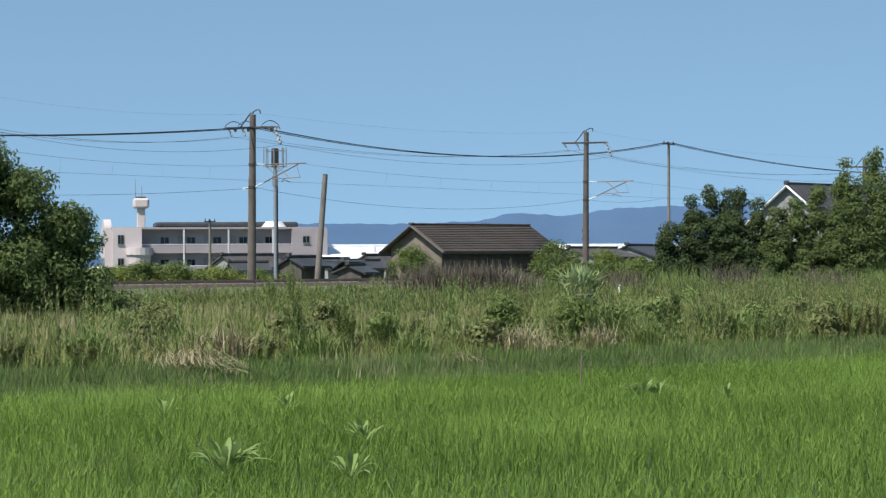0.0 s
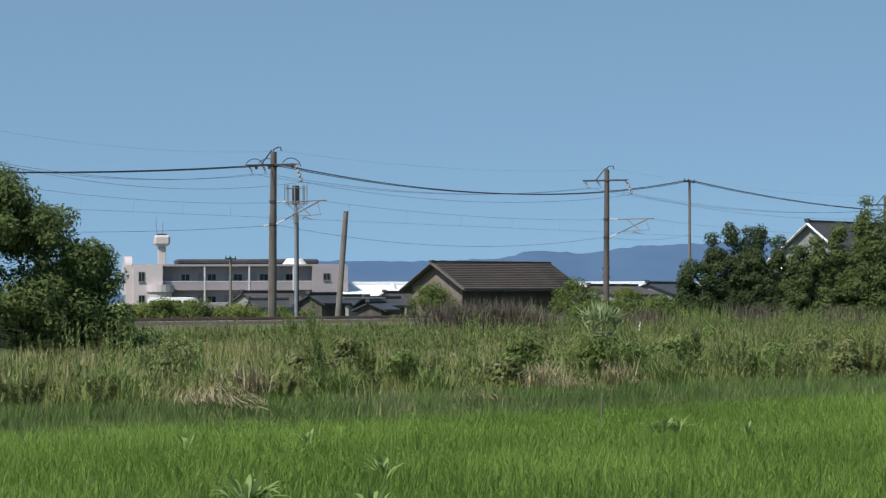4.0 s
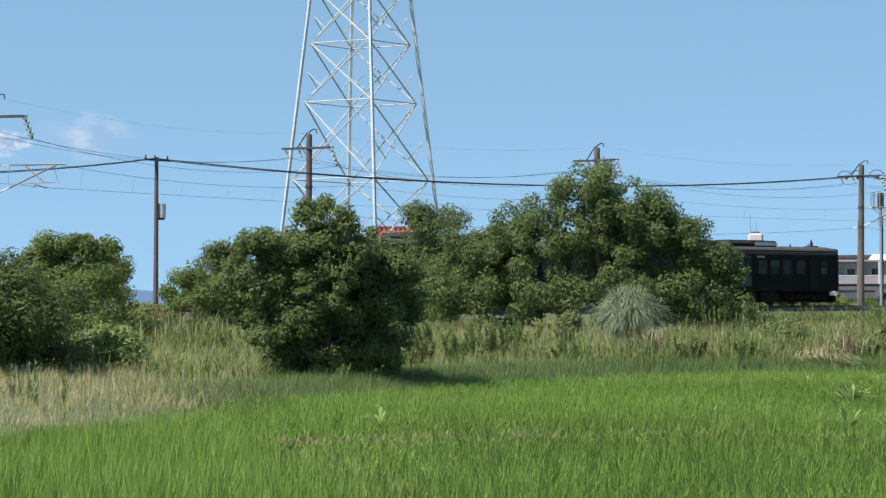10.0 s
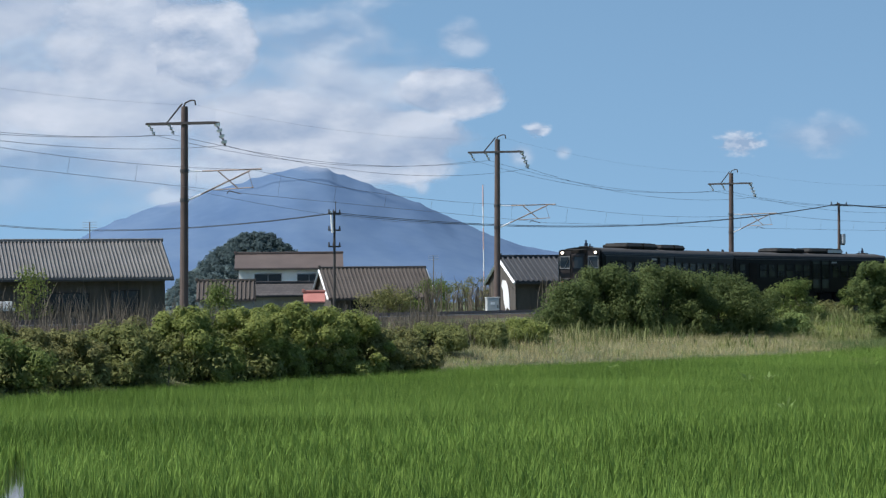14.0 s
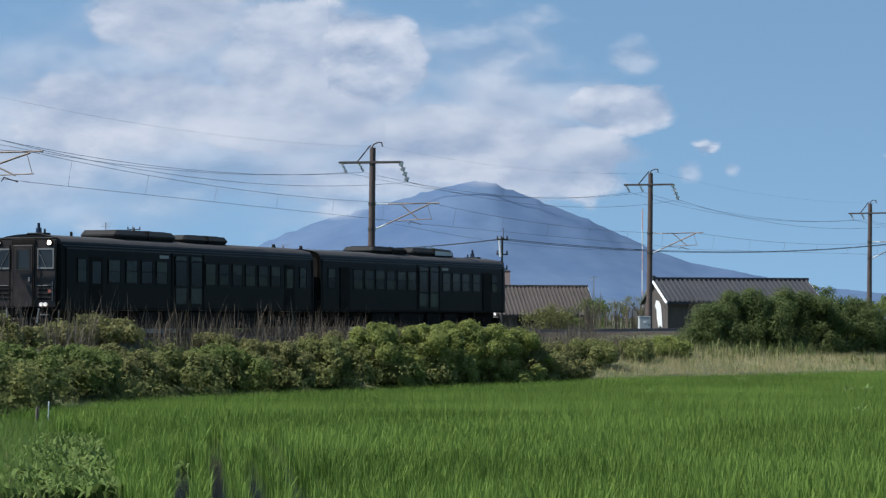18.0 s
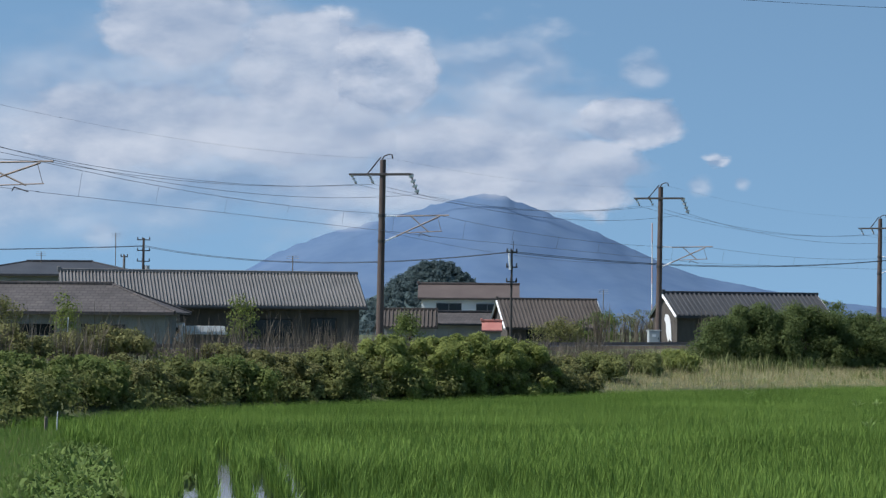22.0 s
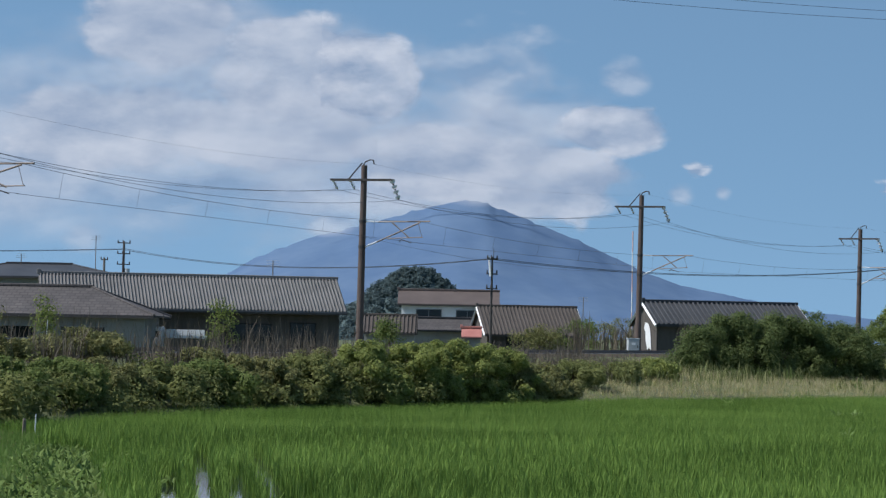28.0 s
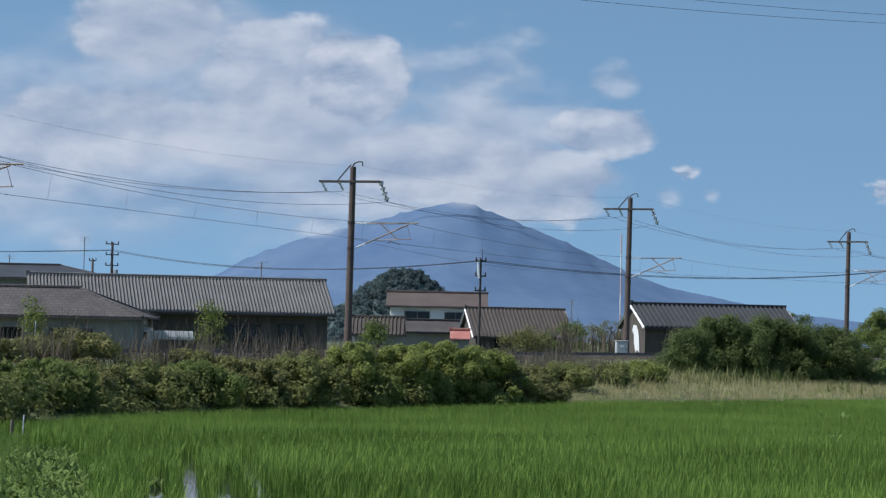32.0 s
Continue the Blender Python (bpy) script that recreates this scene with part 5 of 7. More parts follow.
def mast(key, x, y, top, reach, arm=7.3, mat="concrete", turn=None, bracket=True, crossed=True, lean=0.7, dead_end=False):
    """A catenary mast: pole, crossarm with insulators, and the hinged bracket that holds the wires over the track."""
    s = TS[nearest(np.array([(x, y)]), TRACK)[1][0]]
    u = on_track(s + 2) - on_track(s - 2)
    rz = math.degrees(math.atan2(u[1], u[0])) - 90
    m = pose(x, y, 0.0, 0, lean, rz)
    MAST[key] = m
    e = empty("catenary_mast", m, "round brown concrete railway mast with a steel wire bracket", "mast", "railway masts")
    pole = rodded((0, 0, 0.0), (0, 0, top), 0.23 if mat == "mast_concrete" else 0.20, 0.17 if mat == "mast_concrete" else 0.15, 14)
    part("pole", pole, M[mat], e, smooth=False)
    for z in (arm, arm - 1.25):
        part("pole_band", rodded((0, 0, z - 0.07), (0, 0, z + 0.07), 0.225 if mat == "mast_concrete" else 0.195, seg=14), M["arm"], e)
    za = top - 0.72
    if crossed:
        part("crossarm", box(boxed(-1.75, 1.55, -0.21, -0.13, za - 0.05, za + 0.05), -1.75, 1.55, 0.13, 0.21, za - 0.05, za + 0.05), M["arm"], e)
        part("arm_brace", rodded((-0.85, 0, za + 0.02), (-0.12, 0, top + 0.12), 0.035), M["arm"], e)
        hook = tube_arrays([(-0.1, 0, top - 0.1), (0.05, 0, top + 0.17), (0.3, 0, top + 0.26), (0.48, 0, top + 0.25), (0.52, 0, top + 0.05)], 0.035, 6)
        raw("earth_wire_hook", *hook, M["arm"], e)
        for a, b, n, r in (((-1.7, 0, za), (-1.42, 0, za - 0.48), 3, 0.065), ((-0.75, 0, za), (-0.5, 0, za - 0.45), 3, 0.065), ((1.5, 0, za), (1.92, 0, za - 0.98), 4, 0.11)):
            part("insulator", discs(a, b, r * 1.35, n), M["porcelain"], e)
            part("insulator_caps", rodded(a, b, r * 0.35), M["arm"], e)
    if dead_end:
        for x0 in (-1.6, -0.7, 0.9):
            loop = tube_arrays([(x0, -0.5, za - 0.1), (x0 + 0.06, -0.4, za + 0.16), (x0 + 0.17, -0.2, za + 0.32), (x0 + 0.30, 0, za + 0.37), (x0 + 0.43, 0.2, za + 0.32), (x0 + 0.54, 0.4, za + 0.16), (x0 + 0.6, 0.5, za - 0.1)], 0.024, 5)
            raw("jumper_wire", *loop, M["wire"], e)
            part("strain_insulator", string(bmesh.new(), (x0 + 0.3, 0.1, za), (x0 - 0.25, 0.9, za - 0.12), 0.09, 5), M["arm"], e)
    if bracket:
        part("insulator", string(bmesh.new(), (0.17, 0, arm), (0.85, 0, arm - 0.02), 0.05, 7), M["porcelain"], e)
        part("upper_tube", rodded((0.85, 0, arm - 0.02), (reach + 0.6, 0, arm + 0.03), 0.033), M["tube"], e)
        part("insulator", string(bmesh.new(), (0.17, 0, arm - 1.25), (0.8, 0, arm - 1.0), 0.06, 7), M["porcelain"], e)
        part("stay_tube", rodded((0.8, 0, arm - 1.0), (reach + 0.1, 0, arm - 0.02), 0.036), M["tube"], e)
        part("steady_tube", rodded((1.55, 0, arm - 0.01), (reach - 0.45, 0, arm - 0.80), 0.03), M["tube"], e)
        part("steady_arm", rod(rodded((1.35, 0, arm - 0.83), (reach + 0.25, 0, arm - 0.74), 0.022), (reach + 0.2, 0, arm - 0.74), (reach, 0, arm - 0.1), 0.012), M["tube"], e)
        part("contact_clip", rod(rodded((reach - 0.9, 0, arm - 0.86), (reach - 0.35, 0, arm - 1.02), 0.02), (reach - 0.9, 0, arm - 0.86), (reach - 1.0, 0, arm - 1.0), 0.02), M["arm"], e)
    return e


ARMS = dict(a=7.15, b=6.95)
REACH = dict(left=3.9)
for key, x, y, top, mt in (("left_far", -32.0, 45.8, 10.3, "old_concrete"), ("left", -19.3, 91.0, 9.65, "old_concrete"), ("a", -5.3, 128.0, 9.9, "old_concrete"), ("b", 10.8, 166.0, 10.75, "old_concrete"), ("c", 29.2, 196.0, 10.15, "old_concrete"),
                           ("d", 48.5, 213.2, 10.05, "old_concrete"), ("e", 68.4, 222.0, 10.15, "mast_concrete"), ("f", 91.48, 233.1, 10.05, "mast_concrete"), ("g", 126.1, 250.2, 10.65, "mast_concrete"), ("h", 172.6, 274.9, 10.6, "mast_concrete")):
    mast(key, x, y, top, REACH.get(key, 3.0), ARMS.get(key, 7.3), mt, bracket=key not in "de", dead_end=key == "f")
e = empty("support_pole", pose(91.38, 233.2, 0.0, 0, 0.8, 0), "thin pale concrete pole beside the railway mast", "pole")
part("pole", rodded((0, 0, 0), (0, 0, 6.6), 0.13, 0.10, 12), M["concrete"], e)
part("band", rodded((0, 0, 5.9), (0, 0, 6.1), 0.15, seg=12), M["steel"], e)
part("insulator", string(bmesh.new(), (-0.45, 0, 5.95), (-0.1, 0, 6.0), 0.07, 4), M["porcelain"], e)
e = empty("stub_pole", pose(98.15, 237.7, 0.0, 0, 4.5, -30), "bare grey concrete pole without wires, leaning", "pole")
part("pole", rodded((0, 0, 0), (0, 0, 6.95), 0.19, 0.155, 14), M["concrete"], e)
part("cap", rodded((0, 0, 6.95), (0, 0, 7.03), 0.15, 0.12, seg=14), M["arm"], e)


def antenna_pole():
    e = empty("antenna_pole", pose(95.9, 238.5, 0.0), "grey steel pole with a ring of mobile phone antennas", "antenna")
    part("pole", rodded((0, 0, 0), (0, 0, 7.4), 0.11, 0.10, 10), M["steel"], e)
    for z in (7.45, 8.35):
        for k in range(8):
            a, b = k * math.pi / 4, (k + 1) * math.pi / 4
            part("ring_bar", rodded((math.cos(a) * 0.62, math.sin(a) * 0.62, z), (math.cos(b) * 0.62, math.sin(b) * 0.62, z), 0.02, seg=6), M["steel"], e)
    for k in range(8):
        a = k * math.pi / 4 + 0.2
        part("antenna", rodded((math.cos(a) * 0.65, math.sin(a) * 0.65, 7.4), (math.cos(a) * 0.65, math.sin(a) * 0.65, 8.55), 0.030, seg=6), M["steel"], e)
    for k in range(4):
        a = k * math.pi / 2
        part("strut", rodded((0, 0, 7.0), (math.cos(a) * 0.62, math.sin(a) * 0.62, 7.45), 0.02, seg=6), M["steel"], e)
    part("equipment_box", boxed(-0.17, 0.17, -0.17, 0.17, 7.4, 8.5, bevel=0.03), M["arm"], e)
    part("equipment_box", boxed(-0.14, 0.14, -0.14, 0.14, 6.3, 6.9, bevel=0.03), M["steel"], e)
    part("cable_duct", boxed(0.1, 0.16, -0.05, 0.05, 1.0, 6.6), M["arm"], e)


antenna_pole()


def utility_pole(x, y, top, rz, label, arms=2, transformer=False, lamp=False, width=0.8, base=0.0, group="utility poles", mat="concrete", r=0.14):
    e = empty("utility_pole", pose(x, y, base, 0, 0.5, rz), label, "utility pole", group)
    part("pole", rodded((0, 0, 0), (0, 0, top), r, r * 0.7, 10), M[mat], e)
    for k in range(arms):
        z = top - 0.15 - 0.9 * k
        part("crossarm", boxed(-width, width, -0.05, 0.05, z - 0.04, z + 0.04), M["arm"], e)
        for q in (-0.9, -0.15, 0.9):
            part("insulator", rodded((q * width, 0, z + 0.04), (q * width, 0, z + 0.24), 0.055, 0.035), M["arm"], e)
    if transformer:
        part("transformer", rodded((0.32, 0, top - 3.0), (0.32, 0, top - 2.3), 0.22, 0.22, 12), M["box"], e)
        part("transformer_arm", boxed(-0.1, 0.5, -0.04, 0.04, top - 3.1, top - 3.0), M["arm"], e)
    if lamp:
        part("insulator_cover", rodded((-0.12, 0, top - 0.1), (-0.28, 0, top + 0.0), 0.05, 0.05), M["porcelain"], e)
        part("lightning_rod", rodded((0.08, 0, top - 0.2), (0.08, 0, top + 0.55), 0.02), M["arm"], e)
        part("switch_tube", rodded((-0.13, -0.08, top - 1.2), (-0.22, -0.08, top - 0.2), 0.075, 0.06), M["porcelain"], e)
    return e


utility_pole(1.4, 160.0, 6.5, 20, "slim dark utility pole with a white switch tube", 3, lamp=True, width=0.35, mat="arm", r=0.085)
utility_pole(39.2, 208.0, 8.45, 25, "concrete utility pole with a crossarm and transformer", 1, transformer=True, width=0.75, mat="old_concrete")
utility_pole(-29.1, 219.7, 9.1, 10, "concrete utility pole above the roofs", 3, transformer=True, width=0.55, mat="old_concrete")
utility_pole(-30.9, 221.0, 7.7, 10, "short dark pole above the roofs", 1, width=0.3)
utility_pole(144.5, 265.2, 11.0, 28, "concrete utility pole with three insulators on its crossarm", 1, transformer=False, width=0.95)
utility_pole(170.0, 330.0, 6.0, 30, "distant utility pole among low roofs", 2, width=0.9)
utility_pole(186.0, 335.0, 5.4, 30, "distant utility pole among low roofs", 2, width=0.9)
utility_pole(123.0, 300.0, 5.6, 30, "distant utility pole among low roofs", 1, width=0.8)


def span(a, b, sag, r, mat, label, category="wire", group="overhead wires", n=18):
    a, b = np.array(a, float), np.array(b, float)
    t = np.linspace(0, 1, n)[:, None]
    p = a + (b - a) * t
    p[:, 2] -= sag * 4 * (t * (1 - t))[:, 0]
    return tagged(raw("overhead_wire", *tube_arrays(p, r), M[mat], smooth=True), label, category, group)


ORDER = ["left_far", "left", "a", "b", "c", "d", "e", "f", "g", "h"]
TOPS = dict(left_far=10.3, left=9.65, a=9.9, b=10.75, c=10.15, d=10.05, e=10.15, f=10.05, g=10.65, h=10.6)
for p, q in zip(ORDER, ORDER[1:]):
    mp, mq = MAST[p], MAST[q]
    for x in (-1.42, -0.5):
        span(mp @ Vector((x, 0, TOPS[p] - 1.2)), mq @ Vector((x, 0, TOPS[q] - 1.2)), 0.75, 0.0085, "wire", "dark feeder wire strung between railway masts")
    span(mp @ Vector((1.92, 0, TOPS[p] - 1.7)), mq @ Vector((1.92, 0, TOPS[q] - 1.7)), 0.8, 0.0085, "wire", "dark feeder wire strung between railway masts")
    span(mp @ Vector((0.52, 0, TOPS[p] + 0.05)), mq @ Vector((0.52, 0, TOPS[q] + 0.05)), 0.5, 0.003, "copper", "thin earth wire along the mast tops")
    za, zb = ARMS.get(p, 7.3), ARMS.get(q, 7.3)
    a, b = mp @ Vector((REACH.get(p, 3.0) + 0.1, 0, za + 0.02)), mq @ Vector((REACH.get(q, 3.0) + 0.1, 0, zb + 0.02))
    c, d = mp @ Vector((REACH.get(p, 3.0) - 0.05, 0, za - 1.02)), mq @ Vector((REACH.get(q, 3.0) + 0.05, 0, zb - 1.02))
    cat = empty("catenary", pose(0, 0, 0), "copper contact wire hung by droppers from its carrying wire", "catenary", "overhead wires")
    thin = 0.55 if q in "efgh" else 0.7
    t = np.linspace(0, 1, 14)[:, None]
    up = np.array(a) + (np.array(b) - np.array(a)) * t
    up[:, 2] -= 0.45 * 4 * (t * (1 - t))[:, 0]
    lo = np.array(c) + (np.array(d) - np.array(c)) * t
    raw("carrying_wire", *tube_arrays(up, 0.012 * thin), M["copper"], cat)
    raw("contact_wire", *tube_arrays(lo, 0.011 * thin), M["copper"], cat)
    for k in range(1, 13, 2):
        raw("dropper", *tube_arrays([up[k], (up[k] + lo[k]) / 2, lo[k]], 0.007 * thin, 4), M["copper"], cat)
CABLE = "thick dark power cable between utility poles"
TIPS = [(-75, 205, 8.0), (-29, 219.7, 8.4), (1.4, 160, 6.35), (39.2, 208, 8.35), (91.6, 232.9, 9.35), (144.5, 265.2, 10.95), (205, 296, 10.6)]
for i, (a, b) in enumerate(zip(TIPS, TIPS[1:])):
    for dx, dz in ((-0.35, 0), (0.0, 0.03), (0.35, 0.0)) if i > 2 else ((-0.1, 0), (0.1, 0.06)):
        span((a[0] + dx, a[1], a[2] + dz), (b[0] + dx, b[1], b[2] + dz), (0.5, 1.0, 1.15, 1.0, 1.35, 1.0)[i], 0.019 if i < 3 else 0.024, "wire", CABLE)
span((-5.2, 128.0, 6.4), (10.9, 166.0, 5.9), 0.5, 0.007, "wire", "thin signal wire between railway masts")
for a, b, sag in (((48.5, 213, 6.0), (91.7, 232.9, 6.0), 0.8), ((91.7, 232.9, 6.0), (126.1, 250.2, 6.1), 0.9), ((126.1, 250.2, 6.1), (144.5, 265.2, 6.8), 0.3)):
    span(a, b, sag, 0.009, "wire", "thin signal wire between railway masts")


# ---------------------------------------------------------------- transmission tower
def tower():
    e = empty("transmission_tower", pose(56.6, 230.0, 0.0, 0, 0, 37.7), "tall pale galvanised lattice transmission tower", "tower")
    levels = [0.2, 4.2, 8.5, 13.1, 16.6, 19.8, 22.7, 25.5, 28.1, 30.5, 33.0]
    half = lambda z: 2.38 + (0.112 if z < 13.1 else 0.0757) * (13.1 - z)
    leg = [(-1, -1), (1, -1), (1, 1), (-1, 1)]
    bar = lambda name, a, b, r: part(name, rodded(a, b, r, seg=5), M["tower_steel"], e)
    for sx, sy in leg:
        bar("leg", (sx * half(0.2), sy * half(0.2), 0.2), (sx * half(38), sy * half(38), 38), 0.115)
        part("footing", boxed(sx * half(0.2) - 0.4, sx * half(0.2) + 0.4, sy * half(0.2) - 0.4, sy * half(0.2) + 0.4, -0.1, 0.45, bevel=0.04), M["concrete"], e)
    for z0, z1 in zip(levels, levels[1:]):
        for i in range(4):
            (ax, ay), (bx, by) = leg[i], leg[(i + 1) % 4]
            h0, h1 = half(z0), half(z1)
            bar("ring_bar", (ax * h1, ay * h1, z1), (bx * h1, by * h1, z1), 0.045)
            bar("diagonal", (ax * h0, ay * h0, z0), (bx * h1, by * h1, z1), 0.05)
            bar("diagonal", (bx * h0, by * h0, z0), (ax * h1, ay * h1, z1), 0.05)
            zm, hm = (z0 + z1) / 2, half((z0 + z1) / 2)
            hq = half((z0 * 3 + z1) / 4)
            zq = (z0 * 3 + z1) / 4
            mx, my = (ax + bx) / 2, (ay + by) / 2
            for (px, py), (qx, qy) in (((ax, ay), (bx, by)), ((bx, by), (ax, ay))):
                bar("stay", (px * hm, py * hm, zm), (px * hq * 0.75 + qx * hq * 0.25, py * hq * 0.75 + qy * hq * 0.25, zq), 0.032)
    for z, w in ((27.5, 5.5), (31.5, 4.8), (35.5, 4.2)):
        for s in (-1, 1):
            bar("crossarm", (0, half(z), z), (s * w, 0, z), 0.07)
            bar("crossarm", (0, -half(z), z), (s * w, 0, z), 0.07)
            bar("arm_tie", (0, 0, z + 1.6), (s * w, 0, z), 0.06)
            part("insulator", string(bmesh.new(), (s * w, 0, z), (s * w, 0, z - 1.4), 0.12, 9), M["porcelain"], e)


tower()
for x, y, z, tx, ty, tz in ((53.0, 229.0, 29.8, -45, 140, 26.4), (53.0, 229.0, 30.4, -45, 140, 27.5)):
    span((x, y, z), (tx, ty, tz), 2.0, 0.016, "wire", "high-voltage line crossing the sky from the tower", n=30)


# ---------------------------------------------------------------- houses
def slope(name, corners, t, mat, parent):
    """A roof slope as a slab of thickness t below its four (or three) upper corners."""
    bm = bmesh.new()
    top = [bm.verts.new(c) for c in corners]
    low = [bm.verts.new((c[0], c[1], c[2] - t)) for c in corners]
    bm.faces.new(top), bm.faces.new(low[::-1])
    for i in range(len(top)):
        j = (i + 1) % len(top)
        bm.faces.new((top[i], low[i], low[j], top[j]))
    return part(name, bm, mat, parent)


def window(parent, x, y, z, w, h, side, mat_frame="silver", name="window"):
    """A window in a wall of the plane y (side -1: facing -y): frame, two panes, sill."""
    o = side * 0.03
    f = bmesh.new()
    for x0, x1, z0, z1 in ((x - w / 2, x + w / 2, z, z + 0.06), (x - w / 2, x + w / 2, z + h - 0.06, z + h), (x - w / 2, x - w / 2 + 0.06, z + 0.06, z + h - 0.06), (x + w / 2 - 0.06, x + w / 2, z + 0.06, z + h - 0.06), (x - 0.03, x + 0.03, z + 0.06, z + h - 0.06)):
        box(f, x0, x1, y + o - 0.04, y + o + 0.04, z0, z1)
    win = part(name, f, M[mat_frame], parent)
    for x0, x1 in ((x - w / 2 + 0.06, x - 0.03), (x + 0.03, x + w / 2 - 0.06)):
        part("pane", boxed(x0, x1, y + o - 0.012, y + o + 0.012, z + 0.06, z + h - 0.06), M["glass"], win)
    part("sill", boxed(x - w / 2 - 0.05, x + w / 2 + 0.05, y + side * 0.075, y + side * 0.16, z - 0.06, z - 0.002), M[mat_frame], win)
    return win


def gable_house(x, y, rz, length, half, eave, ridge, wall_mat, roof_mat, label, over=0.55, end_over=0.35, ribs=0.0, gable_mat=None, windows=(), base=None, barge=None, name="house", wall_in=None, cap=0.18):
    """A house with a ridged roof along its own x; heights over its ground."""
    g = gz(x, y) if base is None else base
    e = empty(name, pose(x, y, g, 0, 0, rz), label, "house")
    L, H = length / 2, half
    eave, ridge = eave - g, ridge - g
    wi = over if wall_in is None else wall_in
    wl, wh = L - end_over, H - wi
    we = eave + (ridge - eave) * wi / H - 0.05
    bm = bmesh.new()
    vs = [bm.verts.new(c) for c in ((-wl, -wh, -0.3), (wl, -wh, -0.3), (wl, wh, -0.3), (-wl, wh, -0.3), (-wl, -wh, we), (wl, -wh, we), (wl, wh, we), (-wl, wh, we), (-wl, 0, ridge - 0.16), (wl, 0, ridge - 0.16))]
    for f in ((0, 1, 5, 4), (2, 3, 7, 6), (1, 2, 6, 9, 5), (3, 0, 4, 8, 7), (3, 2, 1, 0), (4, 5, 9, 8), (6, 7, 8, 9)):
        bm.faces.new([vs[i] for i in f])
    part("wall", bm, M[wall_mat], e)
    for s in (-1, 1):
        roof = slope("roof", [(-L, s * H, eave), (L, s * H, eave), (L, 0, ridge), (-L, 0, ridge)], 0.13, M[roof_mat], e)
        if ribs:
            n = int(length / ribs)
            d = Vector((0, -s * H, ridge - eave))
            rib = bmesh.new()
            box(rib, -ribs * 0.20, ribs * 0.20, -0.05, d.length, 0.0, 0.11, bevel=0.035)
            me = bpy.data.meshes.new("roof_rib")
            rib.to_mesh(me)
            rib.free()
            me.materials.append(M[roof_mat])
            turn = (Matrix.Rotation(math.pi, 4, "Z") if s > 0 else Matrix()) @ Matrix.Rotation(math.atan2(d.z, H), 4, "X")
            for k in range(n):
                share("roof_rib", me, Matrix.Translation((-L + (k + 0.5) * length / n, s * H, eave + 0.002)) @ turn, roof)
        part("gutter", boxed(-L, L, s * (H + 0.02), s * (H + 0.12), eave - 0.20, eave - 0.10), M["arm"], e)
    part("ridge_cap", box(boxed(-L - 0.05, L + 0.05, -0.15, 0.15, ridge - 0.02, ridge + cap, bevel=0.03), -L - 0.12, -L + 0.12, -0.2, 0.2, ridge - 0.01, ridge + cap * 1.6, bevel=0.03), M[roof_mat], e)
    if gable_mat:
        for s in (-1, 1):
            bm = bmesh.new()
            a = [bm.verts.new((s * (wl + 0.02), q * wh, r)) for q, r in ((-1, -0.2), (1, -0.2), (1, we), (0, ridge - 0.17), (-1, we))]
            f = bm.faces.new(a)
            r = bmesh.ops.extrude_face_region(bm, geom=[f])
            bmesh.ops.translate(bm, verts=[v for v in r["geom"] if isinstance(v, bmesh.types.BMVert)], vec=(s * 0.06, 0, 0))
            part("gable_wall", bm, M[gable_mat], e)
    if barge:
        for s in (-1, 1):
            for q in (-1, 1):
                bm = rodded((s * (L + 0.03), q * H, eave - 0.14), (s * (L + 0.03), 0, ridge - 0.14), 0.11, seg=4)
                part("bargeboard", bm, M[barge], e)
    for wx, wz, ww, hh in windows:
        window(e, wx, -wh - 0.0, wz, ww, hh, -1, "unit" if wall_mat == "boards" else "silver")
    return e


def hip_house(x, y, rz, length, half, eave, ridge, wall_mat, roof_mat, label, over=0.6, windows=(), base=None):
    g = gz(x, y) if base is None else base
    e = empty("house", pose(x, y, g, 0, 0, rz), label, "house")
    L, H = length / 2, half
    eave, ridge = eave - g, ridge - g
    part("wall", boxed(-L + over, L - over, -H + over, H - over, -0.3, eave + 0.05), M[wall_mat], e)
    a, b, c, d = (-L, -H, eave), (L, -H, eave), (L, H, eave), (-L, H, eave)
    p, q = (-L + H, 0, ridge), (L - H, 0, ridge)
    for cs in ((a, b, q, p), (c, d, p, q), (b, c, q), (d, a, p)):
        slope("roof", list(cs), 0.12, M[roof_mat], e)
    part("ridge_cap", boxed(-L + H - 0.1, L - H + 0.1, -0.13, 0.13, ridge - 0.02, ridge + 0.14, bevel=0.03), M[roof_mat], e)
    for c0, p0 in ((a, p), (b, q), (c, q), (d, p)):
        part("hip_cap", rodded(c0, p0, 0.09, seg=6), M[roof_mat], e)
    for s in (-1, 1):
        part("gutter", boxed(-L, L, s * (H + 0.01), s * (H + 0.1), eave - 0.18, eave - 0.08), M["arm"], e)
    for wx, wz, ww, hh in windows:
        window(e, wx, -H + over, wz, ww, hh, -1)
    return e


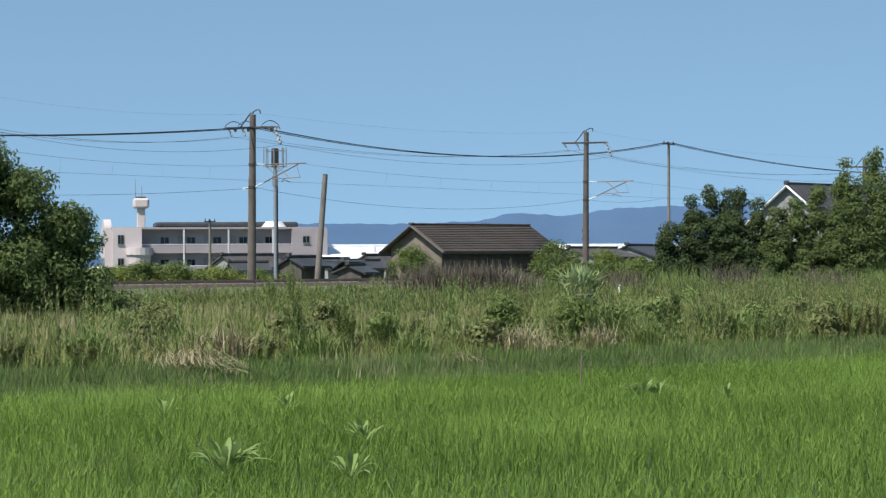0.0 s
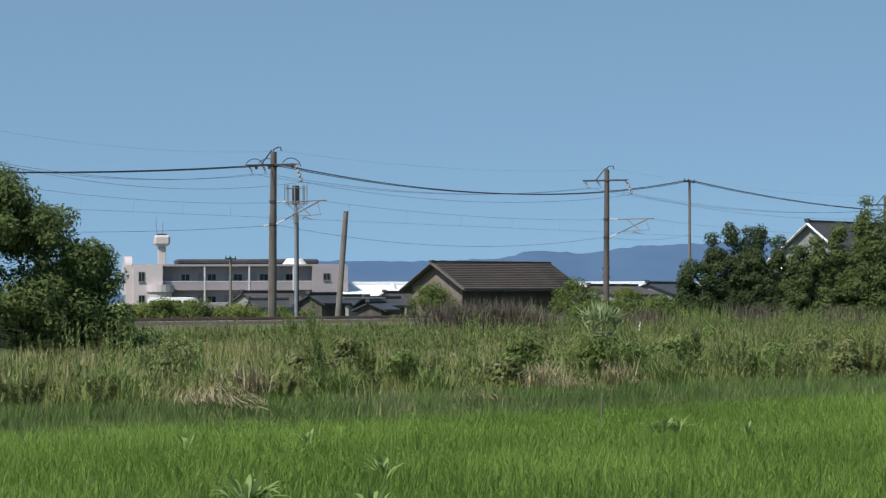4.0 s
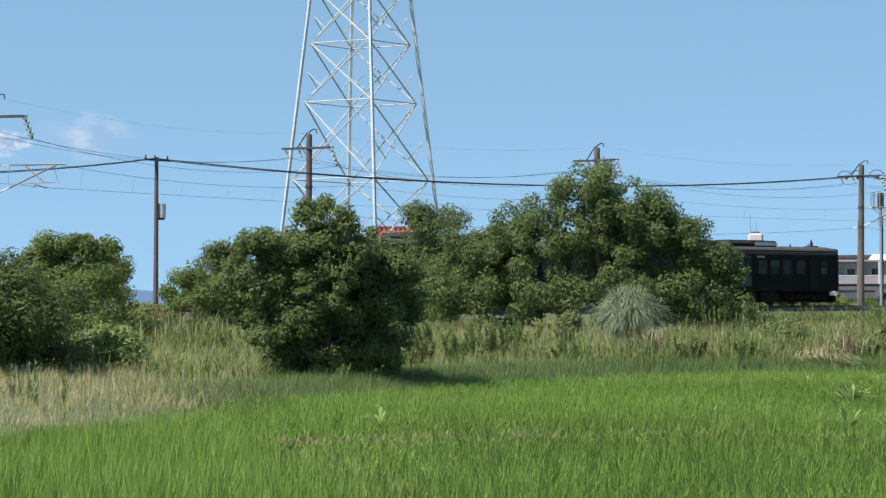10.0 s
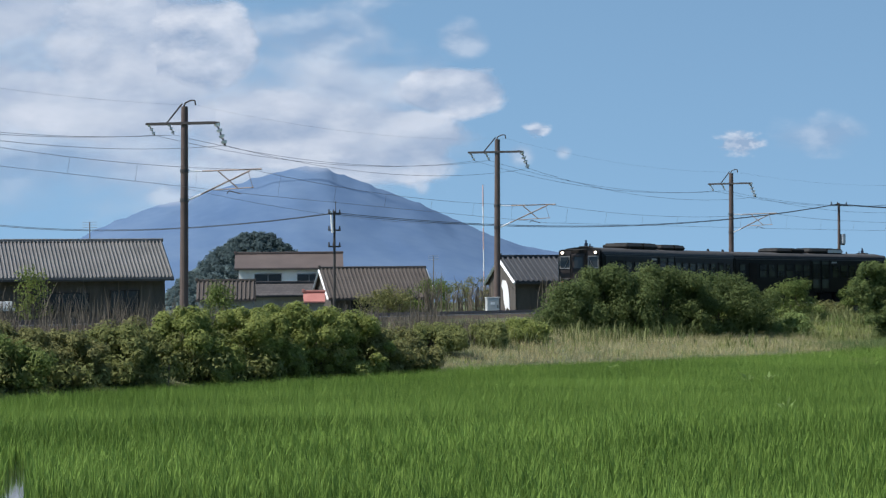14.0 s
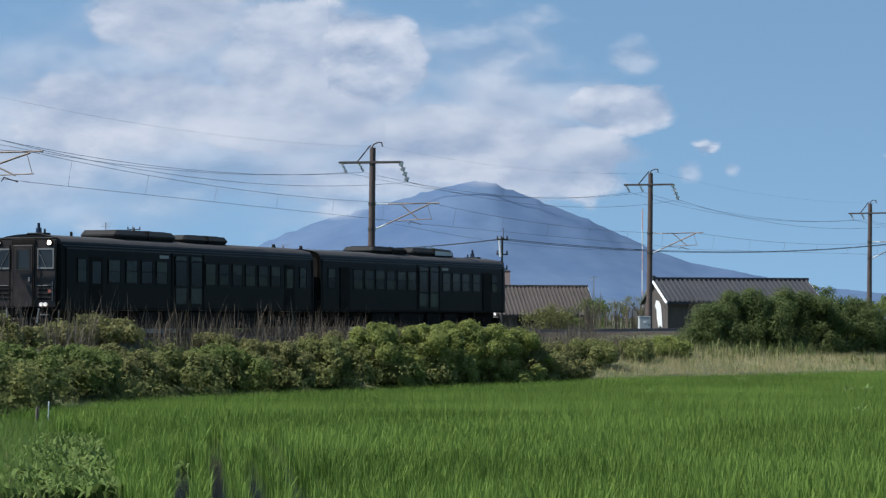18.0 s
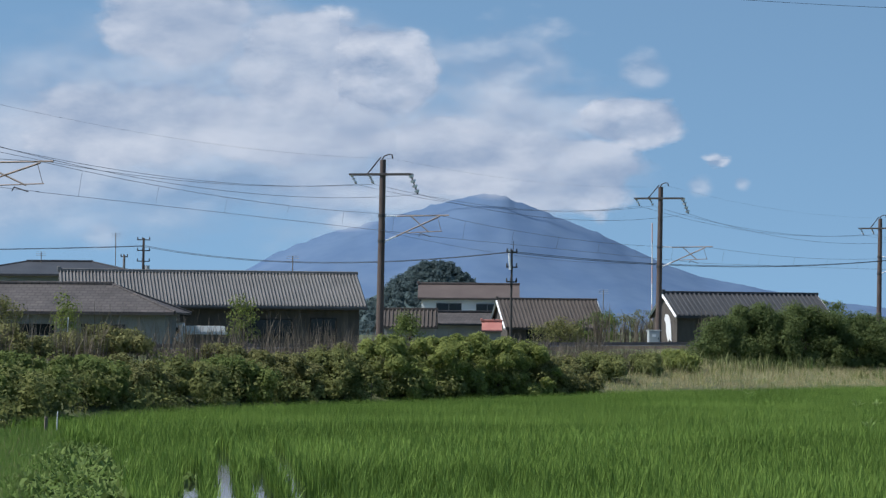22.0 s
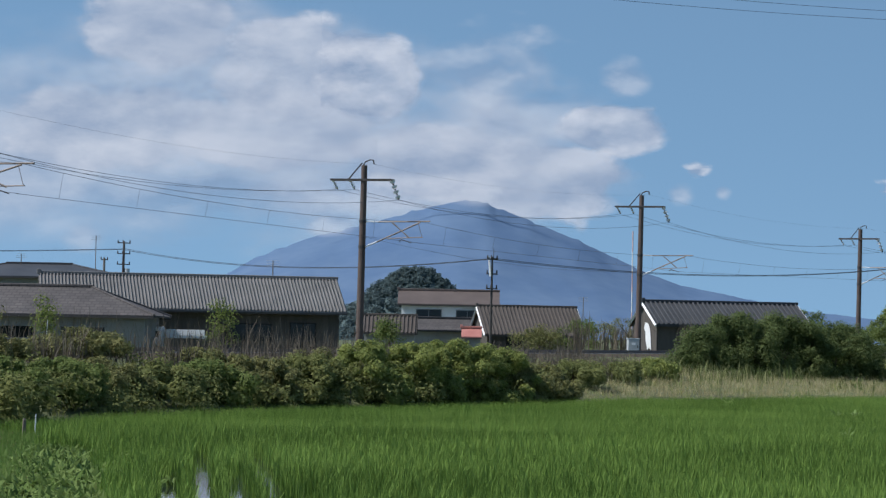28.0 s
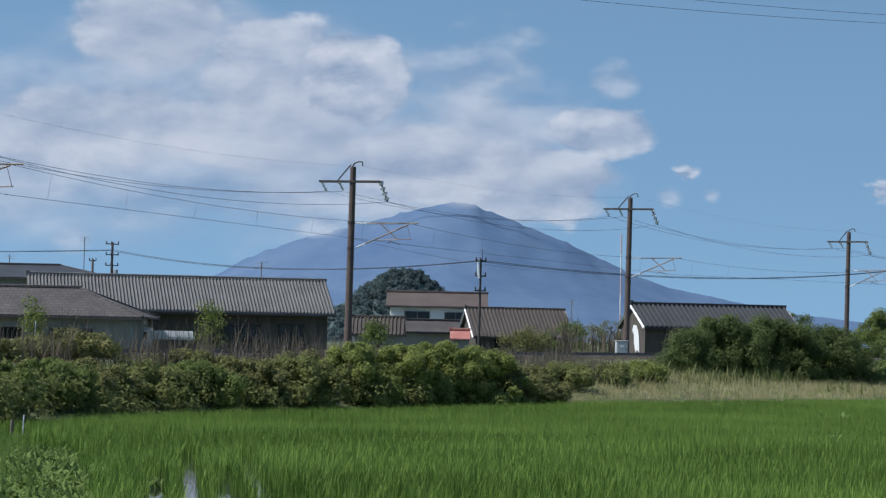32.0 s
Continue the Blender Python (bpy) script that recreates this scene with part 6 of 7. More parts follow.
gable_house(-17.2, 161.2, 11.0, 18.4, 4.6, 2.95, 4.98, "boards", "tile_grey", "long single-storey house with a ribbed grey tile roof", 0.7, 0.4, 0.205, windows=((-6, 0.9, 1.7, 1.0), (3.2, 0.9, 3.0, 1.0), (6.6, 0.3, 1.6, 1.7)))
hip_house(-25.7, 149.6, 0, 16.5, 4.1, 2.45, 4.05, "greywall", "tile_mid", "low house with a weathered grey hipped roof", 0.6, ((-4, 0.8, 2.6, 0.75), (0.2, 0.8, 2.6, 0.75), (4.2, 0.8, 2.6, 0.75)))
hip_house(-34.7, 211.2, 0, 15.2, 5.0, 5.75, 6.85, "greywall", "tile_dark", "two-storey house with a dark hipped roof behind the others", 0.6, ((-2, 3.0, 1.8, 1.0), (3, 3.0, 1.8, 1.0)))
M_house = gable_house(-1.95, 268.0, 0, 10.35, 3.2, 4.83, 6.24, "white", "tile_rust", "white two-storey house with a red-brown metal roof", 0.6, 0.4, 0.0, windows=((-2.0, 3.15, 2.6, 0.9), (1.9, 3.15, 2.3, 0.86)))
gable_house(2.96, 263.5, 14, 3.9, 2.2, 2.6, 3.9, "white", "tile_mid", "white lean-to wing with a low grey roof", 0.4, 0.3, 0.0)
gable_house(5.7, 252.6, 10, 9.8, 4.6, 1.85, 4.55, "boards", "tile_brown", "low house with a ribbed brown tile roof", 0.5, 0.3, 0.36, windows=((2.5, 0.6, 1.6, 0.8), (-2.0, 0.6, 1.6, 0.8)), barge="white")
gable_house(-7.1, 240.0, 0, 5.0, 2.0, 1.85, 3.4, "greywall", "tile_brown", "small shed with a brown tile roof", 0.3, 0.2, 0.34, name="shed")
gable_house(-2.9, 255.0, 15, 7.8, 2.6, 2.2, 3.3, "greywall", "tile_mid", "low grey-roofed outbuilding between houses", 0.4, 0.3, 0.0, name="shed")
# dark boards put the gable's shade into colour; the plaster patch stays bright
kura = gable_house(18.5, 191.8, 15.0, 12.0, 3.1, 2.75, 4.36, "boards", "tile_dark", "white-plastered storehouse with a dark ribbed tile roof", 0.4, 0.25, 0.36, gable_mat="boards", barge="white")
bm = bmesh.new()
lo = [bm.verts.new((-5.87, y, z)) for y, z in ((-1.7, 0.6), (-1.2, 0.8), (-0.9, 0.6), (-0.5, 1.3), (-0.45, 1.9), (-0.1, 2.2), (-0.35, 2.6), (-0.9, 2.55), (-1.35, 2.2), (-1.6, 1.5))]
f = bmesh.ops.extrude_face_region(bm, geom=[bm.faces.new(lo)])
bmesh.ops.translate(bm, verts=[v for v in f["geom"] if isinstance(v, bmesh.types.BMVert)], vec=(-0.04, 0, 0))
part("bright_plaster_patch", bm, M["white"], kura, "white plaster patch left bright on the shade-darkened gable")
low_house = gable_house(118.2, 252.2, 8.0, 10.4, 3.3, 2.62, 4.38, "boards", "tile_brown", "low weathered house under a broad brown tile roof", 0.7, 0.5, 0.0, gable_mat="wood", barge="tile_brown", cap=0.07)
gable_house(162.6, 268.0, 18.0, 12.0, 4.3, 4.6, 7.95, "greywall", "tile_dark", "two-storey house with white barge boards under a dark roof", 0.6, 0.4, 0.42, barge="white")
for i, (x, y, l, h, z0, z1) in enumerate(((143, 331, 7, 2.4, 1.6, 2.8), (147, 322, 6, 2.2, 1.5, 2.4), (152, 321, 7, 2.6, 1.5, 2.7), (146, 285, 7, 2.6, 2.0, 2.9), (163.5, 302, 8, 3, 2.4, 3.2), (174, 308, 9, 3, 2.4, 3.5), (152, 292, 6, 2.4, 1.6, 2.6))):
    gable_house(x, y, 15 + 9 * i % 30, l, h, z0, z1, "greywall", "tile_dark" if i % 2 else "tile_mid", "distant low house with a dark tile roof", 0.4, 0.3, 0.0)
strip = bmesh.new()
box(strip, -5.15, 5.15, -0.03, 0.03, 0.0, 0.05, bevel=0.01)
course = bpy.data.meshes.new("roof_course")
strip.to_mesh(course)
strip.free()
course.materials.append(M["tile_brown"])
g0 = low_house.matrix_basis.translation.z
for k in range(1, 15):
    for side in (-1, 1):
        f = k / 15
        share("roof_course", course, Matrix.Translation((0, side * 3.3 * (1 - f), 2.62 - g0 + 1.76 * f + 0.002)) @ Matrix.Rotation(-side * math.atan2(1.76, 3.3), 4, "X"), low_house)
# dark-tiled sheds crowded before the apartment block
for x, y, l, h, z0, z1, rz in ((123.5, 285.0, 3.4, 1.5, 1.7, 2.4, 20), (120.0, 287.5, 3.2, 1.4, 1.4, 2.0, -12), (126.0, 281.0, 3.0, 1.4, 1.2, 1.75, 35), (131.5, 289.5, 3.6, 1.5, 1.5, 2.1, 5)):
    gable_house(x, y, rz, l, h, z0, z1, "boards", "tile_dark", "small dark-tiled shed among low roofs", 0.4, 0.3, 0.0, name="shed")
# red roofs
gable_house(63.6, 243.5, -8, 3.4, 2.6, 4.4, 6.0, "render", "red", "house with a bright red roof behind the tower", 0.4, 0.3, 0.3)
gable_house(0.4, 246.0, 0, 1.9, 1.1, 1.6, 2.4, "greywall", "salmon", "small stall with a faded salmon-red awning roof", 0.2, 0.1, 0.0, name="shed")


# carport before the dark-roofed house
def carport(x, y):
    e = empty("carport", pose(x, y, gz(x, y), 0, 0, 12), "open carport with a flat roof on thin posts", "carport")
    part("roof", boxed(-2.4, 2.4, -1.6, 1.6, 1.75, 1.9, bevel=0.02), M["greywall"], e)
    for sx in (-2.2, 2.2):
        for sy in (-1.4, 1.4):
            part("post", rodded((sx, sy, -0.2), (sx, sy, 1.76), 0.05), M["steel"], e)


carport(128.6, 289.6)


# white warehouse
def warehouse():
    e = empty("warehouse", pose(232.0, 389.0, 0.2, 0, 0, -11.8), "long low warehouse with a gleaming white roof", "warehouse")
    L = 46
    part("wall", boxed(-L, L, -8, 8, -0.3, 2.4), M["greywall"], e)
    for s in (-1, 1):
        slope("roof", [(-L - 0.4, s * 8.6, 2.3), (L + 0.4, s * 8.6, 2.3), (L + 0.4, 0, 4.0), (-L - 0.4, 0, 4.0)], 0.15, M["white"], e)
    part("ridge_vent", boxed(-L, L, -0.4, 0.4, 3.95, 4.3, bevel=0.05), M["white"], e)
    for k in range(5):
        part("roof_fan", rodded((-L + 8 + k * 17, -3, 3.2), (-L + 8 + k * 17, -3, 4.0), 0.5, 0.4, 10), M["white"], e)


warehouse()


# ---------------------------------------------------------------- apartment block
def apartment():
    c0, c1 = Vector((162.0, 403.1)), Vector((186.8, 393.2))
    d = c1 - c0
    rz = math.degrees(math.atan2(d.y, d.x))
    e = empty("apartment_building", pose(c0.x, c0.y, 0.25, 0, 0, rz), "pale pink three-storey apartment building with open galleries", "building")
    L, D, H = d.length, 10.0, 6.2
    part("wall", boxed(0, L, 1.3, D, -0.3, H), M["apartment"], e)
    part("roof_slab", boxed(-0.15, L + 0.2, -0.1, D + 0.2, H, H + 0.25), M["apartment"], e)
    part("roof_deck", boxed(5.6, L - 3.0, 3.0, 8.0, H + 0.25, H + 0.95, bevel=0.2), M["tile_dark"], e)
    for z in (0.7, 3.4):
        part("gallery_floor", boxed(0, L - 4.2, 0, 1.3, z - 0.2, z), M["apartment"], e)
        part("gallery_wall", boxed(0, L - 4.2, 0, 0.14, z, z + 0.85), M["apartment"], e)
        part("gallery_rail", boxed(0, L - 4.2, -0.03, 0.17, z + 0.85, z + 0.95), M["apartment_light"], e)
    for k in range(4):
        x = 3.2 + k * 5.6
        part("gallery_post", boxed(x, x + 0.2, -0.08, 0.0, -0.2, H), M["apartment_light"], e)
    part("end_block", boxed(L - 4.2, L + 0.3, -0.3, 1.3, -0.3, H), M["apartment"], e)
    for z in (1.6, 4.4):
        for k in range(6):
            x = 1.6 + k * 3.3
            part("door", boxed(x, x + 0.8, 1.22, 1.3, z - 0.95, z + 1.0), M["greywall"], e)
            window(e, x + 1.7, 1.3, z, 1.1, 0.85, -1)
        window(e, L - 2.4, -0.3, z, 0.9, 0.9, -1)
    # gable block with a rounded parapet
    bm = bmesh.new()
    prof = [(0.0, -0.3), (10.0, -0.3), (10.0, H + 0.2)] + [(5.0 + 3.2 * math.cos(a), H + 0.2 + 1.15 * math.sin(a)) for a in np.linspace(0, math.pi, 12)] + [(0.0, H + 0.2)]
    lo = [bm.verts.new((-0.9, y, z)) for y, z in prof]
    hi = [bm.verts.new((0.0, y, z)) for y, z in prof]
    bm.faces.new(lo), bm.faces.new(hi[::-1])
    for i in range(len(prof)):
        j = (i + 1) % len(prof)
        bm.faces.new((lo[i], lo[j], hi[j], hi[i]))
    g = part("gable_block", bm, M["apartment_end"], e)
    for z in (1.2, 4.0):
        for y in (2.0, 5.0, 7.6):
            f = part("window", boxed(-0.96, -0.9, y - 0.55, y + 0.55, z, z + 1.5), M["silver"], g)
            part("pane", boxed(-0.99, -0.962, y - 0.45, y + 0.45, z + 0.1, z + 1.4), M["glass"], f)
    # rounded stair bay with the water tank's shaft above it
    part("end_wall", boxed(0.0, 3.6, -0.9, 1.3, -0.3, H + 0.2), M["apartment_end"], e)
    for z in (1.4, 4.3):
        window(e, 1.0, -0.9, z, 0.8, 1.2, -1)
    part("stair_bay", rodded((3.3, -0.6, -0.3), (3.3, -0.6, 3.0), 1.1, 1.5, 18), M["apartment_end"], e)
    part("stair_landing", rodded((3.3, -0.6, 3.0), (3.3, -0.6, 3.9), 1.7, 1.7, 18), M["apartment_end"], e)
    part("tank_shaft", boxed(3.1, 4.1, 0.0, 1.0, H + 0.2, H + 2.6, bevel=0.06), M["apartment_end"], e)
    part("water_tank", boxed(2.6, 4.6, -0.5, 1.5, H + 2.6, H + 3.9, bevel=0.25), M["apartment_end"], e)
    part("tank_lid", boxed(3.0, 4.2, -0.1, 1.1, H + 3.9, H + 4.1, bevel=0.05), M["tile_dark"], e)
    for x, h in ((2.9, 2.4), (3.7, 1.6)):
        part("aerial", rodded((x, 0.5, H + 3.9), (x, 0.5, H + 3.9 + h), 0.04, seg=5), M["steel"], e)
    part("roof_dome", rodded((L - 6.2, 2.2, H + 0.25), (L - 6.2, 2.2, H + 1.0), 1.6, 1.0, 14), M["render"], e)
    return e


apartment()

# signal cabinet at the mast, radio mast, aerials, parked vehicles
e = empty("signal_cabinet", pose(10.4, 164.2, max(gz(10.4, 164.2), 0.42), 0, 0, 8), "light grey metal signal cabinet at the foot of a mast", "cabinet")
part("body", boxed(-0.36, 0.36, -0.25, 0.25, 0.12, 1.15, bevel=0.02), M["box"], e)
part("roof", boxed(-0.40, 0.40, -0.29, 0.29, 1.15, 1.21, bevel=0.015), M["box"], e)
d = part("door", boxed(-0.32, 0.32, -0.275, -0.251, 0.18, 1.09, bevel=0.005), M["box"], e)
part("handle", boxed(0.22, 0.26, -0.30, -0.276, 0.6, 0.75), M["arm"], d)
part("plate", boxed(-0.14, 0.10, -0.285, -0.276, 0.78, 0.92), M["white"], d)
part("plinth", boxed(-0.3, 0.3, -0.2, 0.2, -0.3, 0.12), M["concrete"], e)
e = empty("radio_mast", pose(16.6, 265.0, 0.2), "thin red and white banded radio mast", "mast")
for k in range(6):
    part("band", rodded((0, 0, k * 2.06), (0, 0, (k + 1) * 2.06), 0.06, seg=8), M["maroon" if k % 2 else "white"], e)
for x, y, z0, z1 in ((9.7, 220.0, 0.2, 5.05), (-12.2, 163.0, 4.9, 6.1), (-30.2, 211.4, 5.9, 9.2), (-36.0, 210, 6.7, 7.6)):
    e = empty("aerial", pose(x, y, z0), "thin roof aerial on a pole", "aerial")
    part("pole", rodded((0, 0, 0), (0, 0, z1 - z0), 0.035, seg=6), M["wood"], e)
    for k in range(3):
        part("element", rodded((-0.4, 0, z1 - z0 - 0.15 * k), (0.4, 0, z1 - z0 - 0.15 * k), 0.012, seg=5), M["steel"], e)


def vehicle(name, x, y, z, rz, label, L=4.6, H=1.95, van=True):
    """A small van or car in parts; its nose at +x."""
    e = empty(name, pose(x, y, z, 0, 0, rz), label, "van" if van else "car")
    W = 1.66
    prof = [(-L / 2, 0.35), (L / 2, 0.35), (L / 2 + 0.02, 0.85), (L / 2 - 0.35, 1.05), (L / 2 - 1.0, H - 0.12), (L / 2 - 1.25, H), (-L / 2 + 0.12, H), (-L / 2, H - 0.2)] if van else \
           [(-L / 2, 0.3), (L / 2, 0.3), (L / 2, 0.75), (L / 2 - 1.1, 0.95), (L / 2 - 1.7, H), (-L / 2 + 0.9, H), (-L / 2 + 0.2, 0.95), (-L / 2, 0.9)]
    bm = bmesh.new()
    a = [bm.verts.new((px, -W / 2, pz)) for px, pz in prof]
    b = [bm.verts.new((px, W / 2, pz)) for px, pz in prof]
    bm.faces.new(a), bm.faces.new(b[::-1])
    for i in range(len(prof)):
        j = (i + 1) % len(prof)
        bm.faces.new((a[i], b[i], b[j], a[j]))
    bmesh.ops.bevel(bm, geom=list(bm.edges), offset=0.06, segments=2, affect="EDGES")
    part("body", bm, M["white"], e)
    zs = (1.05, H - 0.25) if van else (0.95, H - 0.1)
    xs = ((-L / 2 + 0.25, -L / 2 + 1.35), (-L / 2 + 1.5, -L / 2 + 2.6), (-L / 2 + 2.75, L / 2 - 1.05)) if van else ((-0.9, -0.1), (0.0, 0.8))
    for s in (-1, 1):
        for x0, x1 in xs:
            part("side_window", boxed(x0, x1, s * W / 2 - 0.015, s * W / 2 + 0.012, *zs, bevel=0.01), M["glass"], e)
        for q in (-1, 1):
            wx = q * (L / 2 - 0.85)
            wheel = part("wheel", rodded((wx, s * (W / 2 - 0.2), 0.31), (wx, s * (W / 2 + 0.01), 0.31), 0.31, 0.31, 16), M["rubber"], e)
            part("hub", rodded((wx, s * (W / 2 + 0.01), 0.31), (wx, s * (W / 2 + 0.03), 0.31), 0.17, 0.15, 12), M["silver"], wheel)
        part("headlight", boxed(L / 2 - 0.04, L / 2 + 0.04, s * 0.55 - 0.15, s * 0.55 + 0.15, 0.72, 0.92, bevel=0.02), M["porcelain"], e)
        part("tail_light", boxed(-L / 2 - 0.03, -L / 2 + 0.03, s * 0.7 - 0.07, s * 0.7 + 0.07, 0.8, 1.3, bevel=0.02), M["red"], e)
    part("bumper", boxed(L / 2 - 0.02, L / 2 + 0.09, -W / 2 + 0.05, W / 2 - 0.05, 0.36, 0.58, bevel=0.03), M["box"], e)
    return e


VAN_GROUND = 0.25
van = vehicle("van", 86.3, 301.5, VAN_GROUND, 0, "white delivery van on the lane behind the railway")
vehicle("car", 93.0, 254.5, 0.25, 20, "white parked car behind the green bushes", 4.0, 1.45, False)
e = empty("pickup_truck", pose(-16.6, 152.0, 0.25, 0, 0, 0), "small white flatbed truck parked beside the house", "truck")
part("bed", boxed(-1.0, 1.4, -0.7, 0.7, 0.95, 1.10, bevel=0.02), M["white"], e)
part("tailboard", boxed(-1.0, 1.4, -0.74, -0.70, 1.10, 1.45, bevel=0.01), M["white"], e)
part("cab", boxed(-2.1, -1.02, -0.72, 0.72, 0.4, 1.62, bevel=0.12), M["white"], e)
part("side_window", boxed(-1.85, -1.25, -0.735, -0.715, 1.0, 1.35), M["glass"], e)
part("rack", boxed(-1.1, -1.0, -0.7, 0.7, 1.3, 1.4), M["white"], e)
for wx in (-1.5, 0.8):
    for s in (-1, 1):
        part("wheel", rodded((wx, s * 0.55, 0.28), (wx, s * 0.74, 0.28), 0.28, 0.28, 14), M["rubber"], e)
# garden trees between the houses
for i, (x, y, rx, h, n, key) in enumerate(((-14.3, 152.8, 0.9, 3.4, 500, "leaf_light"), (-22.9, 141.5, 0.7, 3.3, 600, "leaf_light"), (-26.4, 140.0, 1.5, 3.3, 1400, "leaf_olive"), (-5.2, 170.0, 1.1, 2.6, 900, "leaf"), (5.0, 186.0, 2.0, 2.2, 1400, "leaf_olive"), (9.0, 205.0, 2.4, 3.0, 1500, "leaf"), (13.5, 228.0, 3.0, 3.4, 1500, "leaf_olive"), (26.0, 201.0, 2.0, 4.0, 2200, "leaf"), (29.5, 206.0, 1.6, 3.0, 1600, "leaf"), (43.0, 214.0, 2.4, 3.0, 2000, "leaf"), (14.5, 203.0, 2.4, 2.4, 1700, "leaf_olive"), (18.5, 207.0, 2.6, 2.6, 1900, "leaf"), (23.0, 210.5, 2.6, 2.6, 1900, "leaf_light"), (28.0, 214.0, 2.6, 2.8, 2000, "leaf"), (33.0, 218.0, 2.6, 2.8, 2000, "leaf_light"), (38.5, 222.0, 2.8, 2.8, 2000, "leaf"))):
    bush(x, y, rx, rx * 0.8, h, n, M[key], {"leaf": "dark garden shrub by the houses", "leaf_light": "light green garden shrub by the houses", "leaf_olive": "brown-green brush by the houses"}[key], 500 + i, 0.14, "garden shrubs")


# ---------------------------------------------------------------- the train
def loft(bm, sections):
    rings = [[bm.verts.new(v) for v in s] for s in sections]
    for a, b in zip(rings, rings[1:]):
        for i in range(len(a)):
            j = (i + 1) % len(a)
            bm.faces.new((a[i], a[j], b[j], b[i]))
    bm.faces.new(rings[0][::-1])
    bm.faces.new(rings[-1])
    return bm


def profile(x, w, h, bottom=0.88):
    half = [(1.45, bottom), (1.45, 2.0), (1.44, 3.0), (1.40, 3.26), (1.27, 3.40), (0.9, 3.50), (0.45, 3.56), (0, 3.58)]
    pts = half + [(-a, b) for a, b in half[-2::-1]]
    return [(x, a * w, bottom + (b - bottom) * h) for a, b in pts]


def railcar(label):
    """One black diesel railcar, 21.3 m over couplers, its cab at +x; heights over the rail."""
    e = empty("railcar", pose(0, 0, RAIL_Z), label, "railcar", "cars of the train")
    part("body", loft(bmesh.new(), [profile(-10.35, 1, 1), profile(10.1, 1, 1), profile(10.32, 0.985, 0.99), profile(10.42, 0.93, 0.965)]), M["paint_black"], e, "glossy black car body")
    # roof skin over the curve
    bm = bmesh.new()
    cs = [(1.43, 3.16), (1.28, 3.41), (0.9, 3.51), (0.45, 3.57), (0, 3.59), (-0.45, 3.57), (-0.9, 3.51), (-1.28, 3.41), (-1.43, 3.16)]
    for x0, x1 in ((-10.3, 10.2),):
        a = [bm.verts.new((x0, y, z + 0.012)) for y, z in cs]
        b = [bm.verts.new((x1, y, z + 0.012)) for y, z in cs]
        for i in range(len(cs) - 1):
            bm.faces.new((a[i], a[i + 1], b[i + 1], b[i]))
    part("roof", bm, M["train_roof"], e, "dusty dark grey roof", smooth=True)
    for x0, x1, h in ((0.7, 5.3, 0.30), (-3.7, 0.0, 0.26)):
        u = part("air_conditioner", boxed(x0, x1, -0.85, 0.85, 3.50, 3.60 + h, bevel=0.17), M["unit"], e)
        for k in range(int((x1 - x0 - 0.4) / 0.9)):
            part("grille", boxed(x0 + 0.3 + k * 0.9, x0 + 0.95 + k * 0.9, -0.5, 0.5, 3.60 + h, 3.63 + h), M["under"], u)
        part("side_panel", boxed((x0 + x1) / 2, x1 - 0.25, -0.862, -0.851, 3.60, 3.50 + h), M["box" if h > 0.28 else "under"], u)
        part("cover_seam", boxed((x0 + x1) / 2 - 0.03, (x0 + x1) / 2 + 0.03, -0.86, 0.86, 3.56, 3.615 + h), M["under"], u)
    part("horn", rodded((8.0, 0.45, 3.58), (8.0, 0.45, 3.74), 0.05), M["unit"], e)
    part("beacon_base", boxed(9.25, 9.75, -0.35, 0.35, 3.58, 3.66, bevel=0.02), M["unit"], e)
    part("beacon", rod(rodded((9.5, 0, 3.66), (9.5, 0, 3.84), 0.11, 0.10, 12), (9.5, 0, 3.84), (9.5, 0, 4.02), 0.06, 0.05, 10), M["beacon"], e, "dark blue roof beacon")
    part("whistle", rodded((9.55, 0.28, 3.66), (9.55, 0.28, 3.80), 0.04), M["unit"], e)
    part("roof_knob", rodded((-9.4, 0, 3.6), (-9.4, 0, 3.74), 0.09, 0.07, 10), M["unit"], e)
    # side windows, panorama panes and doors
    for s in (-1, 1):
        y = s * 1.452
        for k, x in enumerate((-9.3, -6.7, -5.55, -4.4, -3.25, -2.1, -0.95, 3.0, 4.15, 5.3, 6.6, 8.9)):
            w = 0.82 if abs(x) < 8.5 else 0.6
            f = bmesh.new()
            for x0, x1, z0, z1 in ((x - w / 2 - 0.05, x + w / 2 + 0.05, 1.86, 1.91), (x - w / 2 - 0.05, x + w / 2 + 0.05, 2.72, 2.77), (x - w / 2 - 0.05, x - w / 2, 1.91, 2.72), (x + w / 2, x + w / 2 + 0.05, 1.91, 2.72)):
                box(f, x0, x1, y - 0.015, y + 0.02, z0, z1)
            fr = part("window", f, M["paint_black"], e)
            part("pane", boxed(x - w / 2, x + w / 2, y - 0.012, y + 0.008, 2.34, 2.72), M["glass_lit"], fr)
            part("pane", boxed(x - w / 2, x + w / 2, y - 0.012, y + 0.008, 1.91, 2.31), M["glass_lit"], fr)
        for x in (0.28, 1.52):
            fr = part("panorama_window", boxed(x - 0.5, x + 0.5, y - 0.02, y + 0.012, 1.05, 3.0), M["paint_black"], e, "tall window reaching from floor to roof")
            for z0, z1 in ((1.15, 1.75), (1.83, 2.75), (2.82, 2.97)):
                part("pane", boxed(x - 0.42, x + 0.42, min(y, y + s * 0.032), max(y, y + s * 0.032), z0, z1), M["glass_lit" if z0 == 1.83 else "glass_pale"], fr)
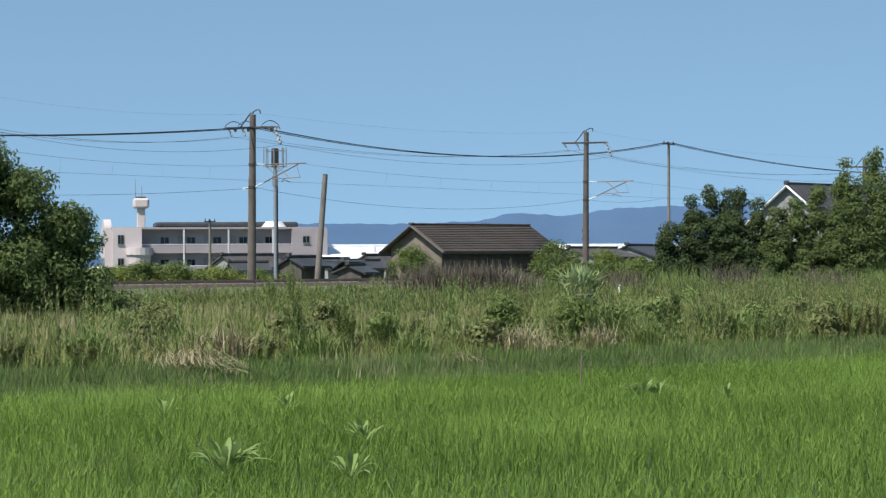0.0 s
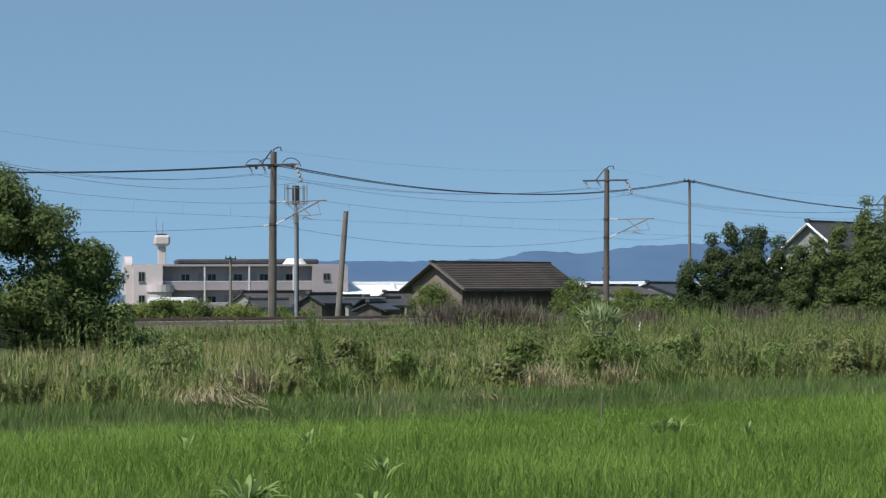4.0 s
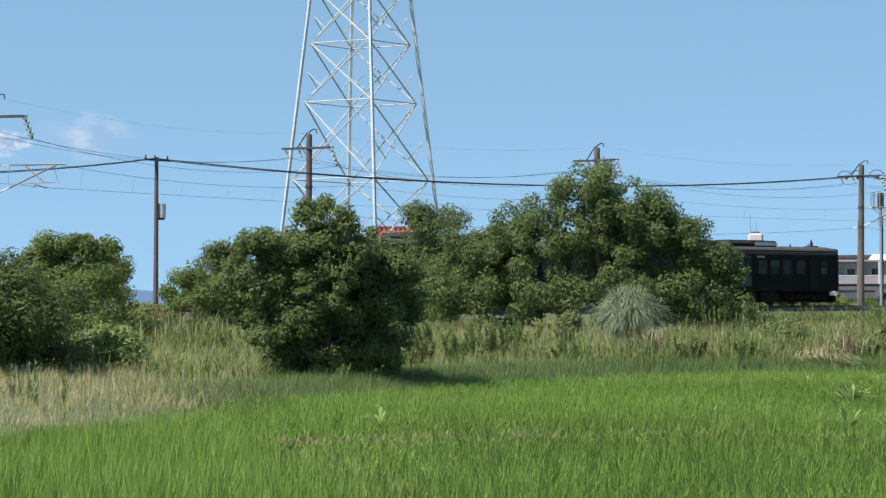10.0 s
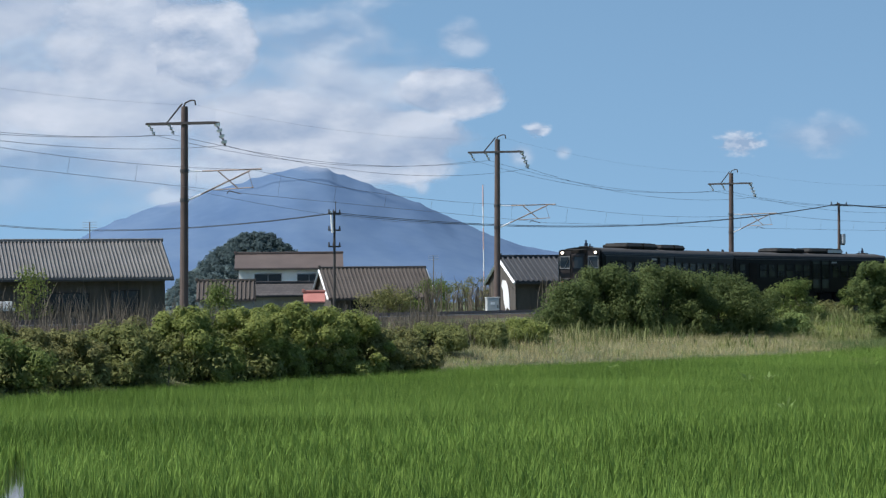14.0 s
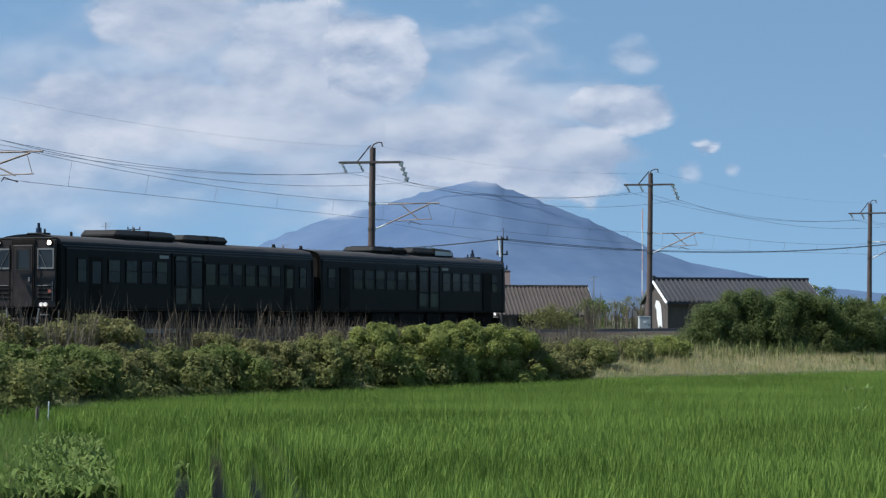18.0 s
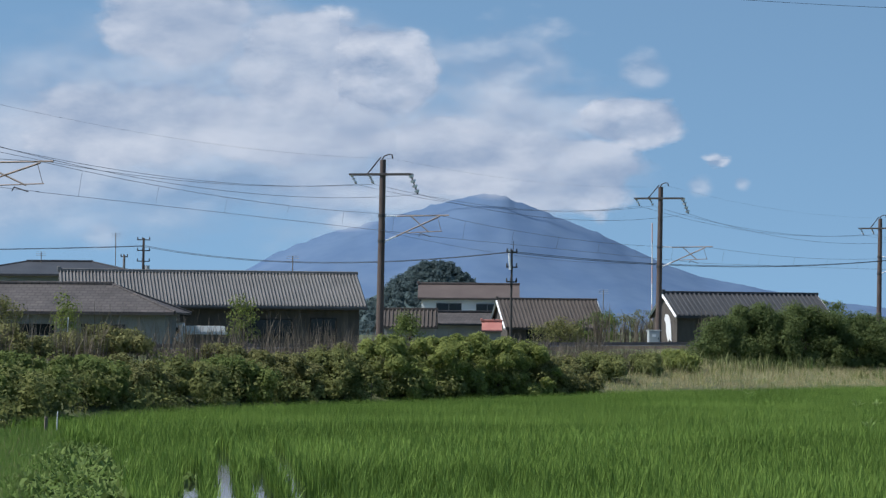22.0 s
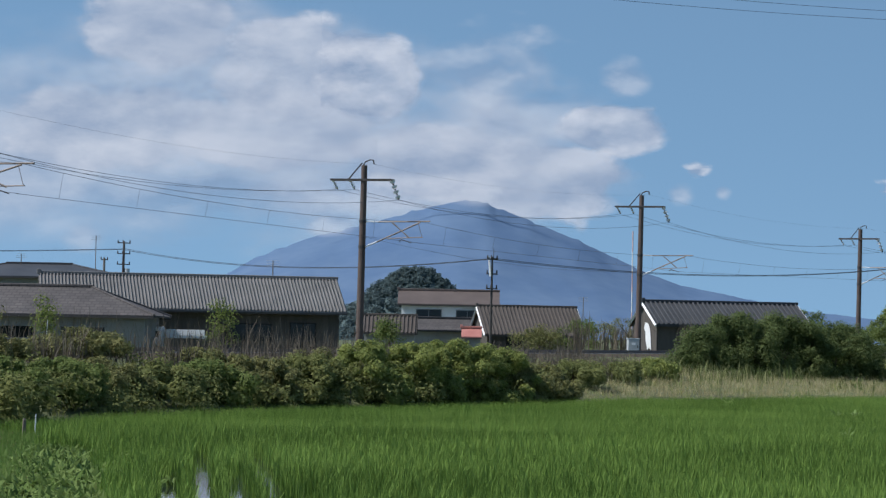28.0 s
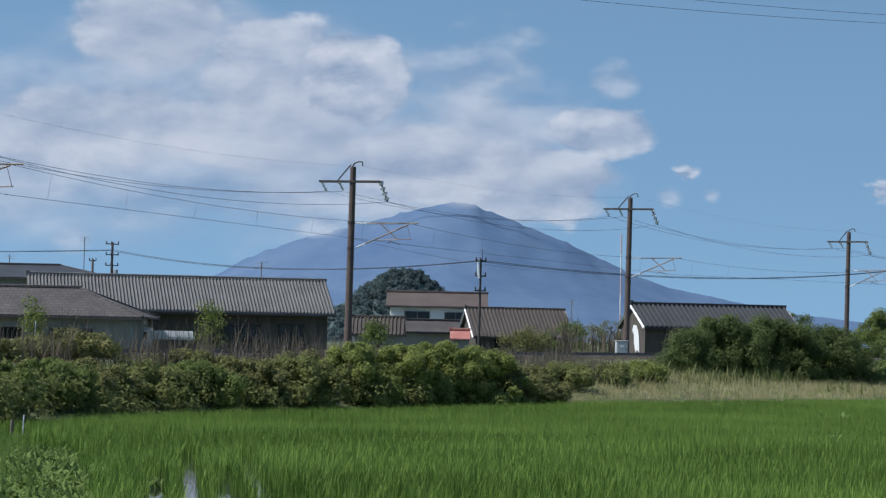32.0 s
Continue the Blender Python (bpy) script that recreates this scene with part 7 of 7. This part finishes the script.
        for x in (-8.0, 7.9):
            d = part("door", boxed(x - 0.48, x + 0.48, y - 0.03, y + 0.008, 0.98, 2.82), M["under"], e, "recessed black side door")
            part("pane", boxed(x - 0.30, x + 0.30, y + 0.0, y + 0.016, 1.85, 2.65), M["glass_lit"], d)
        for x in (-10.2, -0.35, 2.2, 10.0):
            part("rain_pipe", boxed(x - 0.03, x + 0.03, y - 0.01, y + 0.02, 0.95, 3.1), M["under"], e)
        part("roof_gutter", boxed(-10.2, 10.0, s * 1.43 - 0.02, s * 1.43 + 0.025, 3.06, 3.12), M["train_roof"], e)
        part("sill_band", boxed(-10.3, 10.1, y - 0.01, y + 0.012, 0.88, 0.97), M["under"], e)
        part("destination_board", boxed(2.5, 3.2, y - 0.005, y + 0.015, 2.86, 2.98), M["silver"], e)
        for x0, x1 in ((-4.9, -2.6), (-2.1, 0.6), (1.0, 2.6), (3.0, 4.6)):
            part("underfloor_box", boxed(x0, x1, s * 0.55, s * 1.36, 0.20, 0.86, bevel=0.04), M["under"], e)
    part("underframe", boxed(-10.2, 10.2, -0.85, 0.85, 0.24, 0.88, bevel=0.03), M["under"], e)
    # bogies
    for bx in (-7.15, 7.15):
        b = part("bogie", box(boxed(bx - 1.6, bx + 1.6, -1.08, -0.9, 0.42, 0.66, bevel=0.04), bx - 1.6, bx + 1.6, 0.9, 1.08, 0.42, 0.66, bevel=0.04), M["under"], e)
        box_bm = boxed(bx - 0.3, bx + 0.3, -0.9, 0.9, 0.45, 0.8, bevel=0.03)
        part("bolster", box_bm, M["under"], b)
        for q in (-1.05, 1.05):
            part("axle", rodded((bx + q, -0.8, 0.43), (bx + q, 0.8, 0.43), 0.07), M["rail"], b)
            for s in (-1, 1):
                part("wheel", rodded((bx + q, s * 0.50, 0.43), (bx + q, s * 0.62, 0.43), 0.43, 0.42, 20), M["rail"], b)
                part("axle_box", boxed(bx + q - 0.18, bx + q + 0.18, s * 0.92, s * 1.16, 0.30, 0.58, bevel=0.03), M["under"], b)
        for s in (-1, 1):
            part("spring", rodded((bx, s * 1.0, 0.36), (bx, s * 1.0, 0.86), 0.13, seg=10), M["under"], b)
    # cab front
    X = 10.42
    part("front_panel", boxed(X, X + 0.05, -1.31, 1.31, 0.98, 3.42, bevel=0.04), M["paint_front"], e, "black front with a sunlit brown mixed into its paint")
    X += 0.05
    dr = part("gangway_door", boxed(X, X + 0.10, -0.42, 0.42, 0.98, 3.2, bevel=0.03), M["paint_front"], e)
    part("pane", boxed(X + 0.10, X + 0.115, -0.26, 0.26, 2.35, 3.0), M["glass"], dr)
    for s in (-1, 1):
        part("door_rail", rodded((X + 0.15, s * 0.5, 1.0), (X + 0.15, s * 0.5, 3.2), 0.03), M["under"], e)
        f = bmesh.new()
        y0, y1 = (0.56, 1.24)
        for a0, a1, z0, z1 in ((y0, y1, 2.34, 2.40), (y0, y1, 3.02, 3.08), (y0, y0 + 0.05, 2.40, 3.02), (y1 - 0.05, y1, 2.40, 3.02)):
            box(f, X, X + 0.035, min(s * a0, s * a1), max(s * a0, s * a1), z0, z1)
        w = part("windscreen", f, M["silver"], e, "windscreen in a silver frame")
        part("pane", boxed(X - 0.01, X + 0.02, min(s * (y0 + 0.05), s * (y1 - 0.05)), max(s * (y0 + 0.05), s * (y1 - 0.05)), 2.40, 3.02), M["glass"], w)
        part("wiper", rodded((X + 0.05, s * 0.62, 2.97), (X + 0.05, s * 0.95, 2.37), 0.012, seg=5), M["silver"], w)
        h = part("headlight_case", rodded((X - 0.10, s * 1.06, 3.27), (X + 0.06, s * 1.06, 3.27), 0.14, 0.13, 16), M["under"], e)
        part("lens", rodded((X + 0.06, s * 1.06, 3.27), (X + 0.075, s * 1.06, 3.27), 0.09, 0.085, 16), M["lamp"], h)
        part("tail_lamp", rodded((X, s * 1.08, 1.55), (X + 0.05, s * 1.08, 1.55), 0.07, 0.07, 12), M["red"], e)
        part("handrail", rodded((X + 0.06, s * 1.2, 1.2), (X + 0.06, s * 1.2, 1.9), 0.018, seg=6), M["silver"], e)
        part("jumper_hose", rodded((X + 0.1, s * 0.62, 0.42), (X + 0.06, s * 0.66, 0.95), 0.035, seg=6), M["silver"], e)
    for y in (0.72, 0.90):
        part("marker_lamp", rodded((X, y, 1.08), (X + 0.06, y, 1.08), 0.075, 0.07, 12), M["lamp_low"], e)
    for s in (-1, 1):
        part("front_edge", rodded((X + 0.02, s * 1.29, 1.0), (X + 0.02, s * 1.29, 3.1), 0.022, seg=6), M["unit"], e)
        part("step_iron", boxed(X + 0.02, X + 0.14, s * 0.9 - 0.16, s * 0.9 + 0.16, 0.70, 0.74), M["silver"], e)
        part("grab_rail", rodded((X + 0.07, s * 0.55, 1.75), (X + 0.07, s * 1.15, 1.75), 0.015, seg=6), M["silver"], e)
    part("door_window_frame", boxed(X + 0.10, X + 0.112, -0.31, 0.31, 2.28, 3.06, bevel=0.004), M["unit"], dr)
    part("door_handle", boxed(X + 0.10, X + 0.15, 0.26, 0.32, 1.9, 2.05), M["silver"], dr)
    part("roof_brow", boxed(X - 0.35, X + 0.02, -1.2, 1.2, 3.40, 3.47, bevel=0.03), M["unit"], e)
    part("headboard", boxed(X + 0.02, X + 0.06, -0.5, 0.5, 3.22, 3.40, bevel=0.02), M["under"], e)
    part("snow_plough", boxed(X - 0.35, X + 0.05, -1.15, 1.15, 0.18, 0.62, bevel=0.08), M["under"], e)
    part("coupler", box(boxed(X - 0.1, X + 0.22, -0.12, 0.12, 0.74, 0.98, bevel=0.02), X + 0.22, X + 0.34, -0.17, 0.17, 0.70, 1.02, bevel=0.03), M["under"], e)
    for z in (1.25, 1.4, 1.55, 1.7):
        for s in (-1, 1):
            part("louvre", boxed(X, X + 0.02, min(s * 0.58, s * 1.2), max(s * 0.58, s * 1.2), z, z + 0.06), M["paint_black"], e)
    # gangway at the inner end
    part("gangway_bellows", boxed(-10.64, -10.35, -0.6, 0.6, 0.95, 3.2, bevel=0.04), M["rubber"], e)
    part("end_wall_frame", boxed(-10.38, -10.34, -1.3, 1.3, 0.9, 3.2), M["under"], e)
    return e


lead_car = railcar("black diesel railcar leading, headlights lit, on the track")
rear_car = copy_thing(lead_car, pose(0, 0, RAIL_Z))
tagged(rear_car, "black diesel railcar trailing, coupled behind the first")

# ---------------------------------------------------------------- distance
def ridge(name, pts, depth, mat, label, rough=0.02, seed=0.0, gully=0.0):
    """A mountain along a skyline of (x, y, height), falling towards and away from the viewer."""
    pts = np.asarray(pts, float)
    s = np.r_[0, np.cumsum(np.hypot(*np.diff(pts[:, :2], axis=0).T))]
    n, m = 220, 26
    q = np.linspace(0, s[-1], n)
    line = np.stack([np.interp(q, s, pts[:, k]) for k in range(3)], 1)
    for _ in range(2):
        line[1:-1, 2] = (line[:-2, 2] + 2 * line[1:-1, 2] + line[2:, 2]) / 4
    mean = pts[:, :2].mean(0)
    toward = -mean / np.hypot(*mean)
    vs = []
    for j in range(m):
        t = j / (m - 1)
        for i in range(n):
            h = line[i, 2]
            a = noise.noise((q[i] * 0.012 + t * 1.5, t * 3.0, seed)) * gully + noise.noise((q[i] * 0.03 - t * 2.0, t * 6.0, seed + 3)) * gully * 0.5
            z = h * (1 - t) ** 1.15 + a * h * (0.0 if j == 0 else (1 - t)) + noise.noise((q[i] * 0.06, 0, seed + 9)) * rough * h * (1 - t) ** 12
            vs.append((line[i, 0] + toward[0] * depth * t, line[i, 1] + toward[1] * depth * t, z))
    i = (np.arange(m - 1)[:, None] * n + np.arange(n - 1)[None]).ravel()
    return tagged(raw(name, vs, np.stack([i, i + n, i + n + 1, i + 1], 1), M[mat], smooth=True), label, "mountain", kind="structure")


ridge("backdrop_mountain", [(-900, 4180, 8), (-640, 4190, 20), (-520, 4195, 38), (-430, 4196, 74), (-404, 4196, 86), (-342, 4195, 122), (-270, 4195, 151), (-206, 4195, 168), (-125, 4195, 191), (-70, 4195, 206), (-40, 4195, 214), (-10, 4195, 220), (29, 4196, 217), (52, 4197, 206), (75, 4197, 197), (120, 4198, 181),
                           (193, 4199, 151), (275, 4201, 113), (339, 4203, 90), (430, 4204, 73), (521, 4206, 54), (700, 4206, 36), (1000, 4200, 14)], 620, "mountain", "volcano with a broad cone and long slopes, haze blue in its colour", 0.03, 4.0, 0.035)
ridge("backdrop_ridge", [(1700, 3900, 10), (1850, 3850, 40), (2066, 3780, 72), (2190, 3703, 70), (2310, 3628, 74), (2335, 3612, 84), (2356, 3600, 87), (2421, 3559, 81), (2490, 3516, 93), (2559, 3473, 96), (2636, 3425, 100), (2713, 3377, 100), (2837, 3300, 95), (3000, 3150, 70)], 300, "haze_blue_ridge", "long mountain ridge across the bay, painted in haze blue", 0.03, 8.0, 0.02)
ridge("backdrop_hill", [(-40.0, 600, 1.9), (-30.7, 600, 4.5), (-27.3, 600, 8.5), (-24.0, 600, 10.5), (-22.0, 600, 12.5), (-17.7, 600, 15.5), (-14.7, 600, 16.9), (-11.9, 600, 17.3), (-8.7, 600, 16.7), (-6.0, 600, 15.2), (-3.3, 600, 12.5), (-0.7, 600, 9.2), (2.0, 600, 4.5), (5.3, 600, 1.9)], 17, "hill", "small steep wooded hill with middle-distance haze in its colour", 0.03, 2.0, 0.10)

rng = np.random.default_rng(900)
hill = []
HILL = np.array([(-30.7, 4.5), (-27.3, 8.5), (-24.0, 10.5), (-22.0, 12.5), (-17.7, 15.5), (-14.7, 16.9), (-11.9, 17.3), (-8.7, 16.7), (-6.0, 15.2), (-3.3, 12.5), (-0.7, 9.2), (2.0, 4.5)])
for _ in range(420):
    x, t = rng.uniform(-31, 2.0), rng.random() ** 1.5
    h = np.interp(x, HILL[:, 0], HILL[:, 1])
    hill.append((x, 599.0 - 17 * t, h * (1 - t) ** 1.15 - 0.25, 0.6 + 0.55 * rng.random()))
tagged(raw("hill_woods", *leaf_cloud(rng, hill, 42000, 0.36), M["hazed_hill_leaf"]), "woods covering the small hill, greyed blue for haze", "woods", kind="stuff")


def cloud(x, y, z, w, h, key):
    w, h = w * 1.25, h * 1.25
    v = [(-w / 2, 0, -h / 2), (w / 2, 0, -h / 2), (w / 2, 0, h / 2), (-w / 2, 0, h / 2)]
    ob = tagged(raw("backdrop_cloud", v, [[0, 1, 2, 3]], M[key]), "soft white cumulus cloud in the sky", "cloud", "clouds in the sky", "structure")
    ob.matrix_basis = Matrix.Translation((x, y, z)) @ Matrix.Rotation(math.atan2(-x, y), 4, "Z")
    return ob


for i, (x, z, w, h, key) in enumerate([
        (-420, 330, 1050, 420, "cloud_bank"), (-60, 265, 700, 240, "cloud_bank"), (-860, 290, 480, 300, "cloud_bank"), (-500, 500, 360, 180, "cloud_bank"),
        (-312, 443, 300, 230, "cloud"), (-172, 430, 210, 220, "cloud"), (-530, 515, 330, 200, "cloud"), (-590, 340, 420, 210, "cloud"), (-330, 345, 420, 190, "cloud"), (-60, 300, 330, 170, "cloud"), (90, 262, 480, 170, "cloud"), (240, 350, 230, 110, "cloud"),
        (-150, 225, 560, 130, "cloud_thin"), (20, 440, 360, 230, "cloud_thin"), (110, 370, 420, 180, "cloud_thin"), (381, 288, 66, 34, "cloud_small"), (351, 246, 66, 52, "cloud_thin"), (-650, 160, 110, 80, "cloud_thin"), (188, 192, 42, 50, "cloud_thin"), (424, 252, 40, 36, "cloud_thin"),
        (725, 264, 110, 55, "cloud_small"), (864, 272, 230, 105, "cloud_thin"), (255, 440, 110, 90, "cloud_thin")]):
    cloud(x, 4330.0 + i * 3, z, w, h, key)

cloud(-215, 4130.0, 176, 120, 46, "cloud_thin")
cloud(-40, 4128.0, 236, 420, 66, "cloud_thin")
cloud(10, 4126.0, 228, 240, 50, "cloud_thin")

# ---------------------------------------------------------------- what moves
# seconds, and how far along the track the train's nose stands
NOSE = [(0, 639), (2, 597), (3.5, 566), (4.5, 546), (5.5, 526.3), (6, 514.7), (6.5, 504.2), (7, 494.8), (7.5, 486.7), (7.7, 482.9), (8, 478.6), (8.5, 466.8), (9, 455.6), (9.5, 447.0), (10, 441.3), (10.5, 439.2),
        (11, 437.2), (11.5, 432.0), (12, 425.5), (12.5, 419.3), (13, 410.5), (13.5, 400.5), (14, 389.5), (14.5, 379.7), (15.5, 358.8), (16.5, 337.8), (17, 327.3), (17.5, 317.5), (18, 308.5), (18.5, 298.7),
        (19, 289.2), (19.5, 280), (20, 270.2), (21, 251), (24, 193), (28, 116), (32, 40)]


def car_pose(nose, back):
    a, b = on_track(nose + 3.5), on_track(nose + 17.8)
    c, d = (a + b) / 2, a - b
    if back:
        d = -d
    return pose(c[0], c[1], RAIL_Z, 0, 0, math.degrees(math.atan2(d[1], d[0])))


def motions():
    walk(lead_car, [(t, car_pose(s, False)) for t, s in NOSE])
    walk(rear_car, [(t, car_pose(s + 21.3, True)) for t, s in NOSE])
    way = [(0, 86.3, 301.5), (3.5, 108.3, 287.9), (5.5, 120.8, 280.1), (6, 124.0, 278.1), (7.5, 133.0, 272.5), (10, 138.0, 269.4), (32, 138.2, 269.3)]
    walk(van, [(t, pose(x, y, VAN_GROUND, 0, 0, -31.9)) for t, x, y in way])


motions()
